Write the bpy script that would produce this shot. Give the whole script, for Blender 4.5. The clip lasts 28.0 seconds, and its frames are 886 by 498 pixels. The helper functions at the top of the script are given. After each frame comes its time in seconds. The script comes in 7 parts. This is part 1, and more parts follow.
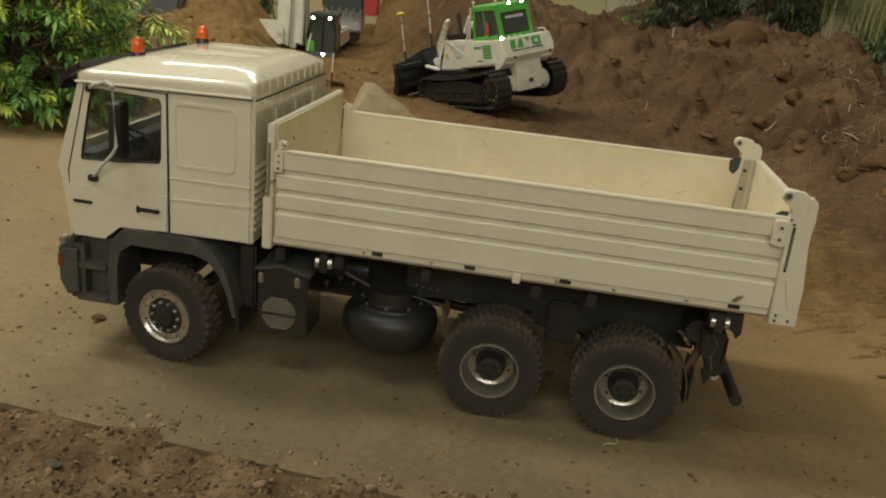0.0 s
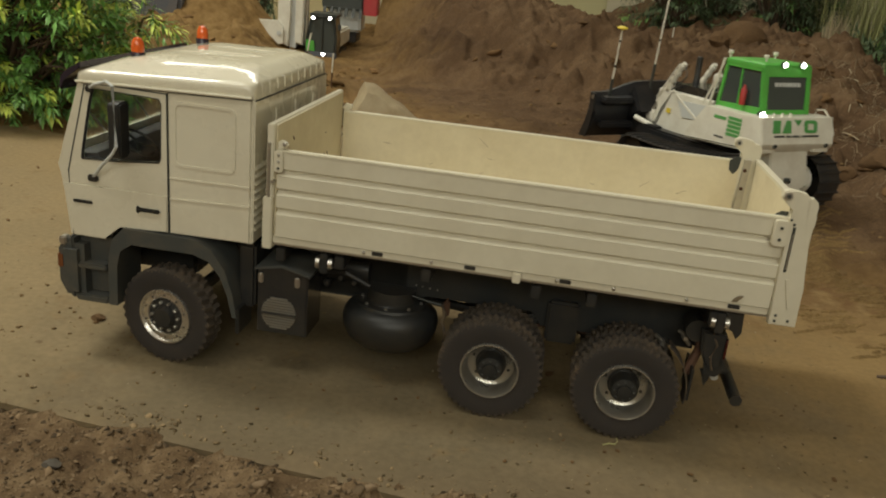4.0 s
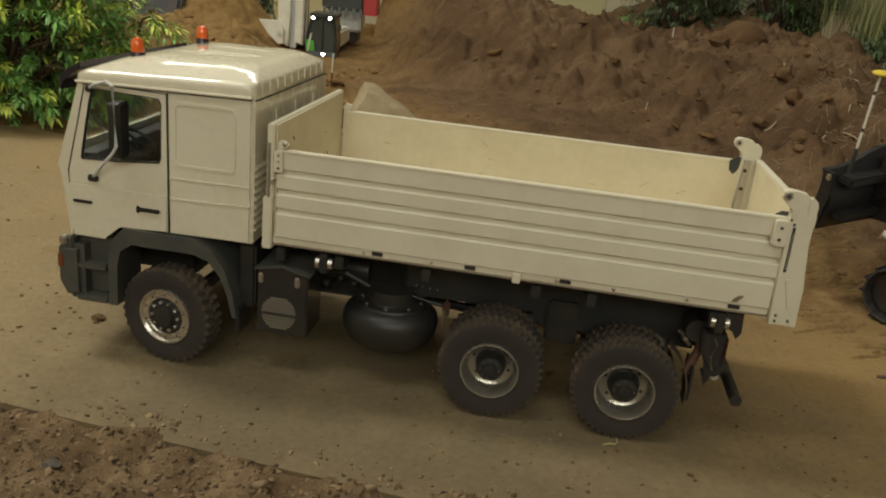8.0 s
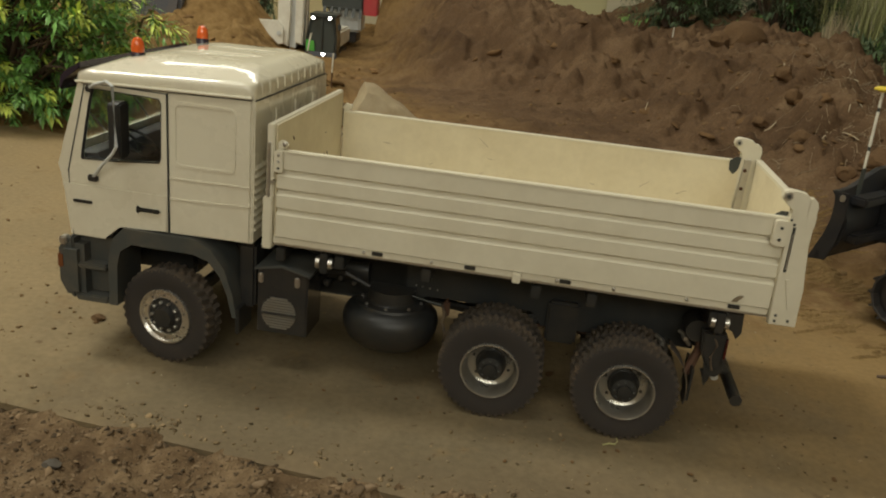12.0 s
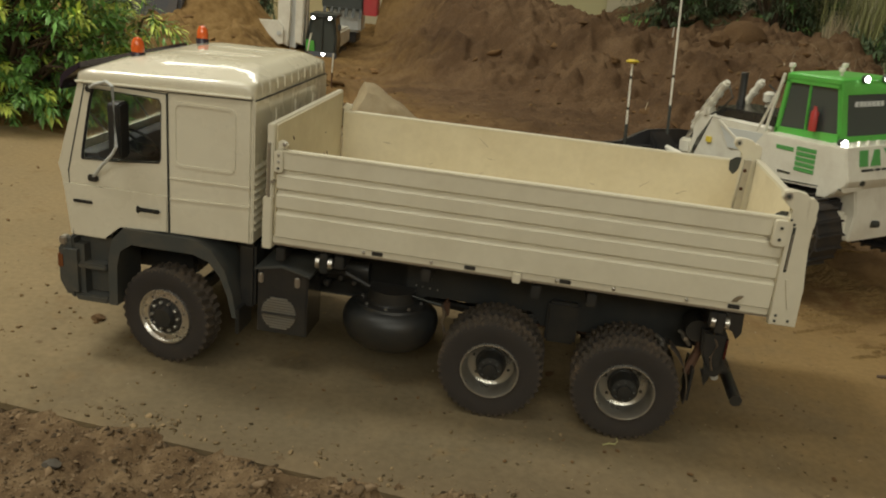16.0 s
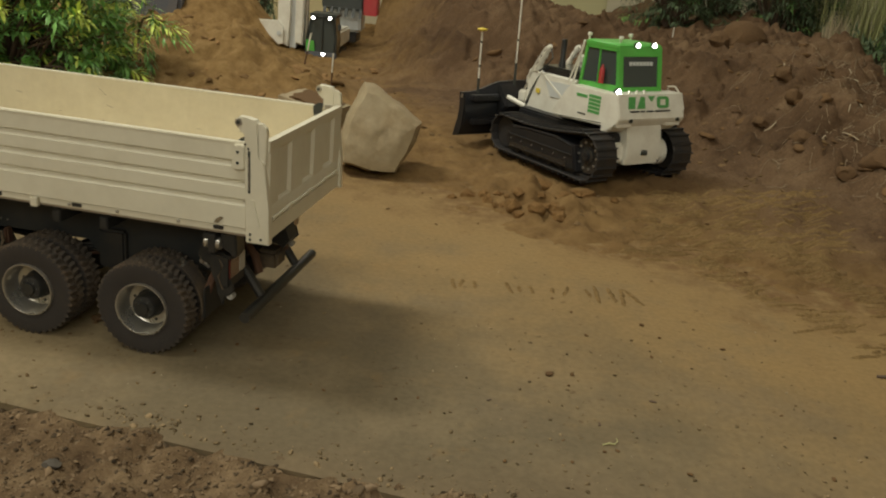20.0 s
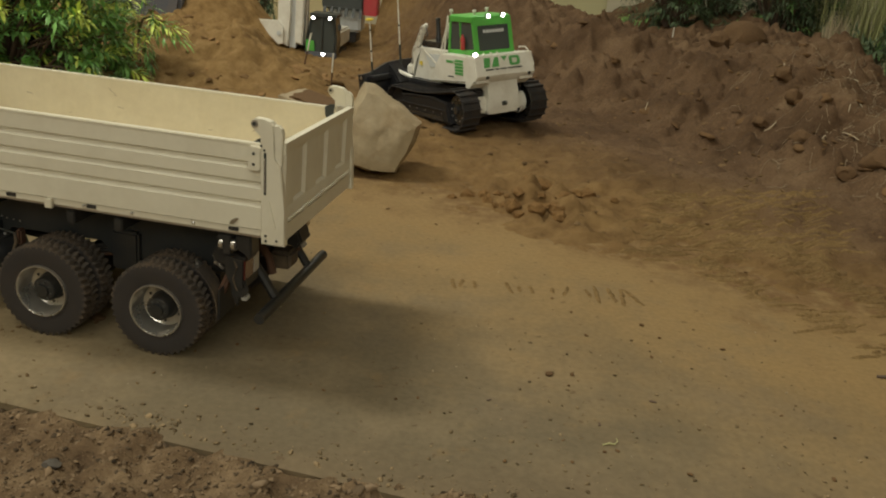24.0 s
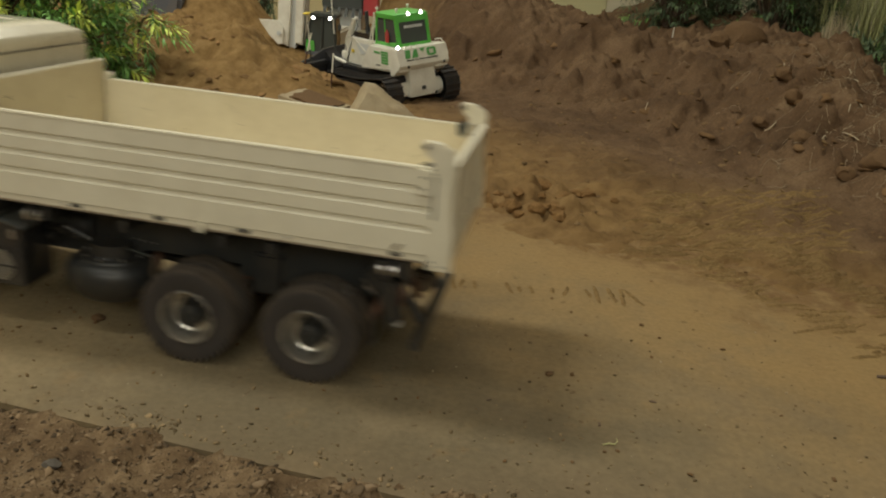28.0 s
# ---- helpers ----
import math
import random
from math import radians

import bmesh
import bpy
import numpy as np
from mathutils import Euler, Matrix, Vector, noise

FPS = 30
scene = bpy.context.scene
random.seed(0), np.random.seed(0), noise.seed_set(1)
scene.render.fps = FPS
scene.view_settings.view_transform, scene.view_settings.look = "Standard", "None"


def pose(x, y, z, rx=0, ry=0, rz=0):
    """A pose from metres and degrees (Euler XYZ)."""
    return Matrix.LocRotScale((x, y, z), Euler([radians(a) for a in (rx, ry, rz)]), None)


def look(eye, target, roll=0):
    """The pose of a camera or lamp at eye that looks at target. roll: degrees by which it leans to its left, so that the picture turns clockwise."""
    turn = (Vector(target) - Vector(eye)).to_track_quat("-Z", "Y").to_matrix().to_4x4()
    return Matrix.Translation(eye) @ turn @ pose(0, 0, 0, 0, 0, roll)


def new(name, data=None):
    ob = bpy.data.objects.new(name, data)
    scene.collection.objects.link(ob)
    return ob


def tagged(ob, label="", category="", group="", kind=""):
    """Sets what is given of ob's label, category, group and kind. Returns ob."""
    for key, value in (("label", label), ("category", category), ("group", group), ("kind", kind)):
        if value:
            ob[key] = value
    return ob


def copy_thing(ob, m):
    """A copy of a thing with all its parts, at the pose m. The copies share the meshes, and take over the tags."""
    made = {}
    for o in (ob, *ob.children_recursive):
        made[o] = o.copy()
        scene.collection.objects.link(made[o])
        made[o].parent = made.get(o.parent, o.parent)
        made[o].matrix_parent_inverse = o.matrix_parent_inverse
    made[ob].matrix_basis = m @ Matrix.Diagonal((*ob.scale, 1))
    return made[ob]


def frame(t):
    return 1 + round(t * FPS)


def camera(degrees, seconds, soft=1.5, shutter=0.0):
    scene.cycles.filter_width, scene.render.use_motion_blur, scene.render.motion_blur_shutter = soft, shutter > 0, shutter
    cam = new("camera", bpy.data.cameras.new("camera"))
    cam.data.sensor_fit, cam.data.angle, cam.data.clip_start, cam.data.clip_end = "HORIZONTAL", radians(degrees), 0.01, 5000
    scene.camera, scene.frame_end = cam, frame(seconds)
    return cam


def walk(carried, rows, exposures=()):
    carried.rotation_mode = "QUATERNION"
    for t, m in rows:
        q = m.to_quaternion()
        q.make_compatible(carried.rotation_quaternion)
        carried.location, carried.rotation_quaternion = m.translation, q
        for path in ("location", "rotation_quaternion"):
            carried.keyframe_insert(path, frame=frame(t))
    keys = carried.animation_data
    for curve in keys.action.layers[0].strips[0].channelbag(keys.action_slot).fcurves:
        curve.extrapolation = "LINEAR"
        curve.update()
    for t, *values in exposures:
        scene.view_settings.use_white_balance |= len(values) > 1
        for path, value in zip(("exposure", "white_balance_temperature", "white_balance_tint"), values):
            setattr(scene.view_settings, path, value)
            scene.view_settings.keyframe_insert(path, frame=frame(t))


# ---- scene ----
EYE = Vector((0.0, 0.0, 0.3221))
AIM = Vector((0.0, 0.94235, -0.33464))
cam = camera(56.84, 28.0, soft=2.0, shutter=0.5)
walk(cam, [(0.0, look(EYE, EYE + AIM, 5.876)), (28.0, look(EYE, EYE + AIM, 5.876))])

# ---- light: a hall with rows of ceiling tubes, pale walls that bounce it, and added fill ----
world = bpy.data.worlds.new("hall_air")
world.use_nodes = True
world.node_tree.nodes["Background"].inputs[0].default_value = (1.0, 0.97, 0.85, 1)
world.node_tree.nodes["Background"].inputs[1].default_value = 0.13
scene.world = world


def tube_or_fill_lamp(x, y, z, sx, sy, watts, rx=0):
    lamp = bpy.data.lights.new("tube_or_fill_lamp", "AREA")
    lamp.shape, lamp.size, lamp.size_y, lamp.energy = "RECTANGLE", sx, sy, watts
    lamp.color = (1.0, 0.985, 0.86)
    ob = new("tube_or_fill_lamp", lamp)
    ob.matrix_world = pose(x, y, z, rx)
    return ob


tube_or_fill_lamp(-1.80, 1.20, 2.85, 1.1, 0.45, 66)
tube_or_fill_lamp(-1.0, -0.45, 2.85, 2.4, 0.4, 22)
tube_or_fill_lamp(-0.5, 3.6, 2.85, 3.0, 0.4, 25, -20)
# Added fill from the camera side, tilted and below the ceiling; no fixture there.
tube_or_fill_lamp(0.2, -2.7, 1.95, 3.6, 0.9, 43, 62)
scene.view_settings.exposure = 0.0


# ---- materials ----
def material(name, color, rough=0.6, metal=0.0, dirt=None, dirt_amount=0.0, dirt_scale=20.0, grain=0.0, grain_scale=400.0,
             bump=0.0, bump_scale=300.0, island=0.0, coat=0.0, spec=0.5):
    """Paint, metal, rubber or plastic: a base colour, blotches of dirt, fine grain and fine relief."""
    m = bpy.data.materials.new(name)
    m.use_nodes = True
    nt = m.node_tree
    b = nt.nodes["Principled BSDF"]
    b.inputs["Base Color"].default_value = (*color, 1)
    b.inputs["Roughness"].default_value = rough
    b.inputs["Metallic"].default_value = metal
    b.inputs["Coat Weight"].default_value = coat
    b.inputs["Specular IOR Level"].default_value = spec
    tc = nt.nodes.new("ShaderNodeTexCoord")
    last = None
    if dirt:
        n = nt.nodes.new("ShaderNodeTexNoise")
        n.inputs["Scale"].default_value, n.inputs["Detail"].default_value, n.inputs["Roughness"].default_value = dirt_scale, 6, 0.65
        nt.links.new(tc.outputs["Object"], n.inputs["Vector"])
        r = nt.nodes.new("ShaderNodeValToRGB")
        r.color_ramp.elements[0].position, r.color_ramp.elements[1].position = 0.42, 0.75
        r.color_ramp.elements[0].color, r.color_ramp.elements[1].color = (0, 0, 0, 1), (dirt_amount,) * 3 + (1,)
        nt.links.new(n.outputs["Fac"], r.inputs["Fac"])
        mix = nt.nodes.new("ShaderNodeMix")
        mix.data_type = "RGBA"
        mix.inputs["A"].default_value, mix.inputs["B"].default_value = (*color, 1), (*dirt, 1)
        nt.links.new(r.outputs["Color"], mix.inputs["Factor"])
        last = mix.outputs["Result"]
        rr = nt.nodes.new("ShaderNodeMapRange")
        rr.inputs["To Min"].default_value, rr.inputs["To Max"].default_value = rough, min(1.0, rough + 0.3)
        nt.links.new(r.outputs["Color"], rr.inputs["Value"])
        nt.links.new(rr.outputs["Result"], b.inputs["Roughness"])
    if grain or island:
        hsv = nt.nodes.new("ShaderNodeHueSaturation")
        if last:
            nt.links.new(last, hsv.inputs["Color"])
        else:
            hsv.inputs["Color"].default_value = (*color, 1)
        mr = nt.nodes.new("ShaderNodeMapRange")
        amount = max(grain, island)
        mr.inputs["To Min"].default_value, mr.inputs["To Max"].default_value = 1 - amount, 1 + amount
        if island:
            geo = nt.nodes.new("ShaderNodeNewGeometry")
            nt.links.new(geo.outputs["Random Per Island"], mr.inputs["Value"])
        else:
            n2 = nt.nodes.new("ShaderNodeTexNoise")
            n2.inputs["Scale"].default_value, n2.inputs["Detail"].default_value = grain_scale, 3
            nt.links.new(tc.outputs["Object"], n2.inputs["Vector"])
            nt.links.new(n2.outputs["Fac"], mr.inputs["Value"])
        nt.links.new(mr.outputs["Result"], hsv.inputs["Value"])
        last = hsv.outputs["Color"]
    if last:
        nt.links.new(last, b.inputs["Base Color"])
    if bump:
        n3 = nt.nodes.new("ShaderNodeTexNoise")
        n3.inputs["Scale"].default_value, n3.inputs["Detail"].default_value = bump_scale, 5
        nt.links.new(tc.outputs["Object"], n3.inputs["Vector"])
        bp = nt.nodes.new("ShaderNodeBump")
        bp.inputs["Strength"].default_value, bp.inputs["Distance"].default_value = bump, 0.002
        nt.links.new(n3.outputs["Fac"], bp.inputs["Height"])
        nt.links.new(bp.outputs["Normal"], b.inputs["Normal"])
    return m


def soil(name, dark, mid, light, patch_scale=6.0, speck=(0.5, 0.42, 0.3), speck_amount=0.5, bump=0.8, grey=None):
    """Earth: patches of two tones, a crumbly fine grain, pale grit and deep fine relief, at real size."""
    m = bpy.data.materials.new(name)
    m.use_nodes = True
    nt = m.node_tree
    b = nt.nodes["Principled BSDF"]
    b.inputs["Roughness"].default_value, b.inputs["Specular IOR Level"].default_value = 0.95, 0.15
    tc = nt.nodes.new("ShaderNodeTexCoord")

    def noise_tex(scale, detail=5, rough=0.6):
        n = nt.nodes.new("ShaderNodeTexNoise")
        n.inputs["Scale"].default_value, n.inputs["Detail"].default_value, n.inputs["Roughness"].default_value = scale, detail, rough
        nt.links.new(tc.outputs["Object"], n.inputs["Vector"])
        return n

    def ramp(src, stops):
        r = nt.nodes.new("ShaderNodeValToRGB")
        while len(r.color_ramp.elements) < len(stops):
            r.color_ramp.elements.new(0.5)
        for e, (p, c) in zip(r.color_ramp.elements, stops):
            e.position, e.color = p, (*c, 1)
        nt.links.new(src, r.inputs["Fac"])
        return r.outputs["Color"]

    def mix(kind, fac, a, c):
        x = nt.nodes.new("ShaderNodeMix")
        x.data_type, x.blend_type = "RGBA", kind
        if isinstance(fac, float):
            x.inputs["Factor"].default_value = fac
        else:
            nt.links.new(fac, x.inputs["Factor"])
        nt.links.new(a, x.inputs["A"])
        if isinstance(c, tuple):
            x.inputs["B"].default_value = (*c, 1)
        else:
            nt.links.new(c, x.inputs["B"])
        return x.outputs["Result"]

    big = noise_tex(patch_scale, 6, 0.6)
    col = ramp(big.outputs["Fac"], [(0.32, dark), (0.5, mid), (0.68, light)])
    if grey:
        g = noise_tex(patch_scale * 0.45, 5, 0.55)
        col = mix("MIX", ramp(g.outputs["Fac"], [(0.4, (0, 0, 0)), (0.62, (0.85, 0.85, 0.85))]), col, grey)
    fine = noise_tex(260, 6, 0.7)
    col = mix("MULTIPLY", 0.75, col, ramp(fine.outputs["Fac"], [(0.3, (0.55, 0.52, 0.5)), (0.7, (1.3, 1.3, 1.3))]))
    vor = nt.nodes.new("ShaderNodeTexVoronoi")
    vor.inputs["Scale"].default_value = 170
    nt.links.new(tc.outputs["Object"], vor.inputs["Vector"])
    spots = ramp(vor.outputs["Distance"], [(0.06, (speck_amount,) * 3), (0.16, (0, 0, 0))])
    gate = noise_tex(45, 2)
    spots = mix("MULTIPLY", 1.0, spots, ramp(gate.outputs["Fac"], [(0.55, (0, 0, 0)), (0.65, (1, 1, 1))]))
    col = mix("MIX", spots, col, speck)
    nt.links.new(col, b.inputs["Base Color"])
    crumb = noise_tex(120, 8, 0.72)
    bp = nt.nodes.new("ShaderNodeBump")
    bp.inputs["Strength"].default_value, bp.inputs["Distance"].default_value = bump, 0.006
    nt.links.new(crumb.outputs["Fac"], bp.inputs["Height"])
    nt.links.new(bp.outputs["Normal"], b.inputs["Normal"])
    return m


def road_material():
    """A grey-olive slab under drifts of ochre dust, with brown earth trodden over its far side."""
    m = bpy.data.materials.new("dusty_concrete")
    m.use_nodes = True
    nt = m.node_tree
    b = nt.nodes["Principled BSDF"]
    b.inputs["Roughness"].default_value, b.inputs["Specular IOR Level"].default_value = 0.88, 0.25
    tc = nt.nodes.new("ShaderNodeTexCoord")
    sep = nt.nodes.new("ShaderNodeSeparateXYZ")
    nt.links.new(tc.outputs["Object"], sep.inputs[0])

    def tex(scale, detail=6, rough=0.6):
        n = nt.nodes.new("ShaderNodeTexNoise")
        n.inputs["Scale"].default_value, n.inputs["Detail"].default_value, n.inputs["Roughness"].default_value = scale, detail, rough
        nt.links.new(tc.outputs["Object"], n.inputs["Vector"])
        return n.outputs["Fac"]

    def math_node(op, a, c, d=None):
        n = nt.nodes.new("ShaderNodeMath")
        n.operation = op
        for k, v in enumerate((a, c) if d is None else (a, c, d)):
            if isinstance(v, (int, float)):
                n.inputs[k].default_value = v
            else:
                nt.links.new(v, n.inputs[k])
        return n.outputs[0]

    def span(v, lo, hi):
        n = nt.nodes.new("ShaderNodeMapRange")
        n.interpolation_type = "SMOOTHSTEP"
        n.inputs["From Min"].default_value, n.inputs["From Max"].default_value = lo, hi
        nt.links.new(v, n.inputs["Value"])
        return n.outputs["Result"]

    def mix(fac, a, c, kind="MIX"):
        x = nt.nodes.new("ShaderNodeMix")
        x.data_type, x.blend_type = "RGBA", kind
        for key, v in (("Factor", fac), ("A", a), ("B", c)):
            if isinstance(v, tuple):
                x.inputs[key].default_value = (*v, 1)
            elif isinstance(v, (int, float)):
                x.inputs[key].default_value = v
            else:
                nt.links.new(v, x.inputs[key])
        return x.outputs["Result"]

    far = math_node("MULTIPLY_ADD", sep.outputs["X"], 0.62, sep.outputs["Y"])
    big, mid, fine = tex(4.5, 8, 0.62), tex(16, 8, 0.68), tex(170, 5, 0.6)
    wob = math_node("MULTIPLY_ADD", big, 0.55, far)
    wob = math_node("MULTIPLY_ADD", mid, 0.30, wob)
    col = mix(span(tex(9, 5), 0.42, 0.62), (0.150, 0.118, 0.070), (0.190, 0.147, 0.086))
    dust = math_node("MULTIPLY", span(wob, 0.92, 1.42), 0.85)
    col = mix(dust, col, (0.285, 0.185, 0.075))
    drift = math_node("MULTIPLY", span(mid, 0.57, 0.74), 0.40)
    col = mix(drift, col, (0.27, 0.165, 0.065))
    patch = math_node("MULTIPLY", span(tex(5.2, 7, 0.66), 0.48, 0.70), 0.42)
    col = mix(patch, col, (0.160, 0.126, 0.082))
    near = span(math_node("MULTIPLY_ADD", mid, 0.12, sep.outputs["Y"]), 0.58, 0.47)
    col = mix(math_node("MULTIPLY", near, 0.35), col, (0.15, 0.10, 0.055))
    earth = math_node("MULTIPLY", span(wob, 1.38, 1.62), span(tex(38, 7, 0.7), 0.30, 0.62))
    col = mix(earth, col, (0.15, 0.082, 0.033))
    side = math_node("MULTIPLY", span(math_node("MULTIPLY_ADD", mid, 0.25, sep.outputs["X"]), -0.02, -0.30), 0.62)
    col = mix(side, col, (0.300, 0.222, 0.115))
    stain = math_node("MULTIPLY", side, span(tex(26, 6, 0.7), 0.55, 0.68))
    col = mix(stain, col, (0.20, 0.130, 0.060))
    speck = math_node("MULTIPLY", span(tex(90, 3, 0.5), 0.66, 0.72), 0.5)
    col = mix(speck, col, (0.10, 0.06, 0.03))
    col = mix(0.34, col, mix(span(fine, 0.3, 0.7), (0.75, 0.74, 0.72), (1.2, 1.2, 1.2)), "MULTIPLY")
    nt.links.new(col, b.inputs["Base Color"])
    bp = nt.nodes.new("ShaderNodeBump")
    bp.inputs["Strength"].default_value, bp.inputs["Distance"].default_value = 0.22, 0.002
    nt.links.new(math_node("MULTIPLY_ADD", mid, 0.7, math_node("MULTIPLY", tex(60, 6, 0.7), 0.4)), bp.inputs["Height"])
    nt.links.new(bp.outputs["Normal"], b.inputs["Normal"])
    return m


def glow(name, color, strength):
    m = bpy.data.materials.new(name)
    m.use_nodes = True
    b = m.node_tree.nodes["Principled BSDF"]
    b.inputs["Base Color"].default_value = (*color, 1)
    b.inputs["Emission Color"].default_value, b.inputs["Emission Strength"].default_value = (*color, 1), strength
    return m


def glass(name, color=(0.9, 0.95, 0.92), rough=0.02):
    m = bpy.data.materials.new(name)
    m.use_nodes = True
    nt = m.node_tree
    b = nt.nodes["Principled BSDF"]
    b.inputs["Base Color"].default_value = (*color, 1)
    b.inputs["Roughness"].default_value, b.inputs["IOR"].default_value = rough, 1.45
    b.inputs["Transmission Weight"].default_value = 1.0
    return m


DUST = (0.30, 0.21, 0.11)
M_PAINT = material("ivory_paint", (0.76, 0.715, 0.57), 0.26, dirt=DUST, dirt_amount=0.15, dirt_scale=28, coat=1.0)
M_BED = material("ivory_bed_paint", (0.71, 0.665, 0.525), 0.42, dirt=(0.40, 0.33, 0.21), dirt_amount=0.22, dirt_scale=24, grain=0.04, grain_scale=160)
M_BEDIN = material("scuffed_bed_lining", (0.71, 0.635, 0.452), 0.5, dirt=(0.42, 0.33, 0.18), dirt_amount=0.35, dirt_scale=18, grain=0.06, grain_scale=220, bump=0.15, bump_scale=90)
M_GREY = material("dark_grey_plastic", (0.058, 0.063, 0.060), 0.5, dirt=DUST, dirt_amount=0.16, dirt_scale=40, bump=0.1)
M_BLACK = material("black_chassis_paint", (0.020, 0.021, 0.021), 0.42, dirt=DUST, dirt_amount=0.07, dirt_scale=45)
M_TANK = material("black_gloss_paint", (0.022, 0.023, 0.024), 0.24, dirt=DUST, dirt_amount=0.07, dirt_scale=35, coat=0.4)
M_RUBBER = material("dusty_tyre_rubber", (0.030, 0.025, 0.022), 0.8, dirt=(0.062, 0.046, 0.034), dirt_amount=0.35, dirt_scale=55, bump=0.2, bump_scale=500)
M_RIM = material("dull_aluminium", (0.62, 0.60, 0.56), 0.26, 0.9, dirt=DUST, dirt_amount=0.28, dirt_scale=70)
M_GRILLE = material("dull_grille_metal", (0.30, 0.29, 0.26), 0.4, 0.6, dirt=DUST, dirt_amount=0.4, dirt_scale=60)
M_REARRIM = material("dusty_grey_rim", (0.50, 0.48, 0.43), 0.27, 0.8, dirt=DUST, dirt_amount=0.35, dirt_scale=60)
M_TREAD = material("earthy_tyre_tread", (0.060, 0.048, 0.036), 0.9, dirt=(0.15, 0.105, 0.065), dirt_amount=0.75, dirt_scale=45, bump=0.25, bump_scale=400)
M_FRAME = material("dark_frame_paint", (0.017, 0.019, 0.019), 0.5, dirt=DUST, dirt_amount=0.06, dirt_scale=40)
M_GUARD = material("dusty_brown_guard", (0.050, 0.039, 0.030), 0.7, dirt=DUST, dirt_amount=0.5, dirt_scale=50)
M_STEEL = material("steel", (0.52, 0.50, 0.46), 0.35, 0.9, dirt=DUST, dirt_amount=0.3, dirt_scale=80)
M_RUST = material("rusty_steel", (0.10, 0.05, 0.028), 0.8, 0.2, dirt=(0.08, 0.04, 0.025), dirt_amount=0.7, dirt_scale=60)
M_AMBER = material("dull_amber_lens", (0.16, 0.055, 0.02), 0.25, coat=0.4)
M_BEACON = material("orange_beacon_lens", (0.74, 0.125, 0.02), 0.18, coat=0.6)
M_RED = material("red_lens", (0.07, 0.012, 0.010), 0.2, coat=0.5)
M_REDPAINT = material("red_paint", (0.45, 0.03, 0.035), 0.4, dirt=DUST, dirt_amount=0.3)
M_PURPLE = material("tinted_visor", (0.03, 0.022, 0.035), 0.25)
M_CLEAR = material("clear_lens", (0.46, 0.45, 0.41), 0.3, dirt=DUST, dirt_amount=0.3)
M_SEAT = material("dark_seat_fabric", (0.02, 0.02, 0.022), 0.9, grain=0.3)
M_GLASS = glass("cab_glass")
M_DOZ = material("white_machine_paint", (0.80, 0.78, 0.68), 0.38, dirt=DUST, dirt_amount=0.3, dirt_scale=30)
M_GREEN = material("signal_green_paint", (0.10, 0.47, 0.075), 0.35, dirt=DUST, dirt_amount=0.15, dirt_scale=30)
M_DECAL = material("green_decal", (0.10, 0.36, 0.10), 0.5)
M_INK = material("dark_decal", (0.04, 0.045, 0.04), 0.5)
M_PALE = material("pale_decal", (0.6, 0.62, 0.6), 0.5)
M_DARKGLASS = material("dark_tinted_glass", (0.060, 0.072, 0.068), 0.08, spec=0.6)
M_BLADE = material("worn_dark_steel", (0.022, 0.023, 0.026), 0.42, 0.3, dirt=(0.07, 0.05, 0.035), dirt_amount=0.4, dirt_scale=25, bump=0.1, bump_scale=120)
M_TRACK = material("dusty_track_steel", (0.036, 0.035, 0.035), 0.55, 0.3, dirt=(0.10, 0.07, 0.045), dirt_amount=0.5, dirt_scale=50)
M_LAMP = glow("lit_work_lamp", (1.0, 0.97, 0.9), 14)
M_YELLOW = material("yellow_plastic", (0.75, 0.58, 0.06), 0.5)
M_LEAF = material("dark_green_leaf", (0.165, 0.345, 0.085), 0.42, island=0.55)
M_LIME = material("lime_leaf", (0.60, 0.72, 0.14), 0.42, island=0.35)
M_THUJA = material("deep_green_foliage", (0.092, 0.138, 0.064), 0.6, island=0.5)
M_REED = material("pale_reed", (0.31, 0.32, 0.13), 0.7, island=0.4)
M_STRAWDARK = material("weathered_straw", (0.29, 0.22, 0.135), 0.85, island=0.4)
M_STRAW = material("dry_straw", (0.46, 0.38, 0.25), 0.8, island=0.4)
M_BARK = material("brown_bark", (0.10, 0.065, 0.04), 0.9, bump=0.6, bump_scale=120)
M_STONE = material("pale_sandstone", (0.345, 0.275, 0.165), 0.7, dirt=(0.235, 0.165, 0.085), dirt_amount=0.9, dirt_scale=17, grain=0.18, grain_scale=150, bump=0.7, bump_scale=70)
M_STONEBROWN = material("earthy_stone", (0.24, 0.17, 0.10), 0.95, dirt=(0.13, 0.08, 0.04), dirt_amount=0.8, dirt_scale=18, grain=0.2, grain_scale=150, bump=0.7, bump_scale=70)
M_PEBBLE = material("grey_pebble", (0.092, 0.078, 0.060), 0.85, grain=0.2, bump=0.3)
M_SOIL = soil("brown_earth", (0.091, 0.055, 0.030), (0.143, 0.088, 0.048), (0.209, 0.136, 0.076), bump=0.75)
M_SAND = soil("ochre_earth", (0.16, 0.085, 0.032), (0.235, 0.135, 0.052), (0.31, 0.19, 0.08))
M_CLOD = material("earth_clod", (0.138, 0.083, 0.042), 0.95, grain=0.3, grain_scale=220, bump=0.8, bump_scale=150, spec=0.15)
M_ROAD = road_material()
M_WALL = material("yellowish_plaster", (0.62, 0.58, 0.42), 0.9, dirt=(0.45, 0.38, 0.22), dirt_amount=0.4, dirt_scale=2, bump=0.1)
M_CEIL = material("white_ceiling", (0.75, 0.72, 0.66), 0.9)
M_SCUFF = material("brown_scuff", (0.20, 0.155, 0.095), 0.85, grain=0.3)
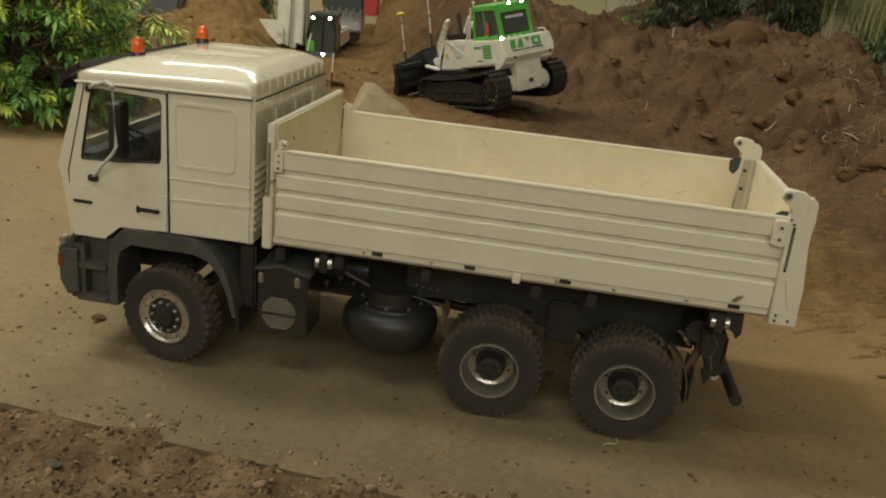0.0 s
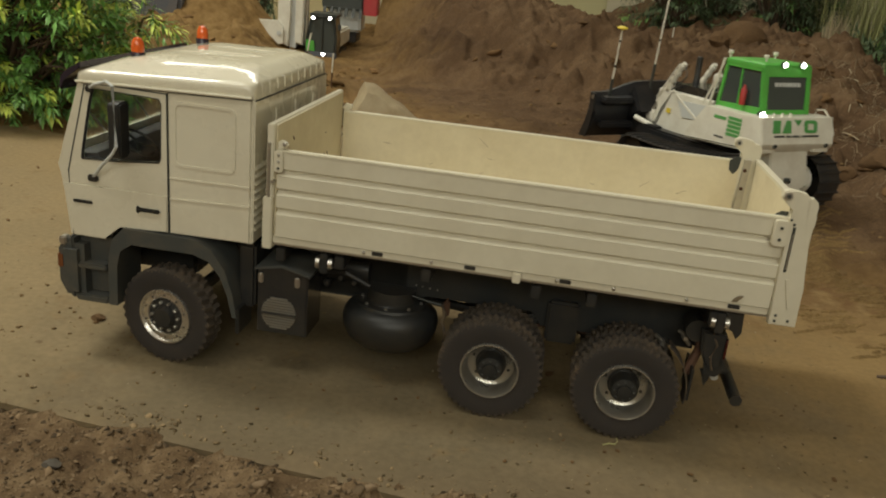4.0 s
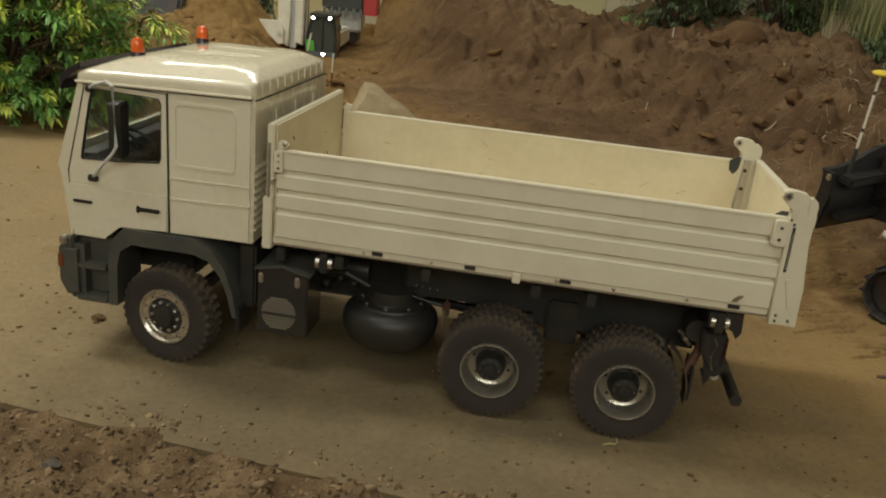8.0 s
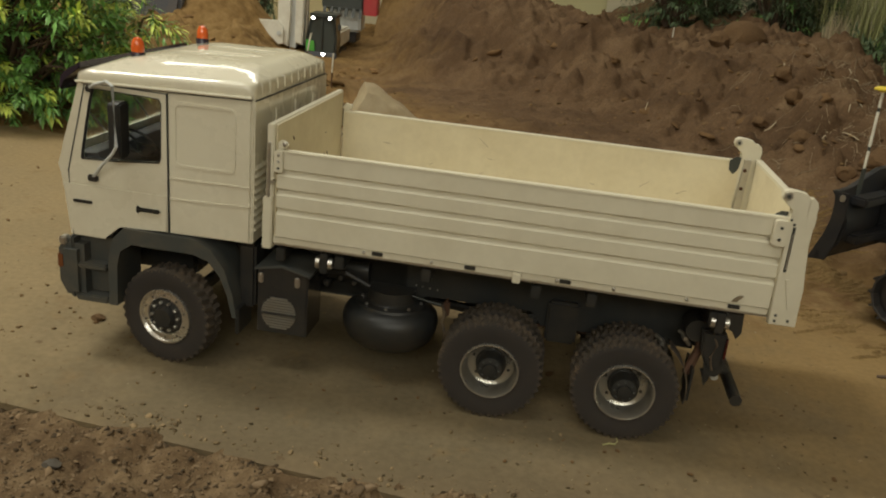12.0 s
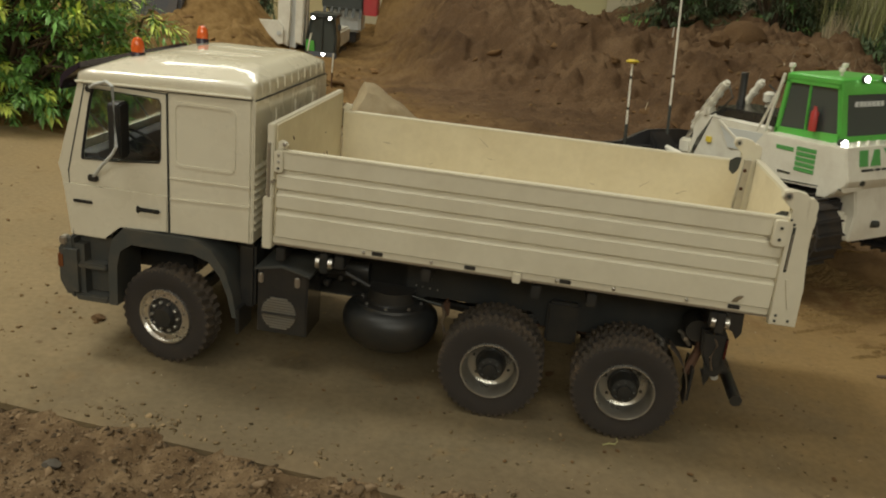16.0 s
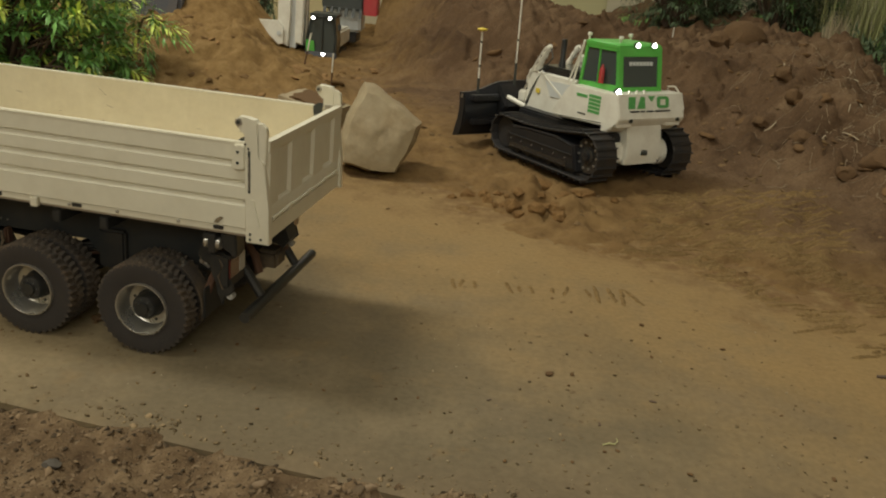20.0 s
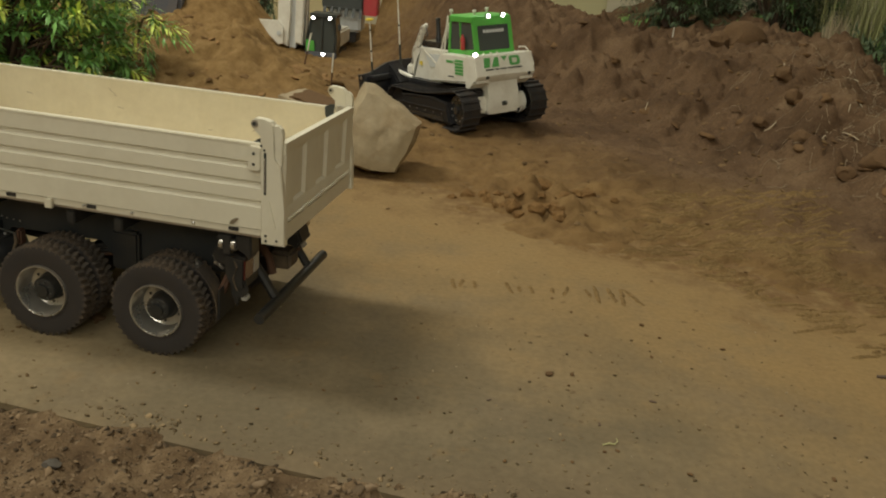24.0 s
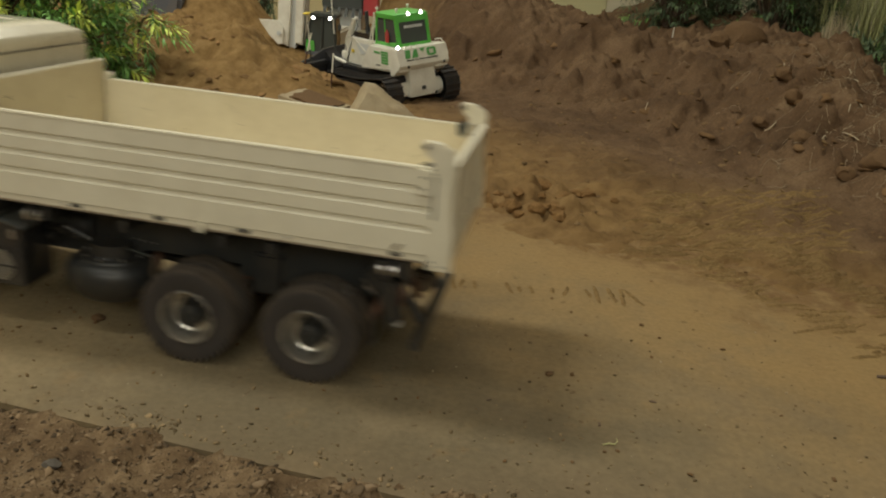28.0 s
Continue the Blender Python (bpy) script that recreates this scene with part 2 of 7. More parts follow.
M_SLATE = material("slate_blue_plastic", (0.10, 0.11, 0.13), 0.6, dirt=DUST, dirt_amount=0.3)


# ---- shaping helpers ----
def part(name, bm, mat, parent=None, label="", angle=35, mats=()):
    """Links a bmesh as one mesh object under its thing."""
    bmesh.ops.recalc_face_normals(bm, faces=bm.faces)
    lim = math.radians(angle)
    for f in bm.faces:
        f.smooth = True
    for e in bm.edges:
        e.smooth = len(e.link_faces) == 2 and e.calc_face_angle(0) < lim
    me = bpy.data.meshes.new(name)
    bm.to_mesh(me)
    bm.free()
    me.materials.append(mat)
    for m in mats:
        me.materials.append(m)
    ob = new(name, me)
    if parent:
        ob.parent = parent
    return tagged(ob, label) if label else ob


def again(ob, m, parent=None):
    """A further part on the same mesh as ob."""
    o = new(ob.name.split(".")[0], ob.data)
    o.parent = parent or ob.parent
    o.matrix_basis = m
    if "label" in ob:
        o["label"] = ob["label"]
    return o


def thing(name, label, category, m=None, group="", kind=""):
    ob = new(name)
    ob.empty_display_size = 0.02
    if m:
        ob.matrix_world = m
    return tagged(ob, label, category, group, kind)


def box(bm, x0, x1, y0, y1, z0, z1, bevel=0.0, seg=2):
    r = bmesh.ops.create_cube(bm, size=1, matrix=Matrix.LocRotScale(((x0 + x1) / 2, (y0 + y1) / 2, (z0 + z1) / 2), None, (abs(x1 - x0), abs(y1 - y0), abs(z1 - z0))))
    if bevel:
        es = {e for v in r["verts"] for e in v.link_edges}
        bmesh.ops.bevel(bm, geom=list(es), offset=bevel, segments=seg, affect="EDGES")
    return bm


def prism(bm, pts, axis, a, b, bevel=0.0):
    """A flat outline, in the two other axes in order, drawn out along axis from a to b."""
    def place(p, q):
        return {"x": (q, p[0], p[1]), "y": (p[0], q, p[1]), "z": (p[0], p[1], q)}[axis]
    va = [bm.verts.new(place(p, a)) for p in pts]
    vb = [bm.verts.new(place(p, b)) for p in pts]
    n = len(pts)
    fs = [bm.faces.new(va), bm.faces.new(vb[::-1])]
    for i in range(n):
        fs.append(bm.faces.new((va[i], vb[i], vb[(i + 1) % n], va[(i + 1) % n])))
    if bevel:
        es = [e for e in fs[0].edges] + [e for e in fs[1].edges]
        bmesh.ops.bevel(bm, geom=es, offset=bevel, segments=2, affect="EDGES")
    return bm


def plate(bm, outer, inner, axis, a, b):
    """A plate with one opening: two outlines of equal count."""
    def place(p, q):
        return {"x": (q, p[0], p[1]), "y": (p[0], q, p[1]), "z": (p[0], p[1], q)}[axis]
    rings = [[bm.verts.new(place(p, q)) for p in o] for q in (a, b) for o in (outer, inner)]
    n = len(outer)
    for i in range(n):
        j = (i + 1) % n
        oa, ia, ob_, ib = rings
        bm.faces.new((oa[i], oa[j], ia[j], ia[i]))
        bm.faces.new((ob_[i], ib[i], ib[j], ob_[j]))
        bm.faces.new((oa[i], ob_[i], ob_[j], oa[j]))
        bm.faces.new((ia[i], ia[j], ib[j], ib[i]))
    return bm


def rrect(x0, x1, z0, z1, r, seg=4):
    pts = []
    for cx, cz, a0 in ((x1 - r, z1 - r, 0), (x0 + r, z1 - r, 90), (x0 + r, z0 + r, 180), (x1 - r, z0 + r, 270)):
        for i in range(seg + 1):
            a = math.radians(a0 + 90 * i / seg)
            pts.append((cx + r * math.cos(a), cz + r * math.sin(a)))
    return pts


def cyl(bm, p0, p1, r0, r1=None, seg=16):
    p0, p1 = Vector(p0), Vector(p1)
    d = p1 - p0
    m = Matrix.Translation((p0 + p1) / 2) @ d.to_track_quat("Z", "Y").to_matrix().to_4x4()
    bmesh.ops.create_cone(bm, cap_ends=True, segments=seg, radius1=r0, radius2=r0 if r1 is None else r1, depth=d.length, matrix=m)
    return bm


def lathe(bm, profile, seg=32, axis="y", at=(0, 0, 0), close=False):
    """Turns (radius, height) pairs about an axis."""
    rings = []
    for r, h in profile:
        ring = []
        for i in range(seg):
            a = 2 * math.pi * i / seg
            c, s = r * math.cos(a), r * math.sin(a)
            p = {"y": (c, h, s), "z": (c, s, h), "x": (h, c, s)}[axis]
            ring.append(bm.verts.new(Vector(p) + Vector(at)))
        rings.append(ring)
    pairs = list(zip(rings, rings[1:])) + ([(rings[-1], rings[0])] if close else [])
    for a, b in pairs:
        for i in range(seg):
            j = (i + 1) % seg
            bm.faces.new((a[i], a[j], b[j], b[i]))
    if not close:
        for ring in (rings[0], rings[-1]):
            bm.faces.new(ring)
    return bm


def tube(bm, pts, r, seg=8):
    pts = [Vector(p) for p in pts]
    rings = []
    for i, p in enumerate(pts):
        d = (pts[min(i + 1, len(pts) - 1)] - pts[max(i - 1, 0)]).normalized()
        q = d.to_track_quat("Z", "Y")
        rad = r[i] if isinstance(r, (list, tuple)) else r
        rings.append([bm.verts.new(p + q @ Vector((rad * math.cos(2 * math.pi * k / seg), rad * math.sin(2 * math.pi * k / seg), 0))) for k in range(seg)])
    for a, b in zip(rings, rings[1:]):
        for k in range(seg):
            bm.faces.new((a[k], a[(k + 1) % seg], b[(k + 1) % seg], b[k]))
    bm.faces.new(rings[0])
    bm.faces.new(rings[-1])
    return bm


def loft(bm, rings, caps=True):
    vs = [[bm.verts.new(p) for p in ring] for ring in rings]
    n = len(vs[0])
    for a, b in zip(vs, vs[1:]):
        for i in range(n):
            bm.faces.new((a[i], a[(i + 1) % n], b[(i + 1) % n], b[i]))
    if caps:
        bm.faces.new(vs[0])
        bm.faces.new(vs[-1])
    return bm


def BM():
    return bmesh.new()


# ---- the ground: one sheet of earth, a road slab on it, banks and a mound ----
def lattice(ix, iy, seed):
    h = (ix * 374761393 + iy * 668265263 + seed * 974711) & 0x7FFFFFFF
    h = ((h ^ (h >> 13)) * 1274126177) & 0x7FFFFFFF
    return ((h ^ (h >> 16)) & 0xFFFF) / 65535.0


def value_noise(x, y, seed):
    ix, iy = np.floor(x).astype(np.int64), np.floor(y).astype(np.int64)
    fx, fy = x - ix, y - iy
    ux, uy = fx * fx * (3 - 2 * fx), fy * fy * (3 - 2 * fy)
    a, b = lattice(ix, iy, seed), lattice(ix + 1, iy, seed)
    c, d = lattice(ix, iy + 1, seed), lattice(ix + 1, iy + 1, seed)
    return (a * (1 - ux) + b * ux) * (1 - uy) + (c * (1 - ux) + d * ux) * uy - 0.5


def fbm(x, y, scale, octaves=4, seed=0, gain=0.5):
    out, amp = np.zeros_like(x), 1.0
    for o in range(octaves):
        out = out + amp * value_noise(x * scale + 17.3 * o, y * scale - 9.1 * o, seed + o)
        scale, amp = scale * 2.03, amp * gain
    return out


def step(v):
    v = np.clip(v, 0, 1)
    return v * v * (3 - 2 * v)


def beyond(x, y, line):
    """Signed distance to a line of points: positive on its right as one goes along it."""
    best, sign = np.full_like(x, 1e9), np.ones_like(x)
    for (ax, ay), (bx, by) in zip(line, line[1:]):
        dx, dy = bx - ax, by - ay
        k = np.clip(((x - ax) * dx + (y - ay) * dy) / (dx * dx + dy * dy), 0, 1)
        d = np.hypot(x - ax - k * dx, y - ay - k * dy)
        s = np.where(dx * (y - ay) - dy * (x - ax) > 0, -1.0, 1.0)
        sign = np.where(d < best, s, sign)
        best = np.minimum(best, d)
    return best * sign


BANK = [(1.6, 0.35), (0.86, 0.86), (0.70, 1.04), (0.58, 1.22), (0.42, 1.52), (0.27, 1.84), (0.10, 2.02), (-0.16, 2.17), (-0.30, 2.46), (-0.36, 3.4)]
ROAD_END = [(1.6, 0.50), (0.49, 0.835), (0.31, 0.90), (0.15, 0.975), (0.02, 1.07), (-0.10, 1.20), (-0.35, 1.27), (-0.62, 1.27), (-1.0, 1.22), (-2.5, 1.2)]


def road_front(x):
    return 0.495 - 0.2083 * (x + 0.298)


def lumps(x, y, size, seed):
    """Rounded lumps of many sizes, one to each cell of a jittered grid."""
    u, w = x / size, y / size
    iu, iw = np.floor(u).astype(np.int64), np.floor(w).astype(np.int64)
    out = np.zeros_like(x)
    for du in (-1, 0, 1):
        for dw in (-1, 0, 1):
            a, b = iu + du, iw + dw
            cu, cw = a + lattice(a, b, seed), b + lattice(a, b, seed + 1)
            r = 0.15 + 0.62 * lattice(a, b, seed + 2) ** 3
            out = np.maximum(out, r * np.clip(1 - ((u - cu) ** 2 + (w - cw) ** 2) / (r * r), 0, 1) ** 0.7)
    return out * size


def height(x, y):
    rough = fbm(x, y, 9, 4, 3)
    crumbs = fbm(x, y, 45, 4, 11, 0.6)
    d = beyond(x, y, ROAD_END) + 0.05 * fbm(x, y, 7, 3, 21) + 0.012 * fbm(x, y, 40, 2, 5)
    # loose earth beyond the road
    z = -0.012 + 0.0125 * step((d + 0.06) / 0.08) + 0.027 * step((d - 0.02) / 0.34) + (0.007 * rough + 0.010 * crumbs) * step((d + 0.06) / 0.12)
    # ridge pushed up beside the tracks
    z += 0.016 * np.exp(-(((x - 0.14) * 0.9 + (y - 1.12) * 0.45) / 0.05) ** 2 - (((x - 0.14) * -0.45 + (y - 1.12) * 0.9) / 0.10) ** 2) * (1 + 1.6 * crumbs + 26 * lumps(x, y, 0.032, 131))
    # prints of the crawler's grousers
    u, w = x * -0.53 + y * 0.85, x * 0.85 + y * 0.53
    lane = np.exp(-((w - 0.83) / 0.055) ** 2) + np.exp(-((w - 0.67) / 0.05) ** 2)
    z += 0.0060 * np.sin(u * 2 * math.pi / 0.0185 + 3 * rough) * lane * step((d - 0.0) / 0.05) * step((1.05 - y) / 0.2)
    # the high bank
    b = beyond(x, y, BANK) + 0.05 * fbm(x, y, 4, 3, 31)
    hb = 0.158 + 0.03 * fbm(x, y, 3, 2, 41) + 0.05 * step((0.45 - x) / 0.5) - 0.055 * np.exp(-((x - 0.54) / 0.26) ** 2) * step((y - 1.6) / 0.4) + 0.022 * step((x - 0.70) / 0.2)
    hb = hb - 0.06 * step((x - 0.445 * y) / 0.12) * step((y - 1.3) / 0.3)
    fall = 1 - 0.55 * step((b - 0.50) / 0.35) * step((x - 0.92) / 0.18)
    z += hb * fall * step(b / 0.40) ** 0.9 + np.clip(b * 12, 0, 1) * (0.040 * fbm(x, y, 9, 6, 51, 0.6) + 0.016 * crumbs + 0.35 * lumps(x, y, 0.085, 101) + 0.40 * lumps(x, y, 0.034, 111) + 0.016 * np.abs(fbm(x * 1.0 + y * 0.4, y * 0.45 - x * 0.3, 16, 3, 57)))
    # the site falls away to the rear on the left
    z -= 0.052 * step((y - 1.55) / 0.95) * step((0.15 - x) / 0.5)
    # the ochre mound and the higher heap behind it
    m = np.exp(-np.abs((x + 0.92) / 0.36) ** 3 - ((y - 2.20) / 0.27) ** 2)
    z += m * (0.112 + 0.05 * fbm(x, y, 8, 5, 61, 0.6) + 0.012 * crumbs + 0.4 * lumps(x, y, 0.06, 121))
    m = np.exp(-((x + 0.86) / 0.22) ** 2 - ((y - 2.85) / 0.22) ** 2)
    z += m * (0.12 + 0.05 * fbm(x, y, 7, 4, 71))
    z += np.exp(-((x + 0.83) / 0.12) ** 2 - ((y - 2.95) / 0.20) ** 2) * (0.15 + 0.05 * fbm(x, y, 7, 4, 73))
    # the mound's long right-hand slope
    back = np.where(y > 1.80, 0.12, 0.17)
    z += np.clip((-0.19 - x) * 0.44, 0, 0.100) * step((x + 1.15) / 0.35) * np.exp(-((y - 1.80) / back) ** 2) * (0.94 + 0.6 * fbm(x, y, 10, 5, 141, 0.6) + 2.5 * lumps(x, y, 0.05, 151))
    # gritty soil before the road, heaped over its edge towards the middle
    f = road_front(x) - y
    z = np.where(f > -0.03, np.maximum(z, -0.0038 + 0.0065 * fbm(x, y, 16, 3, 81) + 0.011 * fbm(x, y, 60, 4, 91, 0.7) + 0.0055 * step((x + 0.13) / 0.12) * step((0.16 - x) / 0.1)
                                           + 0.007 * np.exp(-((x + 0.195) / 0.03) ** 2 - ((y - 0.470) / 0.014) ** 2) - 0.012 * step((-f - 0.004) / (0.012 + 0.016 * step((x + 0.12) / 0.1)))), z)
    return z


def grid_axis(lo, hi, fine, far):
    core = np.arange(lo, hi, fine)
    out = [0.05 * 1.6 ** k for k in range(1, 12)]
    return np.concatenate([[lo - v for v in out[::-1] if lo - v > -far], core, [hi + v for v in out if hi + v < far]])


GRID_X, GRID_Y = grid_axis(-1.25, 1.45, 0.0075, 6.0), grid_axis(0.30, 3.1, 0.0075, 6.0)
GROUND_X, GROUND_Y = np.meshgrid(GRID_X, GRID_Y)
GROUND_Z = height(GROUND_X, GROUND_Y)


def height_at(x, y):
    """Height of the ground sheet itself, between its four nearest points."""
    i = min(max(int(np.searchsorted(GRID_X, x)) - 1, 0), len(GRID_X) - 2)
    j = min(max(int(np.searchsorted(GRID_Y, y)) - 1, 0), len(GRID_Y) - 2)
    u, w = (x - GRID_X[i]) / (GRID_X[i + 1] - GRID_X[i]), (y - GRID_Y[j]) / (GRID_Y[j + 1] - GRID_Y[j])
    a, b = GROUND_Z[j, i] * (1 - u) + GROUND_Z[j, i + 1] * u, GROUND_Z[j + 1, i] * (1 - u) + GROUND_Z[j + 1, i + 1] * u
    return float(a * (1 - w) + b * w)


def ground_material():
    m = M_SOIL.copy()
    m.name = "earth_of_two_tones"
    nt = m.node_tree
    b = nt.nodes["Principled BSDF"]
    brown = b.inputs["Base Color"].links[0].from_socket
    tc = next(n for n in nt.nodes if n.type == "TEX_COORD")
    sep = nt.nodes.new("ShaderNodeSeparateXYZ")
    nt.links.new(tc.outputs["Object"], sep.inputs[0])
    wob = nt.nodes.new("ShaderNodeTexNoise")
    wob.inputs["Scale"].default_value, wob.inputs["Detail"].default_value = 7, 6
    nt.links.new(tc.outputs["Object"], wob.inputs["Vector"])

    def blend(src, lo, hi, wobble):
        """0 to 1 from lo to hi along a coordinate, its border broken up."""
        ma = nt.nodes.new("ShaderNodeMath")
        ma.operation = "MULTIPLY_ADD"
        ma.inputs[1].default_value = wobble
        nt.links.new(wob.outputs["Fac"], ma.inputs[0])
        nt.links.new(src, ma.inputs[2])
        mr = nt.nodes.new("ShaderNodeMapRange")
        mr.inputs["From Min"].default_value, mr.inputs["From Max"].default_value = lo + wobble / 2, hi + wobble / 2
        nt.links.new(ma.outputs[0], mr.inputs["Value"])
        return mr.outputs["Result"]

    def tone(base, fac, colors, amount=1.0):
        n = nt.nodes.new("ShaderNodeTexNoise")
        n.inputs["Scale"].default_value, n.inputs["Detail"].default_value, n.inputs["Roughness"].default_value = 30, 8, 0.72
        nt.links.new(tc.outputs["Object"], n.inputs["Vector"])
        r = nt.nodes.new("ShaderNodeValToRGB")
        r.color_ramp.elements.new(0.5)
        for e, p, c in zip(r.color_ramp.elements, (0.3, 0.5, 0.72), colors):
            e.position, e.color = p, (*c, 1)
        nt.links.new(n.outputs["Fac"], r.inputs["Fac"])
        x = nt.nodes.new("ShaderNodeMix")
        x.data_type = "RGBA"
        nt.links.new(fac, x.inputs["Factor"])
        nt.links.new(base, x.inputs["A"])
        nt.links.new(r.outputs["Color"], x.inputs["B"])
        return x.outputs["Result"]

    far = nt.nodes.new("ShaderNodeMath")
    far.operation = "MULTIPLY_ADD"
    far.inputs[1].default_value = 1.15
    nt.links.new(sep.outputs["X"], far.inputs[0])
    nt.links.new(sep.outputs["Y"], far.inputs[2])
    col = tone(brown, blend(far.outputs[0], 1.82, 1.42, 0.5), [(0.135, 0.078, 0.031), (0.215, 0.130, 0.053), (0.28, 0.178, 0.074)])
    col = tone(col, blend(sep.outputs["X"], -0.05, -0.46, 0.5), [(0.145, 0.083, 0.030), (0.245, 0.150, 0.058), (0.33, 0.215, 0.093)])
    col = tone(col, blend(sep.outputs["Y"], 0.60, 0.56, 0.02), [(0.078, 0.048, 0.026), (0.175, 0.116, 0.063), (0.31, 0.218, 0.124)])
    nt.links.new(col, b.inputs["Base Color"])
    return m


def build_ground():
    nx, ny = len(GRID_X), len(GRID_Y)
    co = np.stack([GROUND_X, GROUND_Y, GROUND_Z], -1).reshape(-1, 3)
    i = (np.arange(ny - 1)[:, None] * nx + np.arange(nx - 1)[None, :]).ravel()
    faces = np.stack([i, i + 1, i + nx + 1, i + nx], -1)
    me = bpy.data.meshes.new("ground")
    me.vertices.add(len(co))
    me.vertices.foreach_set("co", co.ravel())
    me.loops.add(faces.size)
    me.loops.foreach_set("vertex_index", faces.ravel())
    me.polygons.add(len(faces))
    me.polygons.foreach_set("loop_start", np.arange(0, faces.size, 4))
    me.update(calc_edges=True)
    me.validate()
    me.polygons.foreach_set("use_smooth", np.ones(len(me.polygons), dtype=bool))
    me.materials.append(ground_material())
    return tagged(new("ground", me), "loose brown and ochre earth heaped into banks", "ground", kind="structure")


def build_road():
    bm = BM()
    xs = [-4.0 + 0.25 * k for k in range(33)]
    rows = [[bm.verts.new((x, road_front(x) + 0.0012 * math.sin(37 * x), z)) for x in xs] for z in (-0.011, -0.0008)]
    rows.append([bm.verts.new((x, road_front(x) + 0.002 + 0.0012 * math.sin(37 * x), 0.0)) for x in xs])
    rows.append([bm.verts.new((x, 1.6, 0.0)) for x in xs])
    for a, b in zip(rows, rows[1:]):
        for i in range(len(xs) - 1):
            bm.faces.new((a[i], a[i + 1], b[i + 1], b[i]))
    ob = part("road", bm, M_ROAD)
    return tagged(ob, "dusty grey-brown concrete road slab strewn with ochre earth", "road", kind="structure")


def build_hall():
    for name, dims, mat, label in (
            ("wall_north", (-4.6, 4.6, 4.2, 4.4, -0.3, 3.1), M_WALL, "plain yellowish plaster wall of the hall"),
            ("wall_south", (-4.6, 4.6, -3.4, -3.2, -0.3, 3.1), M_WALL, "plain yellowish plaster wall of the hall"),
            ("wall_west", (-4.8, -4.6, -3.4, 4.4, -0.3, 3.1), M_WALL, "plain yellowish plaster wall of the hall"),
            ("wall_east", (4.6, 4.8, -3.4, 4.4, -0.3, 3.1), M_WALL, "plain yellowish plaster wall of the hall"),
            ("ceiling", (-4.8, 4.8, -3.4, 4.4, 3.1, 3.2), M_CEIL, "plain white ceiling of the hall")):
        tagged(part(name, box(BM(), *dims), mat), label, "ceiling" if name == "ceiling" else "wall", kind="structure")


build_ground()
build_road()
build_hall()


# ---- the tipper truck: x forward, y to its left, z up from the ground under its last axle ----
WHEEL_R, AXLE_Z = 0.0389, 0.0391
truck = thing("tipper_truck", "ivory three-axle tipper truck model with an empty drop-side bed", "truck")


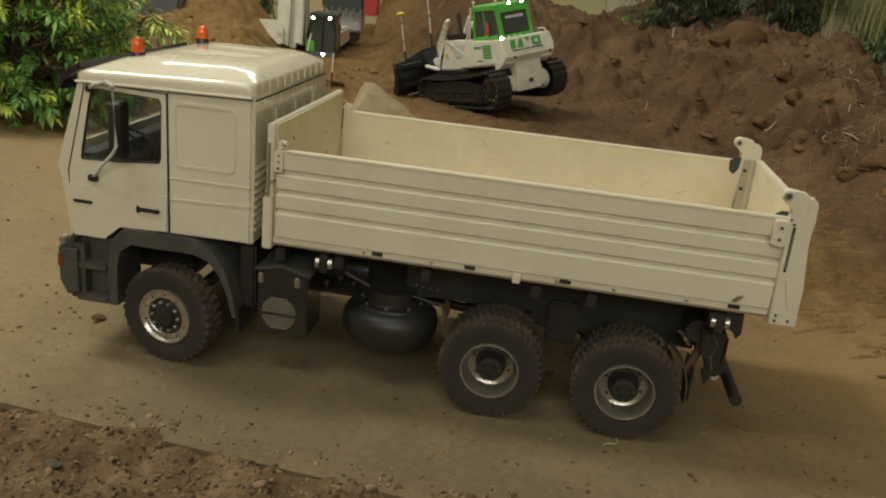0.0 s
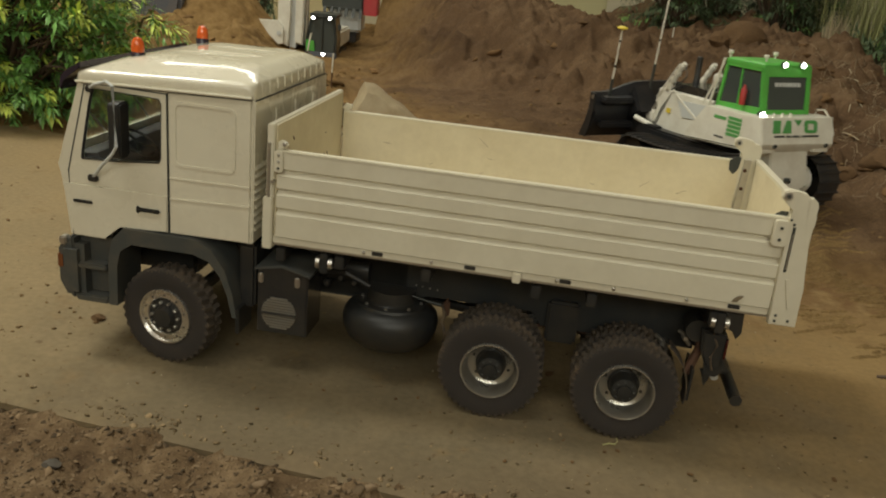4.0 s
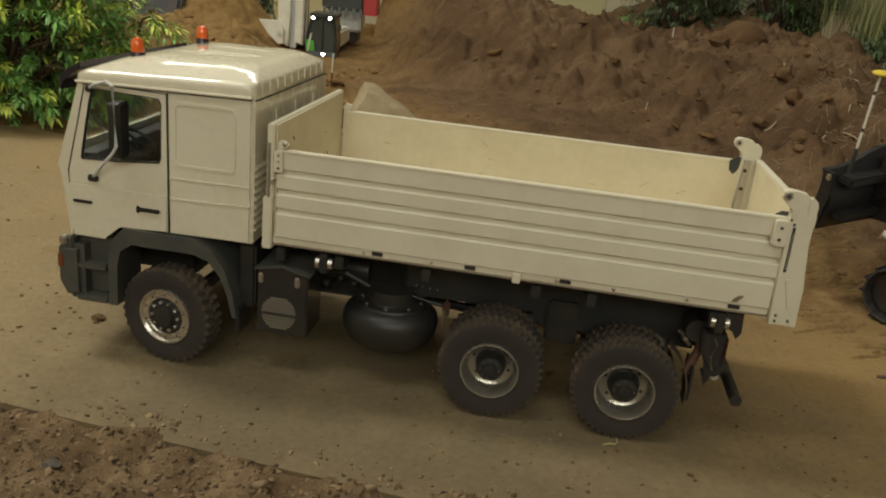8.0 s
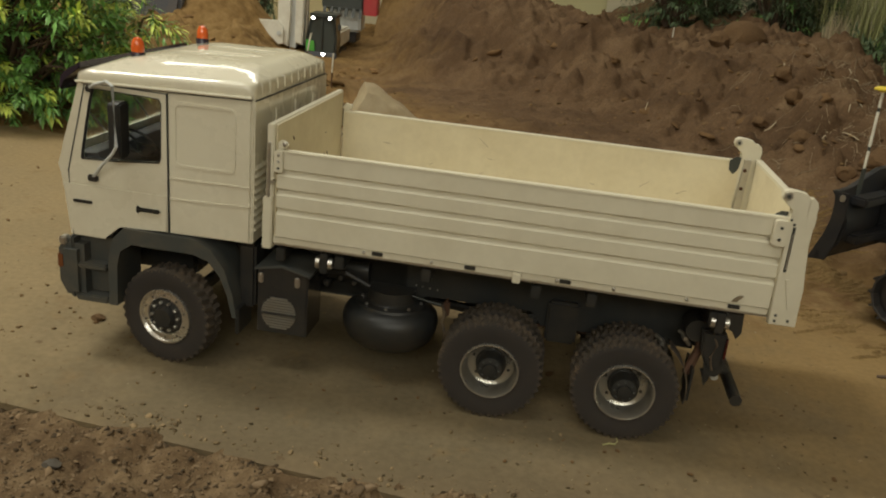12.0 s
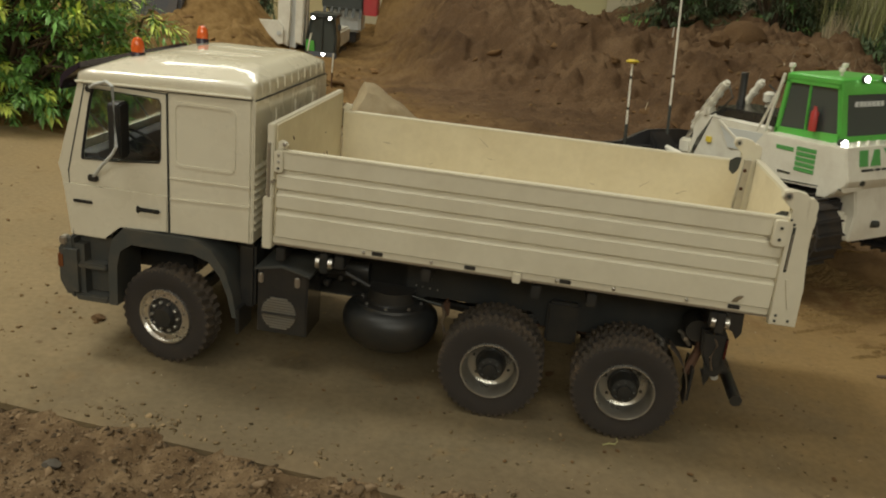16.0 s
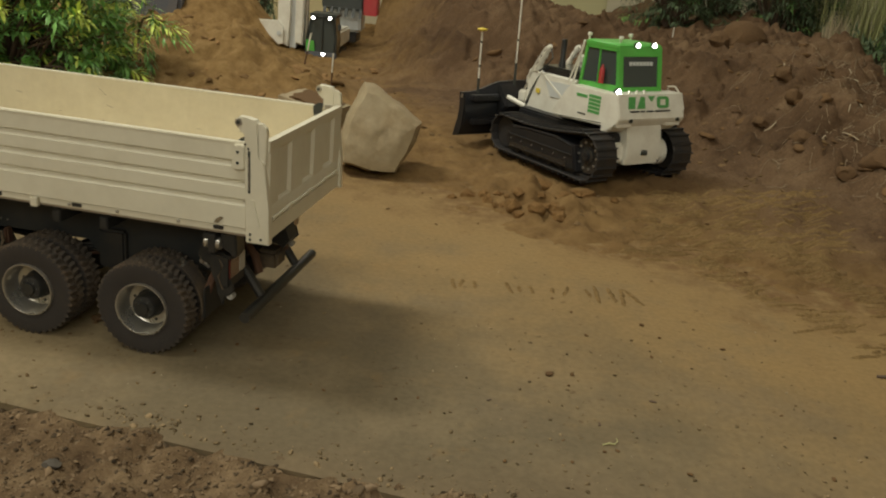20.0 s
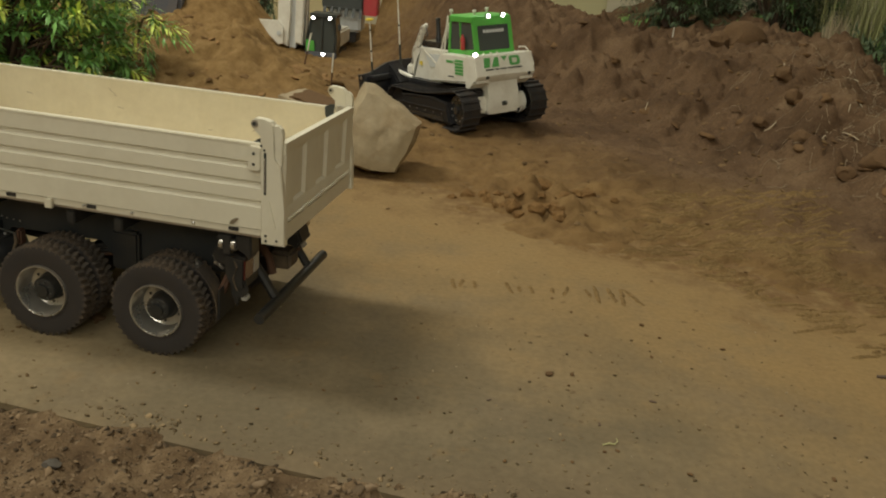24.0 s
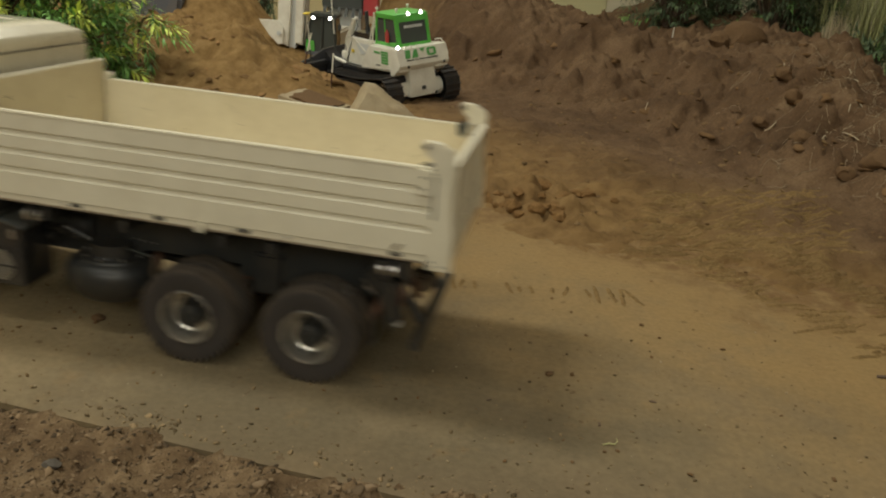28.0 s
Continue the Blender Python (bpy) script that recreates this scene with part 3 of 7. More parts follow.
def build_wheel(front):
    """A wheel about the y axis, its outer face towards +y."""
    w = new("wheel")
    w.empty_display_size = 0.01
    bm = BM()
    half = 0.0096 if front else 0.0088
    R = WHEEL_R
    prof = [(0.0216 if front else 0.0208, half * 0.85, 0), (0.0250 if front else 0.0246, half * 1.02, 0), (0.0335, half * 1.04, 0), (R - 0.0030, half * 1.02, 0.1), (R - 0.0012, half * 0.97, 0.8), (R - 0.0008, half * 0.90, 1), (R - 0.0008, half * 0.50, 1), (R - 0.0008, half * 0.12, 1), (R - 0.0012, half * 0.06, 0)]
    prof += [(r, -h, -k) for r, h, k in prof[::-1]]
    n = 34 if front else 42
    rings = []
    for r, h, k in prof:
        ring = []
        for q in range(n * 4):
            lug = (q + (2 if k < 0 else 0) + (1 if abs(h) > half * 0.7 else 0)) % 4 < 2
            rr = r + abs(k) * (0.0011 if lug else -0.0009)
            a = 2 * math.pi * q / (n * 4)
            ring.append((rr * math.cos(a), h, rr * math.sin(a)))
        rings.append(ring)
    rings.append(rings[0])
    loft(bm, rings, False)
    bmesh.ops.remove_doubles(bm, verts=bm.verts, dist=1e-6)
    bm.faces.ensure_lookup_table()
    for f in bm.faces:
        c = f.calc_center_median()
        f.material_index = 1 if math.hypot(c.x, c.z) > R - 0.0020 else 0
    part("tyre", bm, M_RUBBER, w, "dusty black rubber tyre with coarse tread", mats=(M_TREAD,))
    bm = BM()
    if front:
        lathe(bm, [(0.0226, 0.0096), (0.0222, 0.0106), (0.0213, 0.0107), (0.0204, 0.0098), (0.0196, 0.0090), (0.0158, 0.0096), (0.0150, 0.0090), (0.0148, -0.009), (0.0226, -0.009)], 48, close=True)
    else:
        lathe(bm, [(0.0219, 0.0096), (0.0216, 0.0104), (0.0209, 0.0105), (0.0203, 0.0096), (0.0200, 0.0060), (0.0192, 0.0000), (0.0178, -0.0044), (0.0155, -0.0060), (0.006, -0.0062), (0.006, -0.0085), (0.0219, -0.0085)], 48, close=True)
    part("rim", bm, M_RIM if front else M_REARRIM, w, "dull aluminium rim")
    if front:
        part("hub", lathe(BM(), [(0.0148, 0.002), (0.0148, 0.0075), (0.009, 0.009), (0.0075, 0.0135), (0.0, 0.0140)][:4] + [(0.001, 0.0140)], 24), M_BLACK, w, "black hub")
        nut = None
        for k in range(10):
            a = 2 * math.pi * k / 10
            p = pose(0.0115 * math.cos(a), 0.0085, 0.0115 * math.sin(a))
            if nut is None:
                nut = part("wheel_nut", lathe(BM(), [(0.0013, -0.001), (0.0013, 0.002), (0.0007, 0.0026)], 6), M_STEEL, w)
                nut.matrix_basis = p
            else:
                again(nut, p, w)
        for k in range(10):
            a = 2 * math.pi * (k + 0.5) / 10
            o = part("rivet", lathe(BM(), [(0.0008, 0.0098), (0.0008, 0.0106)], 6), M_BLACK, w) if k == 0 else again(rivet, Matrix(), w)
            rivet = o
            o.matrix_basis = pose(0.0178 * math.cos(a), -0.0008, 0.0178 * math.sin(a))
    else:
        hub = part("hub", lathe(BM(), [(0.0118, -0.0070), (0.0116, -0.0040), (0.0108, -0.0034), (0.0102, 0.0044), (0.0090, 0.0064), (0.0052, 0.0070), (0.0048, 0.0088), (0.001, 0.0090)], 24), M_BLACK, w, "black stepped hub cap")
        bolt = None
        for k in range(8):
            a = 2 * math.pi * k / 8
            p = pose(0.0070 * math.cos(a), 0.0066, 0.0070 * math.sin(a))
            if bolt is None:
                bolt = part("hub_bolt", lathe(BM(), [(0.0008, -0.0005), (0.0008, 0.0010), (0.0003, 0.0013)], 6), M_GREY, hub)
                bolt.matrix_basis = p
            else:
                again(bolt, p, hub)
        hole = None
        for k in range(6):
            a = 2 * math.pi * (k + 0.3) / 6
            p = pose(0.0142 * math.cos(a), 0, 0.0145 * math.sin(a))
            if hole is None:
                hole = part("wheel_nut", lathe(BM(), [(0.0013, -0.0064), (0.0013, -0.0056)], 8), M_BLACK, w)
                hole.matrix_basis = p
            else:
                again(hole, p, w)
    return w


wheels = []


def place_wheel(w, x, y, side, steer):
    w.parent = truck
    wheels.append((w, x, y, side, steer))
    w.matrix_basis = pose(x, y, AXLE_Z, 0, 0, 0 if side > 0 else 180)


front_wheel, rear_wheel = build_wheel(True), build_wheel(False)
place_wheel(front_wheel, 0.3524, 0.0790, 1, True)
place_wheel(copy_thing(front_wheel, Matrix()), 0.3524, -0.0790, -1, True)
first = True
for ax in (0.0987, 0.0):
    for side in (1, -1):
        for y in (0.0832, 0.0600):
            w = rear_wheel if first else copy_thing(rear_wheel, Matrix())
            first = False
            place_wheel(w, ax, side * y, side, False)


def cab():
    W = 0.0868
    # side walls: door with a window opening, and the sleeper panel behind it
    for s in (1, -1):
        y0, y1 = s * (W - 0.0035), s * W
        n = 12
        outer = [(0.4335, 0.1370), (0.4365, 0.1500), (0.4325, 0.1640), (0.4215, 0.2000), (0.4180, 0.2120), (0.4000, 0.2135), (0.3700, 0.2135), (0.3500, 0.2135),
                 (0.3500, 0.1900), (0.3500, 0.1600), (0.3505, 0.1370), (0.3950, 0.1370)]
        inner = [(0.4168, 0.1568), (0.4172, 0.1580), (0.4165, 0.1640), (0.4100, 0.1980), (0.4072, 0.2080), (0.4040, 0.2094), (0.3700, 0.2085), (0.3562, 0.2078),
                 (0.3545, 0.2050), (0.3555, 0.1640), (0.3570, 0.1615), (0.3900, 0.1580)]
        door = part("door", plate(BM(), outer, inner, "y", y0, y1), M_PAINT, truck)
        low = [(0.4345, 0.1370), (0.3505, 0.1370), (0.3512, 0.1078), (0.3890, 0.1078), (0.3935, 0.1045), (0.4010, 0.0955), (0.4275, 0.0955), (0.4300, 0.1150)]
        part("lower_panel", prism(BM(), low, "y", y0, y1 + s * 0.0006, 0.0008), M_PAINT, door)
        part("window_pane", prism(BM(), [(p[0], p[1]) for p in inner], "y", s * (W - 0.0028), s * (W - 0.0018)), M_GLASS, door, "clear side window").visible_shadow = False
        seal = [(a * 0.965 + b * 0.035, c * 0.965 + d * 0.035) for (a, c), (b, d) in zip(inner, outer)]
        part("window_seal", plate(BM(), seal, [(p[0] * 0.994 + 0.3845 * 0.006, p[1] * 0.985 + 0.183 * 0.015) for p in inner], "y", s * (W - 0.0020), s * (W + 0.0007)), M_BLACK, door, "black rubber window seal")
        part("front_gap", tube(BM(), [(0.4128, s * W, 0.2118), (0.4180, s * W, 0.1900), (0.4245, s * W, 0.1640), (0.4288, s * W, 0.1460), (0.4282, s * W, 0.1200), (0.4272, s * W, 0.0960)], 0.00055, 5), M_INK, door)
        part("front_gap", tube(BM(), [(0.4128, s * W, 0.2118), (0.4000, s * W, 0.2128), (0.3500, s * W, 0.2120)], 0.00055, 5), M_INK, door)
        bm = box(BM(), 0.3558, 0.3745, s * W, s * (W + 0.0032), 0.1222, 0.1252, 0.0012)
        box(bm, 0.3725, 0.3752, s * W, s * (W + 0.0022), 0.1205, 0.1262, 0.0008)
        part("handle", bm, M_BLACK, door, "black door handle")
        part("badge", box(BM(), 0.4105, 0.4255, s * W, s * (W + 0.0018), 0.1222, 0.1246, 0.0004), M_BLACK, door, "black badge plate")
        part("door_gap", box(BM(), 0.34995, 0.35045, s * (W - 0.001), s * (W + 0.0008), 0.108, 0.2125), M_INK, truck)
        slp = [(0.2870, 0.1085), (0.3495, 0.1078), (0.3495, 0.2135), (0.2870, 0.2155)]
        side = part("sleeper_panel", prism(BM(), slp, "y", y0, y1, 0.001), M_PAINT, truck)
        part("pressing", plate(BM(), rrect(0.2985, 0.3455, 0.1600, 0.2075, 0.005), rrect(0.3005, 0.3435, 0.1620, 0.2055, 0.004), "y", s * (W - 0.0005), s * (W + 0.0007)), M_PAINT, side)
        part("crease", prism(BM(), [(0.2872, 0.1375), (0.3490, 0.1355), (0.3490, 0.1343), (0.2872, 0.1363)], "y", s * (W - 0.0005), s * (W + 0.0009)), M_PAINT, side)
        part("crease", prism(BM(), [(0.2872, 0.1520), (0.3490, 0.1515), (0.3490, 0.1503), (0.2872, 0.1508)], "y", s * (W - 0.0005), s * (W + 0.0008)), M_PAINT, side)
        part("drip_rail", tube(BM(), [(0.419, s * (W + 0.0006), 0.2135), (0.39, s * (W + 0.0012), 0.2144), (0.30, s * (W + 0.0012), 0.2164), (0.287, s * (W + 0.0006), 0.2167)], 0.0012, 6), M_PAINT, truck)
    # front: panel, windscreen, visor
    bm = BM()
    prism(bm, [(0.4300, 0.096), (0.4345, 0.137), (0.4375, 0.150), (0.4330, 0.164), (0.4300, 0.164), (0.4335, 0.150), (0.4310, 0.137), (0.4265, 0.096)], "y", -W + 0.001, W - 0.001)
    part("front_panel", bm, M_PAINT, truck)
    for s in (1, -1):
        bm = loft(BM(), [[(x, s * y, z) for x, y, z in ((fx - 0.004, W - 0.0002, z), (fx, W - 0.0002, z), (fx + 0.003, W - 0.006, z), (fx - 0.002, W - 0.008, z))]
                         for fx, z in ((0.4330, 0.164), (0.4215, 0.200), (0.4182, 0.212))])
        part("windscreen_pillar", bm, M_PAINT, truck)
    bm = prism(BM(), [(0.4330, 0.164), (0.4195, 0.211), (0.4180, 0.211), (0.4315, 0.164)], "y", -W + 0.007, W - 0.007)
    part("windscreen", bm, M_GLASS, truck, "clear windscreen").visible_shadow = False
    bm = prism(BM(), [(0.4165, 0.2270), (0.4290, 0.2190), (0.4325, 0.2140), (0.4335, 0.2060), (0.4318, 0.2055), (0.4303, 0.2125), (0.4160, 0.2230)], "y", -W + 0.001, W - 0.001, 0.0006)
    part("sun_visor", bm, M_PURPLE, truck, "dark tinted sun visor over the windscreen")
    for y in (-0.05, 0.02):
        part("wiper", tube(BM(), [(0.437, y, 0.162), (0.4325, y + 0.02, 0.175), (0.427, y + 0.045, 0.190)], 0.0008, 5), M_BLACK, truck)
    # roof: an upright band, a sloping shoulder and a flat crown that falls towards the windscreen
    bm = BM()
    rings = []
    for z, i, r in ((0.2132, 0.0, 0.005), (0.2165, -0.0006, 0.006), (0.2212, -0.0005, 0.0065), (0.2236, 0.0002, 0.007), (0.2251, 0.0015, 0.008), (0.2264, 0.0042, 0.009), (0.2284, 0.0092, 0.011),
                    (0.2308, 0.0150, 0.013), (0.2327, 0.0202, 0.015), (0.2340, 0.0255, 0.016), (0.2348, 0.0325, 0.016), (0.2353, 0.0430, 0.014), (0.2355, 0.0560, 0.010)):
        ring = []
        for x, y in rrect(0.2855 + i * 0.42, 0.4195 - i, -W + i * 0.9, W - i * 0.9, r, 6):
            drop = max(0.0, (x - 0.350)) ** 2 * 1.7
            k = (z - 0.2132) / 0.0223
            ring.append((x, y, z + 0.0018 * max(0.0, min(1.0, (0.36 - x) / 0.07)) * (1 - k) - drop * k))
        rings.append(ring)
    loft(bm, rings)
    roof = part("roof", bm, M_PAINT, truck, "", 50)
    for y0, y1, xa, xb in ((0.030, 0.020, 0.374, 0.312), (0.016, 0.010, 0.366, 0.306), (-0.022, -0.026, 0.366, 0.306)):
        pts = [(xa + (xb - xa) * u, y0 + (y1 - y0) * u, 0.2352 - max(0.0, xa + (xb - xa) * u - 0.350) ** 2 * 1.7) for u in (0.0, 0.15, 0.35, 0.6, 0.85, 1.0)]
        part("roof_swage", tube(BM(), pts, [0.0002, 0.0008, 0.0010, 0.0010, 0.0008, 0.0002], 8), M_PAINT, roof)
    for k in range(10):
        y = -0.072 + k * 0.144 / 9
        bm = tube(BM(), [(0.2849, y, 0.2175), (0.2851, y, 0.2205), (0.2855, y, 0.2240), (0.2870, y, 0.2268)], [0.0004, 0.0008, 0.0008, 0.0003], 6)
        part("roof_rib", bm, M_PAINT, roof)
    part("roof_seam", box(BM(), 0.2842, 0.2862, -W + 0.003, W - 0.003, 0.2140, 0.2148), M_GREY, roof)
    for s in (1, -1):
        part("roof_seam", prism(BM(), [(0.2868, 0.2148), (0.4150, 0.2122), (0.4150, 0.2130), (0.2868, 0.2157)], "y", s * (W - 0.001), s * (W + 0.0010)), M_GREY, roof)
    # rear wall with pressed ribs
    rear = part("rear_wall", box(BM(), 0.2845, 0.2875, -W, W, 0.1085, 0.2150, 0.001), M_PAINT, truck)
    for y in (-0.045, 0.0, 0.045):
        part("pressing", tube(BM(), [(0.2845, y, 0.118), (0.2840, y, 0.122), (0.2840, y, 0.200), (0.2845, y, 0.204)], 0.0009, 6), M_PAINT, rear)
    for k in range(9):
        part("louvre", prism(BM(), [(0.2846, 0.1180 + k * 0.0058), (0.2834, 0.1186 + k * 0.0058), (0.2846, 0.1214 + k * 0.0058)], "y", 0.052, 0.084), M_PAINT, rear)
    part("cab_floor", box(BM(), 0.288, 0.428, -W + 0.004, W - 0.004, 0.1085, 0.1115), M_BLACK, truck)
    # inside
    for y in (-0.045, 0.045):
        seat = part("seat", box(BM(), 0.340, 0.378, y - 0.024, y + 0.024, 0.128, 0.142, 0.005), M_SEAT, truck, "dark fabric seat")
        bm = box(BM(), 0.336, 0.347, y - 0.022, y + 0.022, 0.140, 0.188, 0.005)
        bm.transform(Matrix.Translation((0.34, 0, 0.14)) @ Matrix.Rotation(math.radians(-10), 4, "Y") @ Matrix.Translation((-0.34, 0, -0.14)))
        part("backrest", bm, M_SEAT, seat)
    part("dashboard", prism(BM(), [(0.402, 0.112), (0.428, 0.112), (0.428, 0.158), (0.410, 0.160), (0.400, 0.148)], "y", -0.082, 0.082, 0.003), M_SEAT, truck, "dark dashboard")
    bm = lathe(BM(), [(0.0150, -0.0011), (0.0161, 0), (0.0150, 0.0011), (0.0139, 0)], 24, "z", close=True)
    for a in (0, 120, 240):
        cyl(bm, (0, 0, -0.001), (0.015 * math.cos(math.radians(a)), 0.015 * math.sin(math.radians(a)), 0), 0.0012, seg=6)
    wheel = part("steering_wheel", bm, M_BLACK, truck, "black steering wheel")
    wheel.matrix_basis = pose(0.394, 0.045, 0.163, 0, -35, 0)
    part("rear_bunk", box(BM(), 0.289, 0.325, -0.08, 0.08, 0.112, 0.150, 0.006), M_SEAT, truck)
    # mirrors on bent tubes
    for s in (1, -1):
        arm = part("mirror_arm", tube(BM(), [(0.4085, s * 0.0875, 0.2095), (0.4000, s * 0.0950, 0.2140), (0.3850, s * 0.1050, 0.2190), (0.3805, s * 0.1056, 0.2165), (0.3792, s * 0.1056, 0.1740), (0.3830, s * 0.1040, 0.1680), (0.3960, s * 0.0970, 0.1560), (0.4085, s * 0.0880, 0.1435)], 0.0012, 8), M_PALE, truck, "thin pale grey mirror arm")
        part("mirror", prism(BM(), rrect(s * 0.0970 - 0.0068, s * 0.0970 + 0.0068, 0.1640, 0.2045, 0.003), "x", 0.3770, 0.3865, 0.0012), M_BLACK, arm, "black mirror housing")
        part("bracket", box(BM(), 0.4045, 0.4125, s * 0.0868, s * 0.0900, 0.1405, 0.1455, 0.001), M_BLACK, arm)
        part("bracket", box(BM(), 0.4055, 0.4115, s * 0.0868, s * 0.0895, 0.2065, 0.2115, 0.001), M_BLACK, arm)
    # orange beacons
    for y, dz in ((0.0555, 0.0), (-0.0555, 0.0015)):
        base = part("beacon", lathe(BM(), [(0.0054, 0.2265), (0.0054, 0.2335), (0.0047, 0.2345)], 16, "z", (0.3880, y, dz)), M_PURPLE, truck, "dark beacon base")
        part("beacon_lens", lathe(BM(), [(0.0047, 0.2340), (0.0049, 0.2375), (0.0044, 0.2418), (0.0028, 0.2444), (0.0006, 0.2452)], 16, "z", (0.3880, y, dz)), M_BEACON, base, "orange beacon lens")


def cab_underside():
    for s in (1, -1):
        out = [(0.3985, 0.0430), (0.3980, 0.0800), (0.3945, 0.0970), (0.3850, 0.1075), (0.3300, 0.1068), (0.3160, 0.1010), (0.3050, 0.0860), (0.2985, 0.0680), (0.2950, 0.0480)]
        inn = [(0.3915, 0.0430), (0.3910, 0.0760), (0.3880, 0.0885), (0.3790, 0.0950), (0.3300, 0.0950), (0.3180, 0.0910), (0.3085, 0.0800), (0.3025, 0.0650), (0.2985, 0.0480)]
        bm = BM()
        for y0, y1, a, b in ((0.0540, 0.0905, out, inn),):
            va = [[bm.verts.new((p[0], s * y, p[1])) for p in o] for y in (y0, y1) for o in (a, b)]
            for i in range(len(a) - 1):
                bm.faces.new((va[0][i], va[0][i + 1], va[1][i + 1], va[1][i]))
                bm.faces.new((va[2][i], va[3][i], va[3][i + 1], va[2][i + 1]))
                bm.faces.new((va[0][i], va[2][i], va[2][i + 1], va[0][i + 1]))
                bm.faces.new((va[1][i], va[1][i + 1], va[3][i + 1], va[3][i]))
            for i in (0, len(a) - 1):
                bm.faces.new((va[0][i], va[1][i], va[3][i], va[2][i]))
        part("mudguard", bm, M_GREY, truck, "dark grey plastic wheel arch")
        part("mudflap", box(BM(), 0.2935, 0.2965, s * 0.062, s * 0.0895, 0.034, 0.056, 0.0008), M_BLACK, truck)
        step = part("entry_step", box(BM(), 0.4000, 0.4310, s * 0.060, s * 0.0775, 0.0420, 0.0955, 0.002), M_GREY, truck, "dark grey entry step")
        part("cheek", box(BM(), 0.4280, 0.4320, s * 0.070, s * 0.0880, 0.0430, 0.0940, 0.0012), M_GREY, step)
        part("mudguard_panel", box(BM(), 0.2860, 0.2990, s * 0.055, s * 0.0760, 0.0520, 0.1040, 0.002), M_BLACK, truck)
        part("tread", box(BM(), 0.4010, 0.4260, s * 0.074, s * 0.0890, 0.0690, 0.0735, 0.0012), M_GREY, step)
        part("tread", box(BM(), 0.4000, 0.4270, s * 0.074, s * 0.0895, 0.0420, 0.0475, 0.0012), M_GREY, step)
        lamp = part("indicator", box(BM(), 0.4345, 0.4402, s * 0.0845, s * 0.0908, 0.0680, 0.0800, 0.001), M_AMBER, truck, "dull amber indicator lens")
        part("corner_bracket", box(BM(), 0.4340, 0.4400, s * 0.080, s * 0.0880, 0.0860, 0.0925, 0.001), M_STEEL, truck)
    bm = prism(BM(), [(0.4200, 0.0880), (0.4380, 0.0880), (0.4415, 0.0820), (0.4415, 0.0560), (0.4360, 0.0450), (0.4200, 0.0450)], "y", -0.0902, 0.0902, 0.004)
    bumper = part("bumper", bm, M_GREY, truck, "dark grey plastic bumper")
    for y in (-0.06, 0.06):
        part("headlight", box(BM(), 0.4405, 0.4428, y - 0.014, y + 0.014, 0.058, 0.076, 0.001), M_CLEAR, bumper)


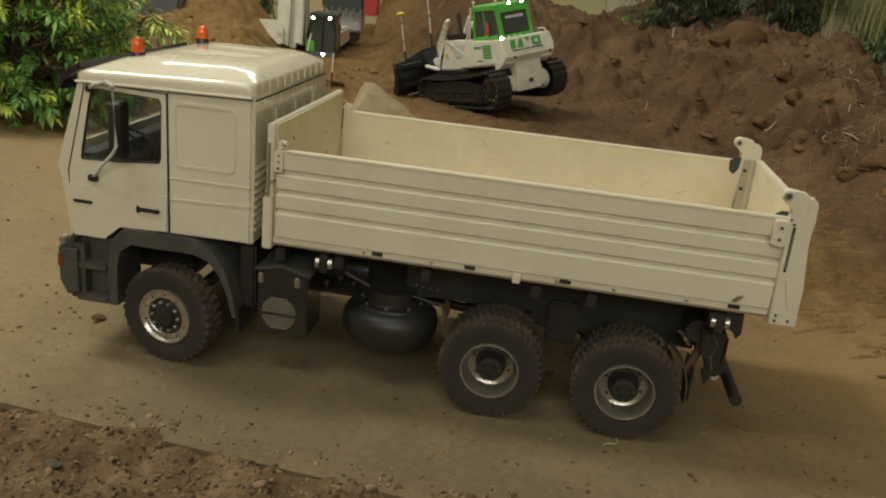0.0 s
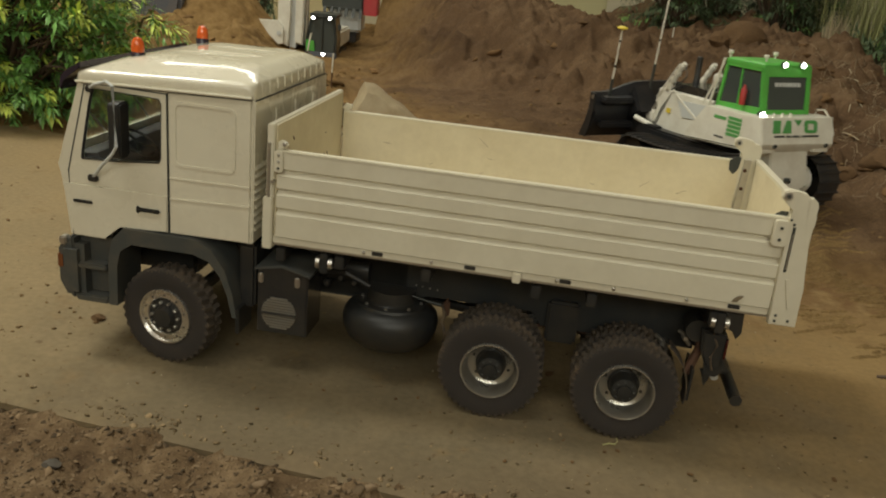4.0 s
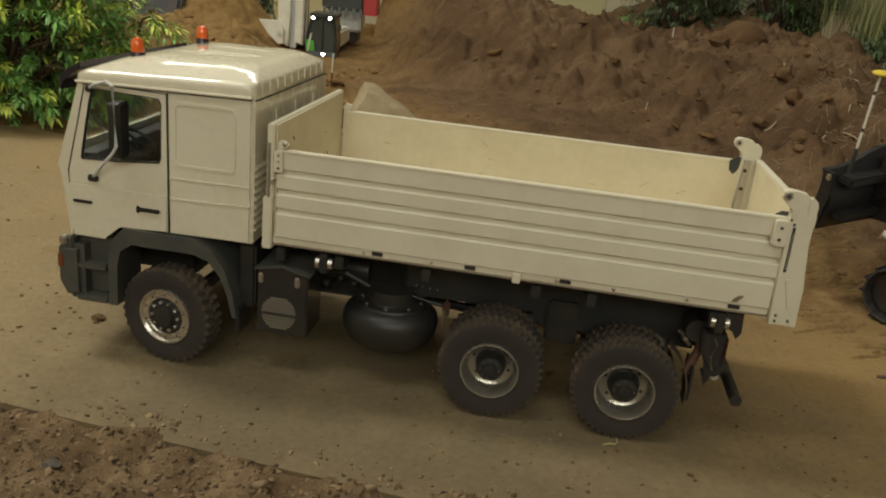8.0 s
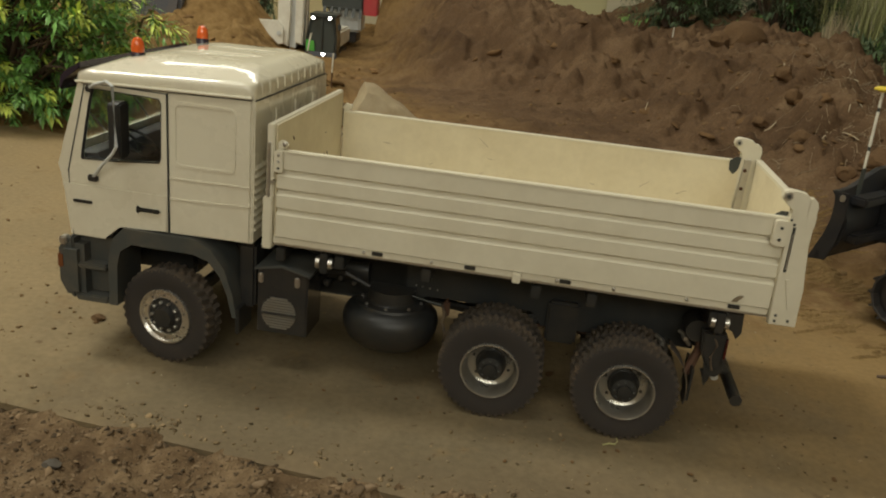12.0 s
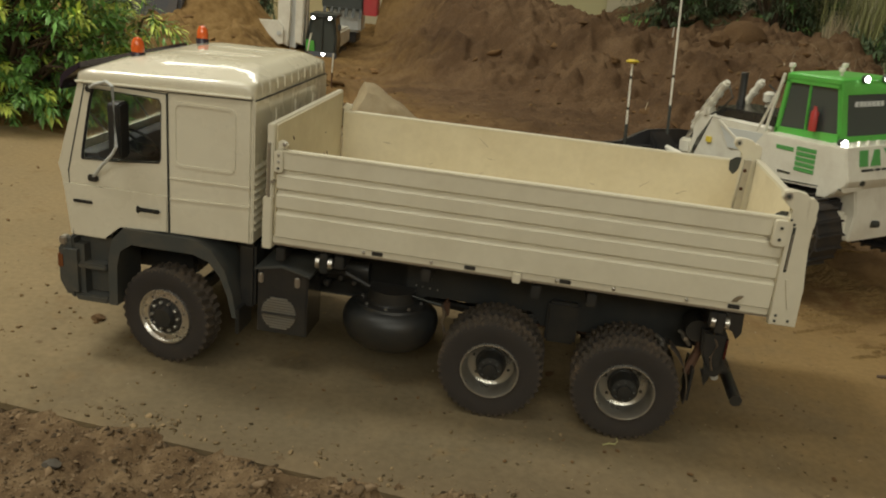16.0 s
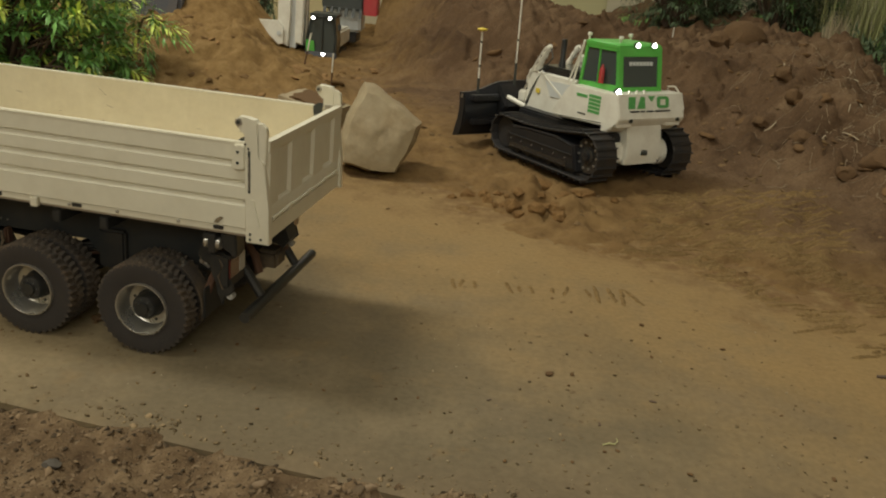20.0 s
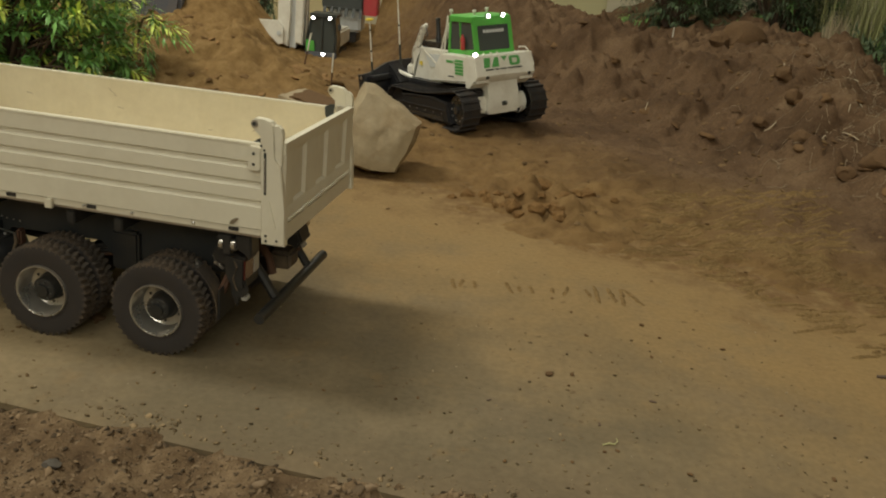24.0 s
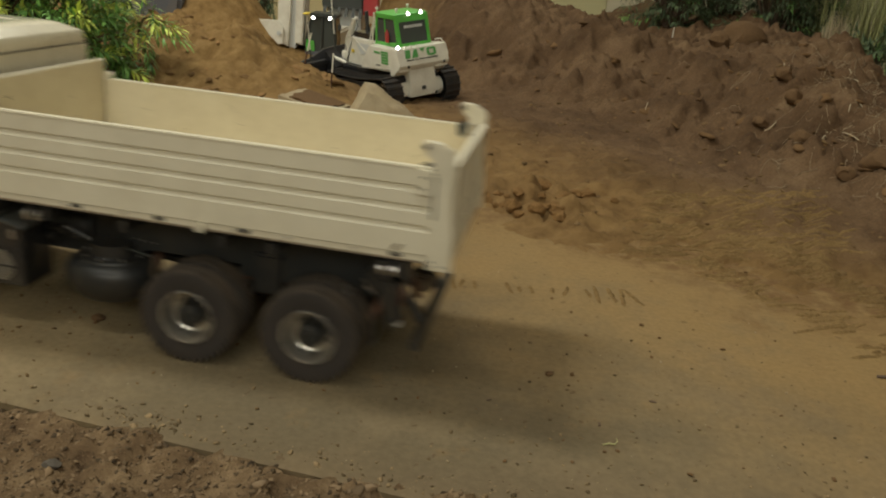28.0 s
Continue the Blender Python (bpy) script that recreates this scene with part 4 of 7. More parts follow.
def chassis():
    for s in (1, -1):
        part("frame_rail", box(BM(), -0.062, 0.400, s * 0.026, s * 0.031, 0.0725, 0.094, 0.0006), M_BLACK, truck)
        part("subframe_rail", box(BM(), -0.075, 0.268, s * 0.030, s * 0.038, 0.0945, 0.1085, 0.0006), M_BLACK, truck)
    for x in (-0.055, 0.03, 0.07, 0.15, 0.215, 0.26):
        part("cross_member", box(BM(), x, x + 0.007, -0.086, 0.086, 0.0985, 0.1085, 0.0008), M_BLACK, truck)
    for x in (0.0, 0.0987, 0.3524):
        part("axle", cyl(BM(), (x, -0.07, AXLE_Z), (x, 0.07, AXLE_Z), 0.0055, seg=12), M_BLACK, truck)
        if x < 0.3:
            part("differential", lathe(BM(), [(0.004, -0.016), (0.013, -0.008), (0.0155, 0), (0.013, 0.008), (0.004, 0.016)], 16, "y", (x, 0, AXLE_Z)), M_BLACK, truck)
    for s in (1, -1):
        pts = [(-0.03, 0.046), (0.0, 0.052), (0.05, 0.062), (0.0987, 0.052), (0.13, 0.046)]
        for k in range(4):
            bm = tube(BM(), [(x, s * 0.040, z + 0.0028 * k) for x, z in pts], 0.0016, 4)
            part("leaf_spring", bm, M_RUST if k == 0 else M_BLACK, truck)
        part("spring_saddle", box(BM(), 0.038, 0.062, s * 0.032, s * 0.050, 0.050, 0.084, 0.002), M_BLACK, truck)
        # dark guards over the paired wheels
        for ax, a0, a1 in ((0.0, 128, 190),):
            bm = BM()
            rows = []
            for k in range(13):
                a = math.radians(a0 + (a1 - a0) * k / 12)
                rows.append([(ax + r * math.cos(a), s * y, WHEEL_R + r * math.sin(a)) for r, y in ((0.0455, 0.064), (0.0455, 0.080), (0.0447, 0.080), (0.0447, 0.064))])
            part("wheel_guard", loft(bm, rows), M_GUARD, truck, "dusty brown wheel guard")
        part("mudflap", box(BM(), -0.0475, -0.0458, s * 0.050, s * 0.080, 0.034, 0.060, 0.0006), M_BLACK, truck, "black rubber mud flap")
    for s in (1, -1):
        part("frame_cover", prism(BM(), [(-0.050, 0.1060), (0.255, 0.1060), (0.255, 0.060), (0.168, 0.060), (0.158, 0.0705), (0.074, 0.0715), (0.066, 0.060), (-0.050, 0.060)], "y", s * 0.0405, s * 0.0440, 0.0006), M_FRAME, truck, "long dark frame cover")
    part("toolbox", box(BM(), 0.172, 0.246, 0.030, 0.044, 0.060, 0.0985, 0.002), M_BLACK, truck)
    part("drive_shaft", cyl(BM(), (0.0987, 0, 0.044), (0.33, 0, 0.062), 0.004, seg=10), M_BLACK, truck)
    part("gearbox", box(BM(), 0.25, 0.34, -0.024, 0.024, 0.05, 0.09, 0.008), M_BLACK, truck)
    part("engine", box(BM(), 0.345, 0.42, -0.04, 0.04, 0.055, 0.105, 0.008), M_BLACK, truck)
    # battery box with a round aluminium grille
    bat = part("battery_box", prism(BM(), [(0.2815, 0.0370), (0.2815, 0.0890), (0.2620, 0.0935), (0.2420, 0.0880), (0.2420, 0.0370)], "y", 0.046, 0.0830, 0.0012), M_TANK, truck, "black box with a round slotted grille")
    part("lid", prism(BM(), [(0.2835, 0.0895), (0.2620, 0.0948), (0.2400, 0.0885), (0.2400, 0.0868), (0.2620, 0.0930), (0.2835, 0.0878)], "y", 0.040, 0.0850, 0.0004), M_GREY, bat)
    bm = BM()
    for k in range(12):
        z = -0.0118 + k * 0.00215
        hw = math.sqrt(max(0.0, 0.0136 ** 2 - z * z))
        box(bm, 0.2640 - hw, 0.2640 + hw, 0.0828, 0.0842, 0.0545 + z - 0.0007, 0.0545 + z + 0.0007)
    part("grille", bm, M_GRILLE, bat, "round slotted aluminium grille")
    part("grille_bar", box(BM(), 0.2500, 0.2780, 0.0843, 0.0858, 0.0538, 0.0553, 0.0003), M_BLACK, bat)
    for x in (0.2480, 0.2765):
        part("latch", box(BM(), x, x + 0.004, 0.0828, 0.0850, 0.078, 0.086, 0.0008), M_STEEL, bat)
    # air tank: a wide bowl with a flanged top
    bm = BM()
    lathe(bm, [(0.004, 0.0265), (0.016, 0.0275), (0.0255, 0.0310), (0.0320, 0.0370), (0.0352, 0.0450), (0.0358, 0.0520), (0.0345, 0.0575), (0.0310, 0.0615), (0.0265, 0.0632), (0.0258, 0.0650), (0.0195, 0.0655), (0.0180, 0.0668), (0.0172, 0.0760), (0.001, 0.0765)], 48, "z", (0, 0, 0))
    bm.transform(Matrix.Translation((0.1835, 0.050, 0)) @ Matrix.Diagonal((1.06, 0.95, 1, 1)))
    tank = part("air_tank", bm, M_BLACK, truck, "round glossy black air tank")
    bolt = None
    for k in range(8):
        a = 2 * math.pi * k / 8
        p = pose(0.1835 + 0.0235 * math.cos(a), 0.050 + 0.0210 * math.sin(a), 0.0648)
        if bolt is None:
            bolt = part("bolt", lathe(BM(), [(0.0013, 0), (0.0013, 0.0018), (0.0006, 0.0022)], 8, "z"), M_STEEL, tank)
            bolt.matrix_basis = p
        else:
            again(bolt, p, tank)
    part("hose", tube(BM(), [(0.200, 0.052, 0.074), (0.220, 0.056, 0.085), (0.240, 0.050, 0.080)], 0.0022, 8), M_BLACK, truck)
    part("valve_block", box(BM(), 0.1365, 0.1410, 0.054, 0.062, 0.062, 0.076, 0.0015), M_RUST, truck)
    part("air_filter", cyl(BM(), (0.238, 0.040, 0.083), (0.204, 0.040, 0.083), 0.010, seg=20), M_BLACK, truck)
    for x, z in ((0.166, 0.0745), (0.161, 0.0738), (0.155, 0.0732), (0.149, 0.0727)):
        part("rivet", lathe(BM(), [(0.0007, 0.0436), (0.0007, 0.0448)], 6, "y", (x, 0, z + 0.004)), M_STEEL, truck)
    part("linkage_rod", tube(BM(), [(0.166, 0.058, 0.0745), (0.150, 0.060, 0.0725), (0.143, 0.060, 0.0715)], 0.0009, 6), M_INK, truck)
    part("linkage", tube(BM(), [(0.142, 0.062, 0.0730), (0.139, 0.064, 0.0660), (0.1405, 0.066, 0.0600), (0.1370, 0.067, 0.0520), (0.1385, 0.067, 0.0440)], [0.0010, 0.0017, 0.0010, 0.0014, 0.0008], 8), M_GUARD, truck, "dull bent linkage")
    for x, z in ((0.2240, 0.0800), (0.2130, 0.0775), (0.2350, 0.0740)):
        part("pipe_union", lathe(BM(), [(0.0016, 0.050), (0.0030, 0.052), (0.0030, 0.056), (0.0018, 0.058)], 8, "y", (x, 0, z)), M_BLACK, truck)
    part("fuel_tank", box(BM(), 0.150, 0.275, -0.082, -0.045, 0.035, 0.085, 0.008), M_TANK, truck)
    # tail: lamps, hitch, underrun bar
    for s in (1, -1):
        holder = part("lamp_holder", prism(BM(), [(-0.0660, 0.0880), (-0.0480, 0.0900), (-0.0500, 0.0720), (-0.0560, 0.0600), (-0.0660, 0.0620)], "y", s * 0.046, s * 0.076, 0.0015), M_BLACK, truck)
        part("tail_lamp", box(BM(), -0.0672, -0.0656, s * 0.0600, s * 0.0770, 0.0700, 0.0860, 0.0005), M_RED, holder, "red tail lamp lens")
        part("reversing_lamp", box(BM(), -0.0671, -0.0655, s * 0.0480, s * 0.0590, 0.0700, 0.0860, 0.001), M_CLEAR, holder, "clear lamp lens")
        part("number_lamp", box(BM(), -0.0668, -0.0615, s * 0.064, s * 0.0720, 0.0500, 0.0545, 0.001), M_CLEAR, holder, "pale lamp housing")
        part("lamp_spike", prism(BM(), [(-0.0620, 0.0560), (-0.0535, 0.0560), (-0.0560, 0.0500), (-0.0578, 0.0440), (-0.0592, 0.0500)], "y", s * 0.066, s * 0.072, 0.0008), M_BLACK, holder)
        part("cable", tube(BM(), [(-0.0560, s * 0.0745, 0.0880), (-0.0600, s * 0.0765, 0.0800), (-0.0570, s * 0.0765, 0.0700), (-0.0600, s * 0.0755, 0.0600)], 0.0010, 6), M_GUARD, holder)
        part("lamp_bracket", prism(BM(), [(-0.0490, 0.0900), (-0.0600, 0.0900), (-0.0690, 0.0600), (-0.0640, 0.0540), (-0.0550, 0.0540), (-0.0540, 0.0640)], "y", s * 0.0720, s * 0.0745, 0.0008), M_BLACK, holder)
        part("bar_arm", tube(BM(), [(-0.052, s * 0.040, 0.080), (-0.066, s * 0.040, 0.062), (-0.078, s * 0.040, 0.044)], 0.0040, 8), M_BLACK, truck)
        part("hinge_block", prism(BM(), [(-0.060, 0.1085), (-0.0725, 0.1085), (-0.0735, 0.0930), (-0.0705, 0.0880), (-0.0690, 0.0940), (-0.060, 0.0960)], "y", s * 0.064, s * 0.080, 0.001), M_BLACK, truck)
    part("underrun_bar", cyl(BM(), (-0.0805, -0.080, 0.0405), (-0.0805, 0.080, 0.0405), 0.0044, seg=16), M_BLACK, truck, "dark round underrun bar")
    part("hitch", box(BM(), -0.080, -0.060, -0.011, 0.011, 0.056, 0.072, 0.003), M_GUARD, truck, "brown hitch block")
    part("brace", tube(BM(), [(-0.055, 0.055, 0.096), (-0.050, 0.066, 0.070), (-0.044, 0.070, 0.052)], 0.0035, 8), M_RUST, truck)
    part("brake_pot", cyl(BM(), (-0.046, 0.052, 0.086), (-0.046, 0.070, 0.086), 0.0085, seg=16), M_BLACK, truck)
    for x, z in ((-0.0235, 0.0705), (-0.0390, 0.0770)):
        elbow = part("pipe_elbow", tube(BM(), [(x + 0.0045, 0.062, z + 0.004), (x + 0.001, 0.066, z + 0.0035), (x - 0.001, 0.066, z - 0.001), (x - 0.0045, 0.064, z - 0.005)], 0.0015, 8), M_STEEL, truck, "bright pipe fitting")
        part("union_nut", lathe(BM(), [(0.0024, 0.0625), (0.0026, 0.0640), (0.0026, 0.0675), (0.0016, 0.0690)], 6, "y", (x, 0, z + 0.001)), M_STEEL, elbow)
    part("air_line", tube(BM(), [(-0.0390, 0.058, 0.0780), (-0.048, 0.056, 0.070), (-0.056, 0.052, 0.066), (-0.062, 0.046, 0.060)], 0.0016, 8), M_BLACK, truck)
    part("tow_hook", prism(BM(), [(-0.066, 0.092), (-0.086, 0.094), (-0.090, 0.084), (-0.084, 0.076), (-0.080, 0.083), (-0.070, 0.080)], "y", -0.012, 0.012, 0.002), M_BLACK, truck, "black tow hook")
    for s in (1, -1):
        part("tail_arm", tube(BM(), [(-0.058, s * 0.030, 0.086), (-0.068, s * 0.030, 0.074), (-0.072, s * 0.030, 0.060)], 0.0034, 8), M_RUST, truck, "rusty tail arm")


def bed():
    W, T = 0.0890, 0.0036
    part("bed_floor", box(BM(), -0.0955, 0.2700, -0.0855, 0.0855, 0.1132, 0.1160), M_BEDIN, truck, "scuffed ivory bed floor")
    part("floor_edge", box(BM(), -0.0960, 0.2735, -0.0868, 0.0868, 0.1112, 0.1130), M_STEEL, truck)
    for s in (1, -1):
        part("floor_edge", box(BM(), -0.0850, 0.2690, s * 0.0857, s * 0.0876, 0.1128, 0.1182, 0.0006), M_BED, truck)
    # drop sides: pressed boards with three long swages
    prof = [(0, 0.1820), (0, 0.1710)]
    for z in (0.1685, 0.1540, 0.1395):
        prof += [(0, z + 0.0012), (-0.0032, z - 0.0002), (-0.0032, z - 0.0012), (0, z - 0.0042)]
    prof += [(0, 0.1185), (-T, 0.1185), (-T, 0.1820)]
    for s in (1, -1):
        bm = BM()
        pts = [(s * (W + o), z) for o, z in prof]
        prism(bm, pts, "x", -0.0845, 0.2665)
        side = part("drop_side", bm, M_BED, truck, "ivory drop side with long pressed swages", 25)
        part("lining", box(BM(), -0.0838, 0.2660, s * (W - T - 0.0012), s * (W - T + 0.0001), 0.1162, 0.1828), M_BEDIN, side, "scuffed inner lining")
        part("top_rail", box(BM(), -0.0850, 0.2668, s * (W - T - 0.0016), s * (W + 0.0006), 0.1812, 0.1834, 0.0007), M_BED, side)
        for x in (0.122, 0.054, 0.190, -0.062):
            part("floor_lug", box(BM(), x - 0.004, x + 0.004, s * (W - 0.002), s * (W - 0.0006), 0.1142, 0.1172, 0.0003), M_BLACK, side)
        part("floor_lug", box(BM(), 0.0852, 0.0912, s * (W - 0.001), s * (W + 0.0030), 0.1105, 0.1180, 0.0006), M_BED, side)
        for x in (0.06, 0.02, -0.03, 0.15, 0.20):
            part("stud", lathe(BM(), [(0.0012, -0.0005), (0.0012, 0.0016), (0.0006, 0.002)], 8, "y", (x, s * (W - 0.0016), 0.1158)), M_STEEL, side)
        # front corner hinge plate, catch and pin
        latch = part("corner_latch", prism(BM(), rrect(0.2618, 0.2682, 0.1672, 0.1832, 0.0018), "y", s * (W - 0.001), s * (W + 0.0024), 0.0005), M_BED, truck)
        part("catch", prism(BM(), [(0.2668, 0.1832), (0.2668, 0.1885), (0.2645, 0.1902), (0.2606, 0.1890), (0.2592, 0.1872), (0.2602, 0.1852), (0.2630, 0.1838)], "y", s * (W - 0.0045), s * (W - 0.0010), 0.0006), M_BED, latch)
        part("catch_bolt", lathe(BM(), [(0.0014, -0.0012), (0.0014, 0.0006), (0.0007, 0.0010)], 8, "y", (0.2615, s * W, 0.1876)), M_STEEL, latch)
        for z in (0.1705, 0.1752, 0.1800):
            part("bolt", lathe(BM(), [(0.0010, s * 0.0018), (0.0010, s * 0.0030), (0.0005, s * 0.0034)], 8, "y", (0.2650, s * W, z)), M_INK if z < 0.175 else M_STEEL, latch)
        part("lock_pin", cyl(BM(), (0.2692, s * (W - 0.002), 0.1600), (0.2692, s * (W + 0.0026), 0.1600), 0.0013, seg=8), M_STEEL, latch)
        part("lever", prism(BM(), [(-0.0628, 0.1200), (-0.0592, 0.1198), (-0.0606, 0.1226), (-0.0640, 0.1250), (-0.0668, 0.1249), (-0.0648, 0.1226)], "y", s * (W + 0.0002), s * (W + 0.0012), 0.0003), M_SCUFF, side, "brown scuffed smear")
        # rollers that carry the tipping bed
        for x in (0.2300, -0.0560):
            part("roller_bracket", box(BM(), x - 0.0030, x + 0.0030, s * 0.070, s * 0.0870, 0.094, 0.109, 0.0006), M_BLACK, truck)
            for dx in (-0.0048, 0.0048):
                part("roller", cyl(BM(), (x + dx - 0.0015, s * 0.0830, 0.1010), (x + dx + 0.0015, s * 0.0830, 0.1010), 0.0046, seg=14), M_RIM, truck, "pale metal roller")
        # rear corner post with hook and slot
        post = [(-0.0855, 0.1085), (-0.0832, 0.1750), (-0.0842, 0.1900), (-0.0800, 0.1932), (-0.0772, 0.1946), (-0.0756, 0.1972), (-0.0762, 0.2008), (-0.0790, 0.2024), (-0.0850, 0.2020), (-0.0905, 0.2010), (-0.0928, 0.1985),
                (-0.0932, 0.1740), (-0.0985, 0.1700), (-0.1025, 0.1360), (-0.1035, 0.1085)]
        p = part("rear_post", prism(BM(), post, "y", s * (W - 0.0045), s * (W + 0.0030), 0.0008), M_BED, truck, "ivory corner post with a hook")
        part("slot", prism(BM(), [(-0.0868, 0.1470), (-0.0886, 0.1470), (-0.0880, 0.1782), (-0.0862, 0.1782)], "y", s * (W + 0.0026), s * (W + 0.0034)), M_INK, p, "dark slot")
        part("slide_bar", prism(BM(), [(-0.0874, 0.1490), (-0.0881, 0.1490), (-0.0875, 0.1740), (-0.0868, 0.1740)], "y", s * (W + 0.0030), s * (W + 0.0037)), M_STEEL, p)
        part("locking_arm", prism(BM(), [(-0.0915, 0.1985), (-0.0955, 0.1985), (-0.0984, 0.1962), (-0.0994, 0.1925), (-0.0990, 0.1690), (-0.0968, 0.1672), (-0.0945, 0.1690), (-0.0920, 0.1760)], "y", s * (W - 0.0035), s * (W + 0.0016), 0.0006), M_BED, p)
        for x, z in ((-0.0865, 0.1800), (-0.0840, 0.1830)):
            part("rivet", box(BM(), x - 0.0007, x + 0.0007, s * (W + 0.0028), s * (W + 0.0037), z - 0.0007, z + 0.0007), M_INK, p)
        pv = part("pivot", cyl(BM(), (-0.0788, s * (W - 0.006), 0.1984), (-0.0788, s * (W + 0.0036), 0.1984), 0.0026, seg=16), M_STEEL, p)
        part("pivot_pin", cyl(BM(), (-0.0788, s * (W - 0.0066), 0.1984), (-0.0788, s * (W + 0.0044), 0.1984), 0.0013, seg=12), M_INK, pv)
        part("rib", prism(BM(), [(-0.0895, 0.1420), (-0.0915, 0.1420), (-0.0965, 0.1230), (-0.0950, 0.1210)], "y", s * (W + 0.0028), s * (W + 0.0040)), M_BED, p)
        for x, z in ((-0.0890, 0.1115), (-0.0975, 0.1125), (-0.0890, 0.1155)):
            part("rivet", box(BM(), x - 0.0008, x + 0.0008, s * (W + 0.0028), s * (W + 0.0036), z - 0.0008, z + 0.0008), M_INK, p)
        hinge = part("hinge", prism(BM(), rrect(-0.0840, -0.0745, 0.1640, 0.1820, 0.0025), "y", s * (W - 0.001), s * (W + 0.0046), 0.0006), M_BED, truck)
        for z in (0.1690, 0.1770):
            part("bolt", box(BM(), -0.0800, -0.0780, s * (W + 0.0044), s * (W + 0.0054), z - 0.0010, z + 0.0010, 0.0003), M_INK, hinge)
        part("inner_post", prism(BM(), [(-0.0905, 0.1160), (-0.0825, 0.1160), (-0.0850, 0.1500), (-0.0862, 0.1850), (-0.0915, 0.1850), (-0.0905, 0.1500)], "y", s * (W - T - 0.0045), s * (W - T - 0.0010)), M_STEEL, p, "bare grey inner post")
        for z in (0.1290, 0.1600, 0.1760):
            part("inner_bolt", lathe(BM(), [(0.0016, s * (W - T - 0.0044)), (0.0016, s * (W - T - 0.0056)), (0.0007, s * (W - T - 0.0060))], 8, "y", (-0.0875, 0, z)), M_RUST, p)
        part("bracket", prism(BM(), [(-0.0835, 0.1862), (-0.0790, 0.1862), (-0.0742, 0.1828), (-0.0750, 0.1745), (-0.0790, 0.1710), (-0.0825, 0.1760)], "y", s * (W - T - 0.0020), s * (W - T - 0.0012)), M_INK, p)
    rnd = random.Random(31)
    for s in (1, -1):
        for k in range(9):
            x, z, q = rnd.uniform(-0.07, 0.25), rnd.uniform(0.130, 0.178), rnd.uniform(0.0008, 0.0045)
            dz = rnd.gauss(0, 0.0012)
            part("scratch", prism(BM(), [(x - q, z - dz), (x + q, z + dz), (x + q, z + dz + 0.0003), (x - q, z - dz + 0.00025)], "y", s * (W - T - 0.0014), s * (W - T - 0.0010)), M_STONEBROWN, truck, "brown scratch in the lining")
    # front board
    fb = part("front_board", box(BM(), 0.2690, 0.2745, -W, W, 0.1085, 0.2010, 0.0008), M_BED, truck, "ivory front board")
    part("lining", box(BM(), 0.2680, 0.2692, -W + 0.004, W - 0.004, 0.116, 0.2000), M_BEDIN, fb, "chipped inner face")
    rnd = random.Random(4)
    for k in range(6):
        y, z, q = rnd.uniform(-0.06, 0.06), rnd.uniform(0.150, 0.192), rnd.uniform(0.0004, 0.0010)
        part("chip", box(BM(), 0.2674, 0.2682, y - q * 0.5, y + q * 0.5, z - q, z + q), M_RUST, fb)
    for s in (1, -1):
        part("front_post", box(BM(), 0.2690, 0.2762, s * (W - 0.003), s * (W + 0.0018), 0.1085, 0.1480, 0.0008), M_BED, fb)
        part("slide", box(BM(), 0.2715, 0.2735, s * (W - 0.001), s * (W + 0.0016), 0.1480, 0.1880, 0.0004), M_STEEL, fb)
        part("bolt", lathe(BM(), [(0.0016, -0.001), (0.0016, 0.0014)], 8, "x", (0.2765, s * 0.080, 0.150)), M_STEEL, fb)
    # tailgate: a recessed sheet behind a proud frame with three open panels
    tg = part("tailgate", box(BM(), -0.0985, -0.0965, -W + 0.004, W - 0.004, 0.1270, 0.1845, 0.0004), M_BED, truck, "ivory tailgate with recessed panels")
    part("lining", box(BM(), -0.0967, -0.0957, -W + 0.008, W - 0.008, 0.1165, 0.1835), M_BEDIN, tg, "scuffed inner face")
    part("top_rail", prism(BM(), [(-0.0955, 0.1834), (-0.0955, 0.1858), (-0.1008, 0.1858), (-0.1008, 0.1790), (-0.1000, 0.1772), (-0.0984, 0.1762), (-0.0984, 0.1834)], "y", -W + 0.002, W - 0.002), M_BED, tg)
    part("bottom_rail", prism(BM(), [(-0.0984, 0.1270), (-0.0984, 0.1392), (-0.1000, 0.1382), (-0.1008, 0.1368), (-0.1008, 0.1270)], "y", -W + 0.002, W - 0.002), M_BED, tg)
    for ya, yb in ((-0.0870, -0.0640), (-0.0395, -0.0105), (0.0130, 0.0430), (0.0660, 0.0870)):
        part("upright", prism(BM(), [(-0.0984, ya - 0.0016), (-0.1008, ya + 0.0016), (-0.1008, yb - 0.0016), (-0.0984, yb + 0.0016)], "z", 0.1368, 0.1790), M_BED, tg)
    part("hinge_rod", cyl(BM(), (-0.1015, -0.080, 0.1265), (-0.1015, 0.080, 0.1265), 0.0012, seg=8), M_BED, tg)
    for y in (-0.045, 0.0, 0.045):
        part("hinge", box(BM(), -0.1028, -0.0990, y - 0.004, y + 0.004, 0.1240, 0.1285, 0.0006), M_BED, tg)
    part("rear_sill", box(BM(), -0.1015, -0.0950, -W, W, 0.1100, 0.1245, 0.0008), M_BED, truck)


cab()
cab_underside()
chassis()
bed()


# ---- the bulldozer: x forward, y to its left, z up from the ground under its tracks ----
dozer = thing("bulldozer", "white and green bulldozer model with lit lamps and black tracks", "bulldozer")
blade_group = new("blade_assembly")
blade_group.empty_display_size = 0.02
blade_group.parent = dozer


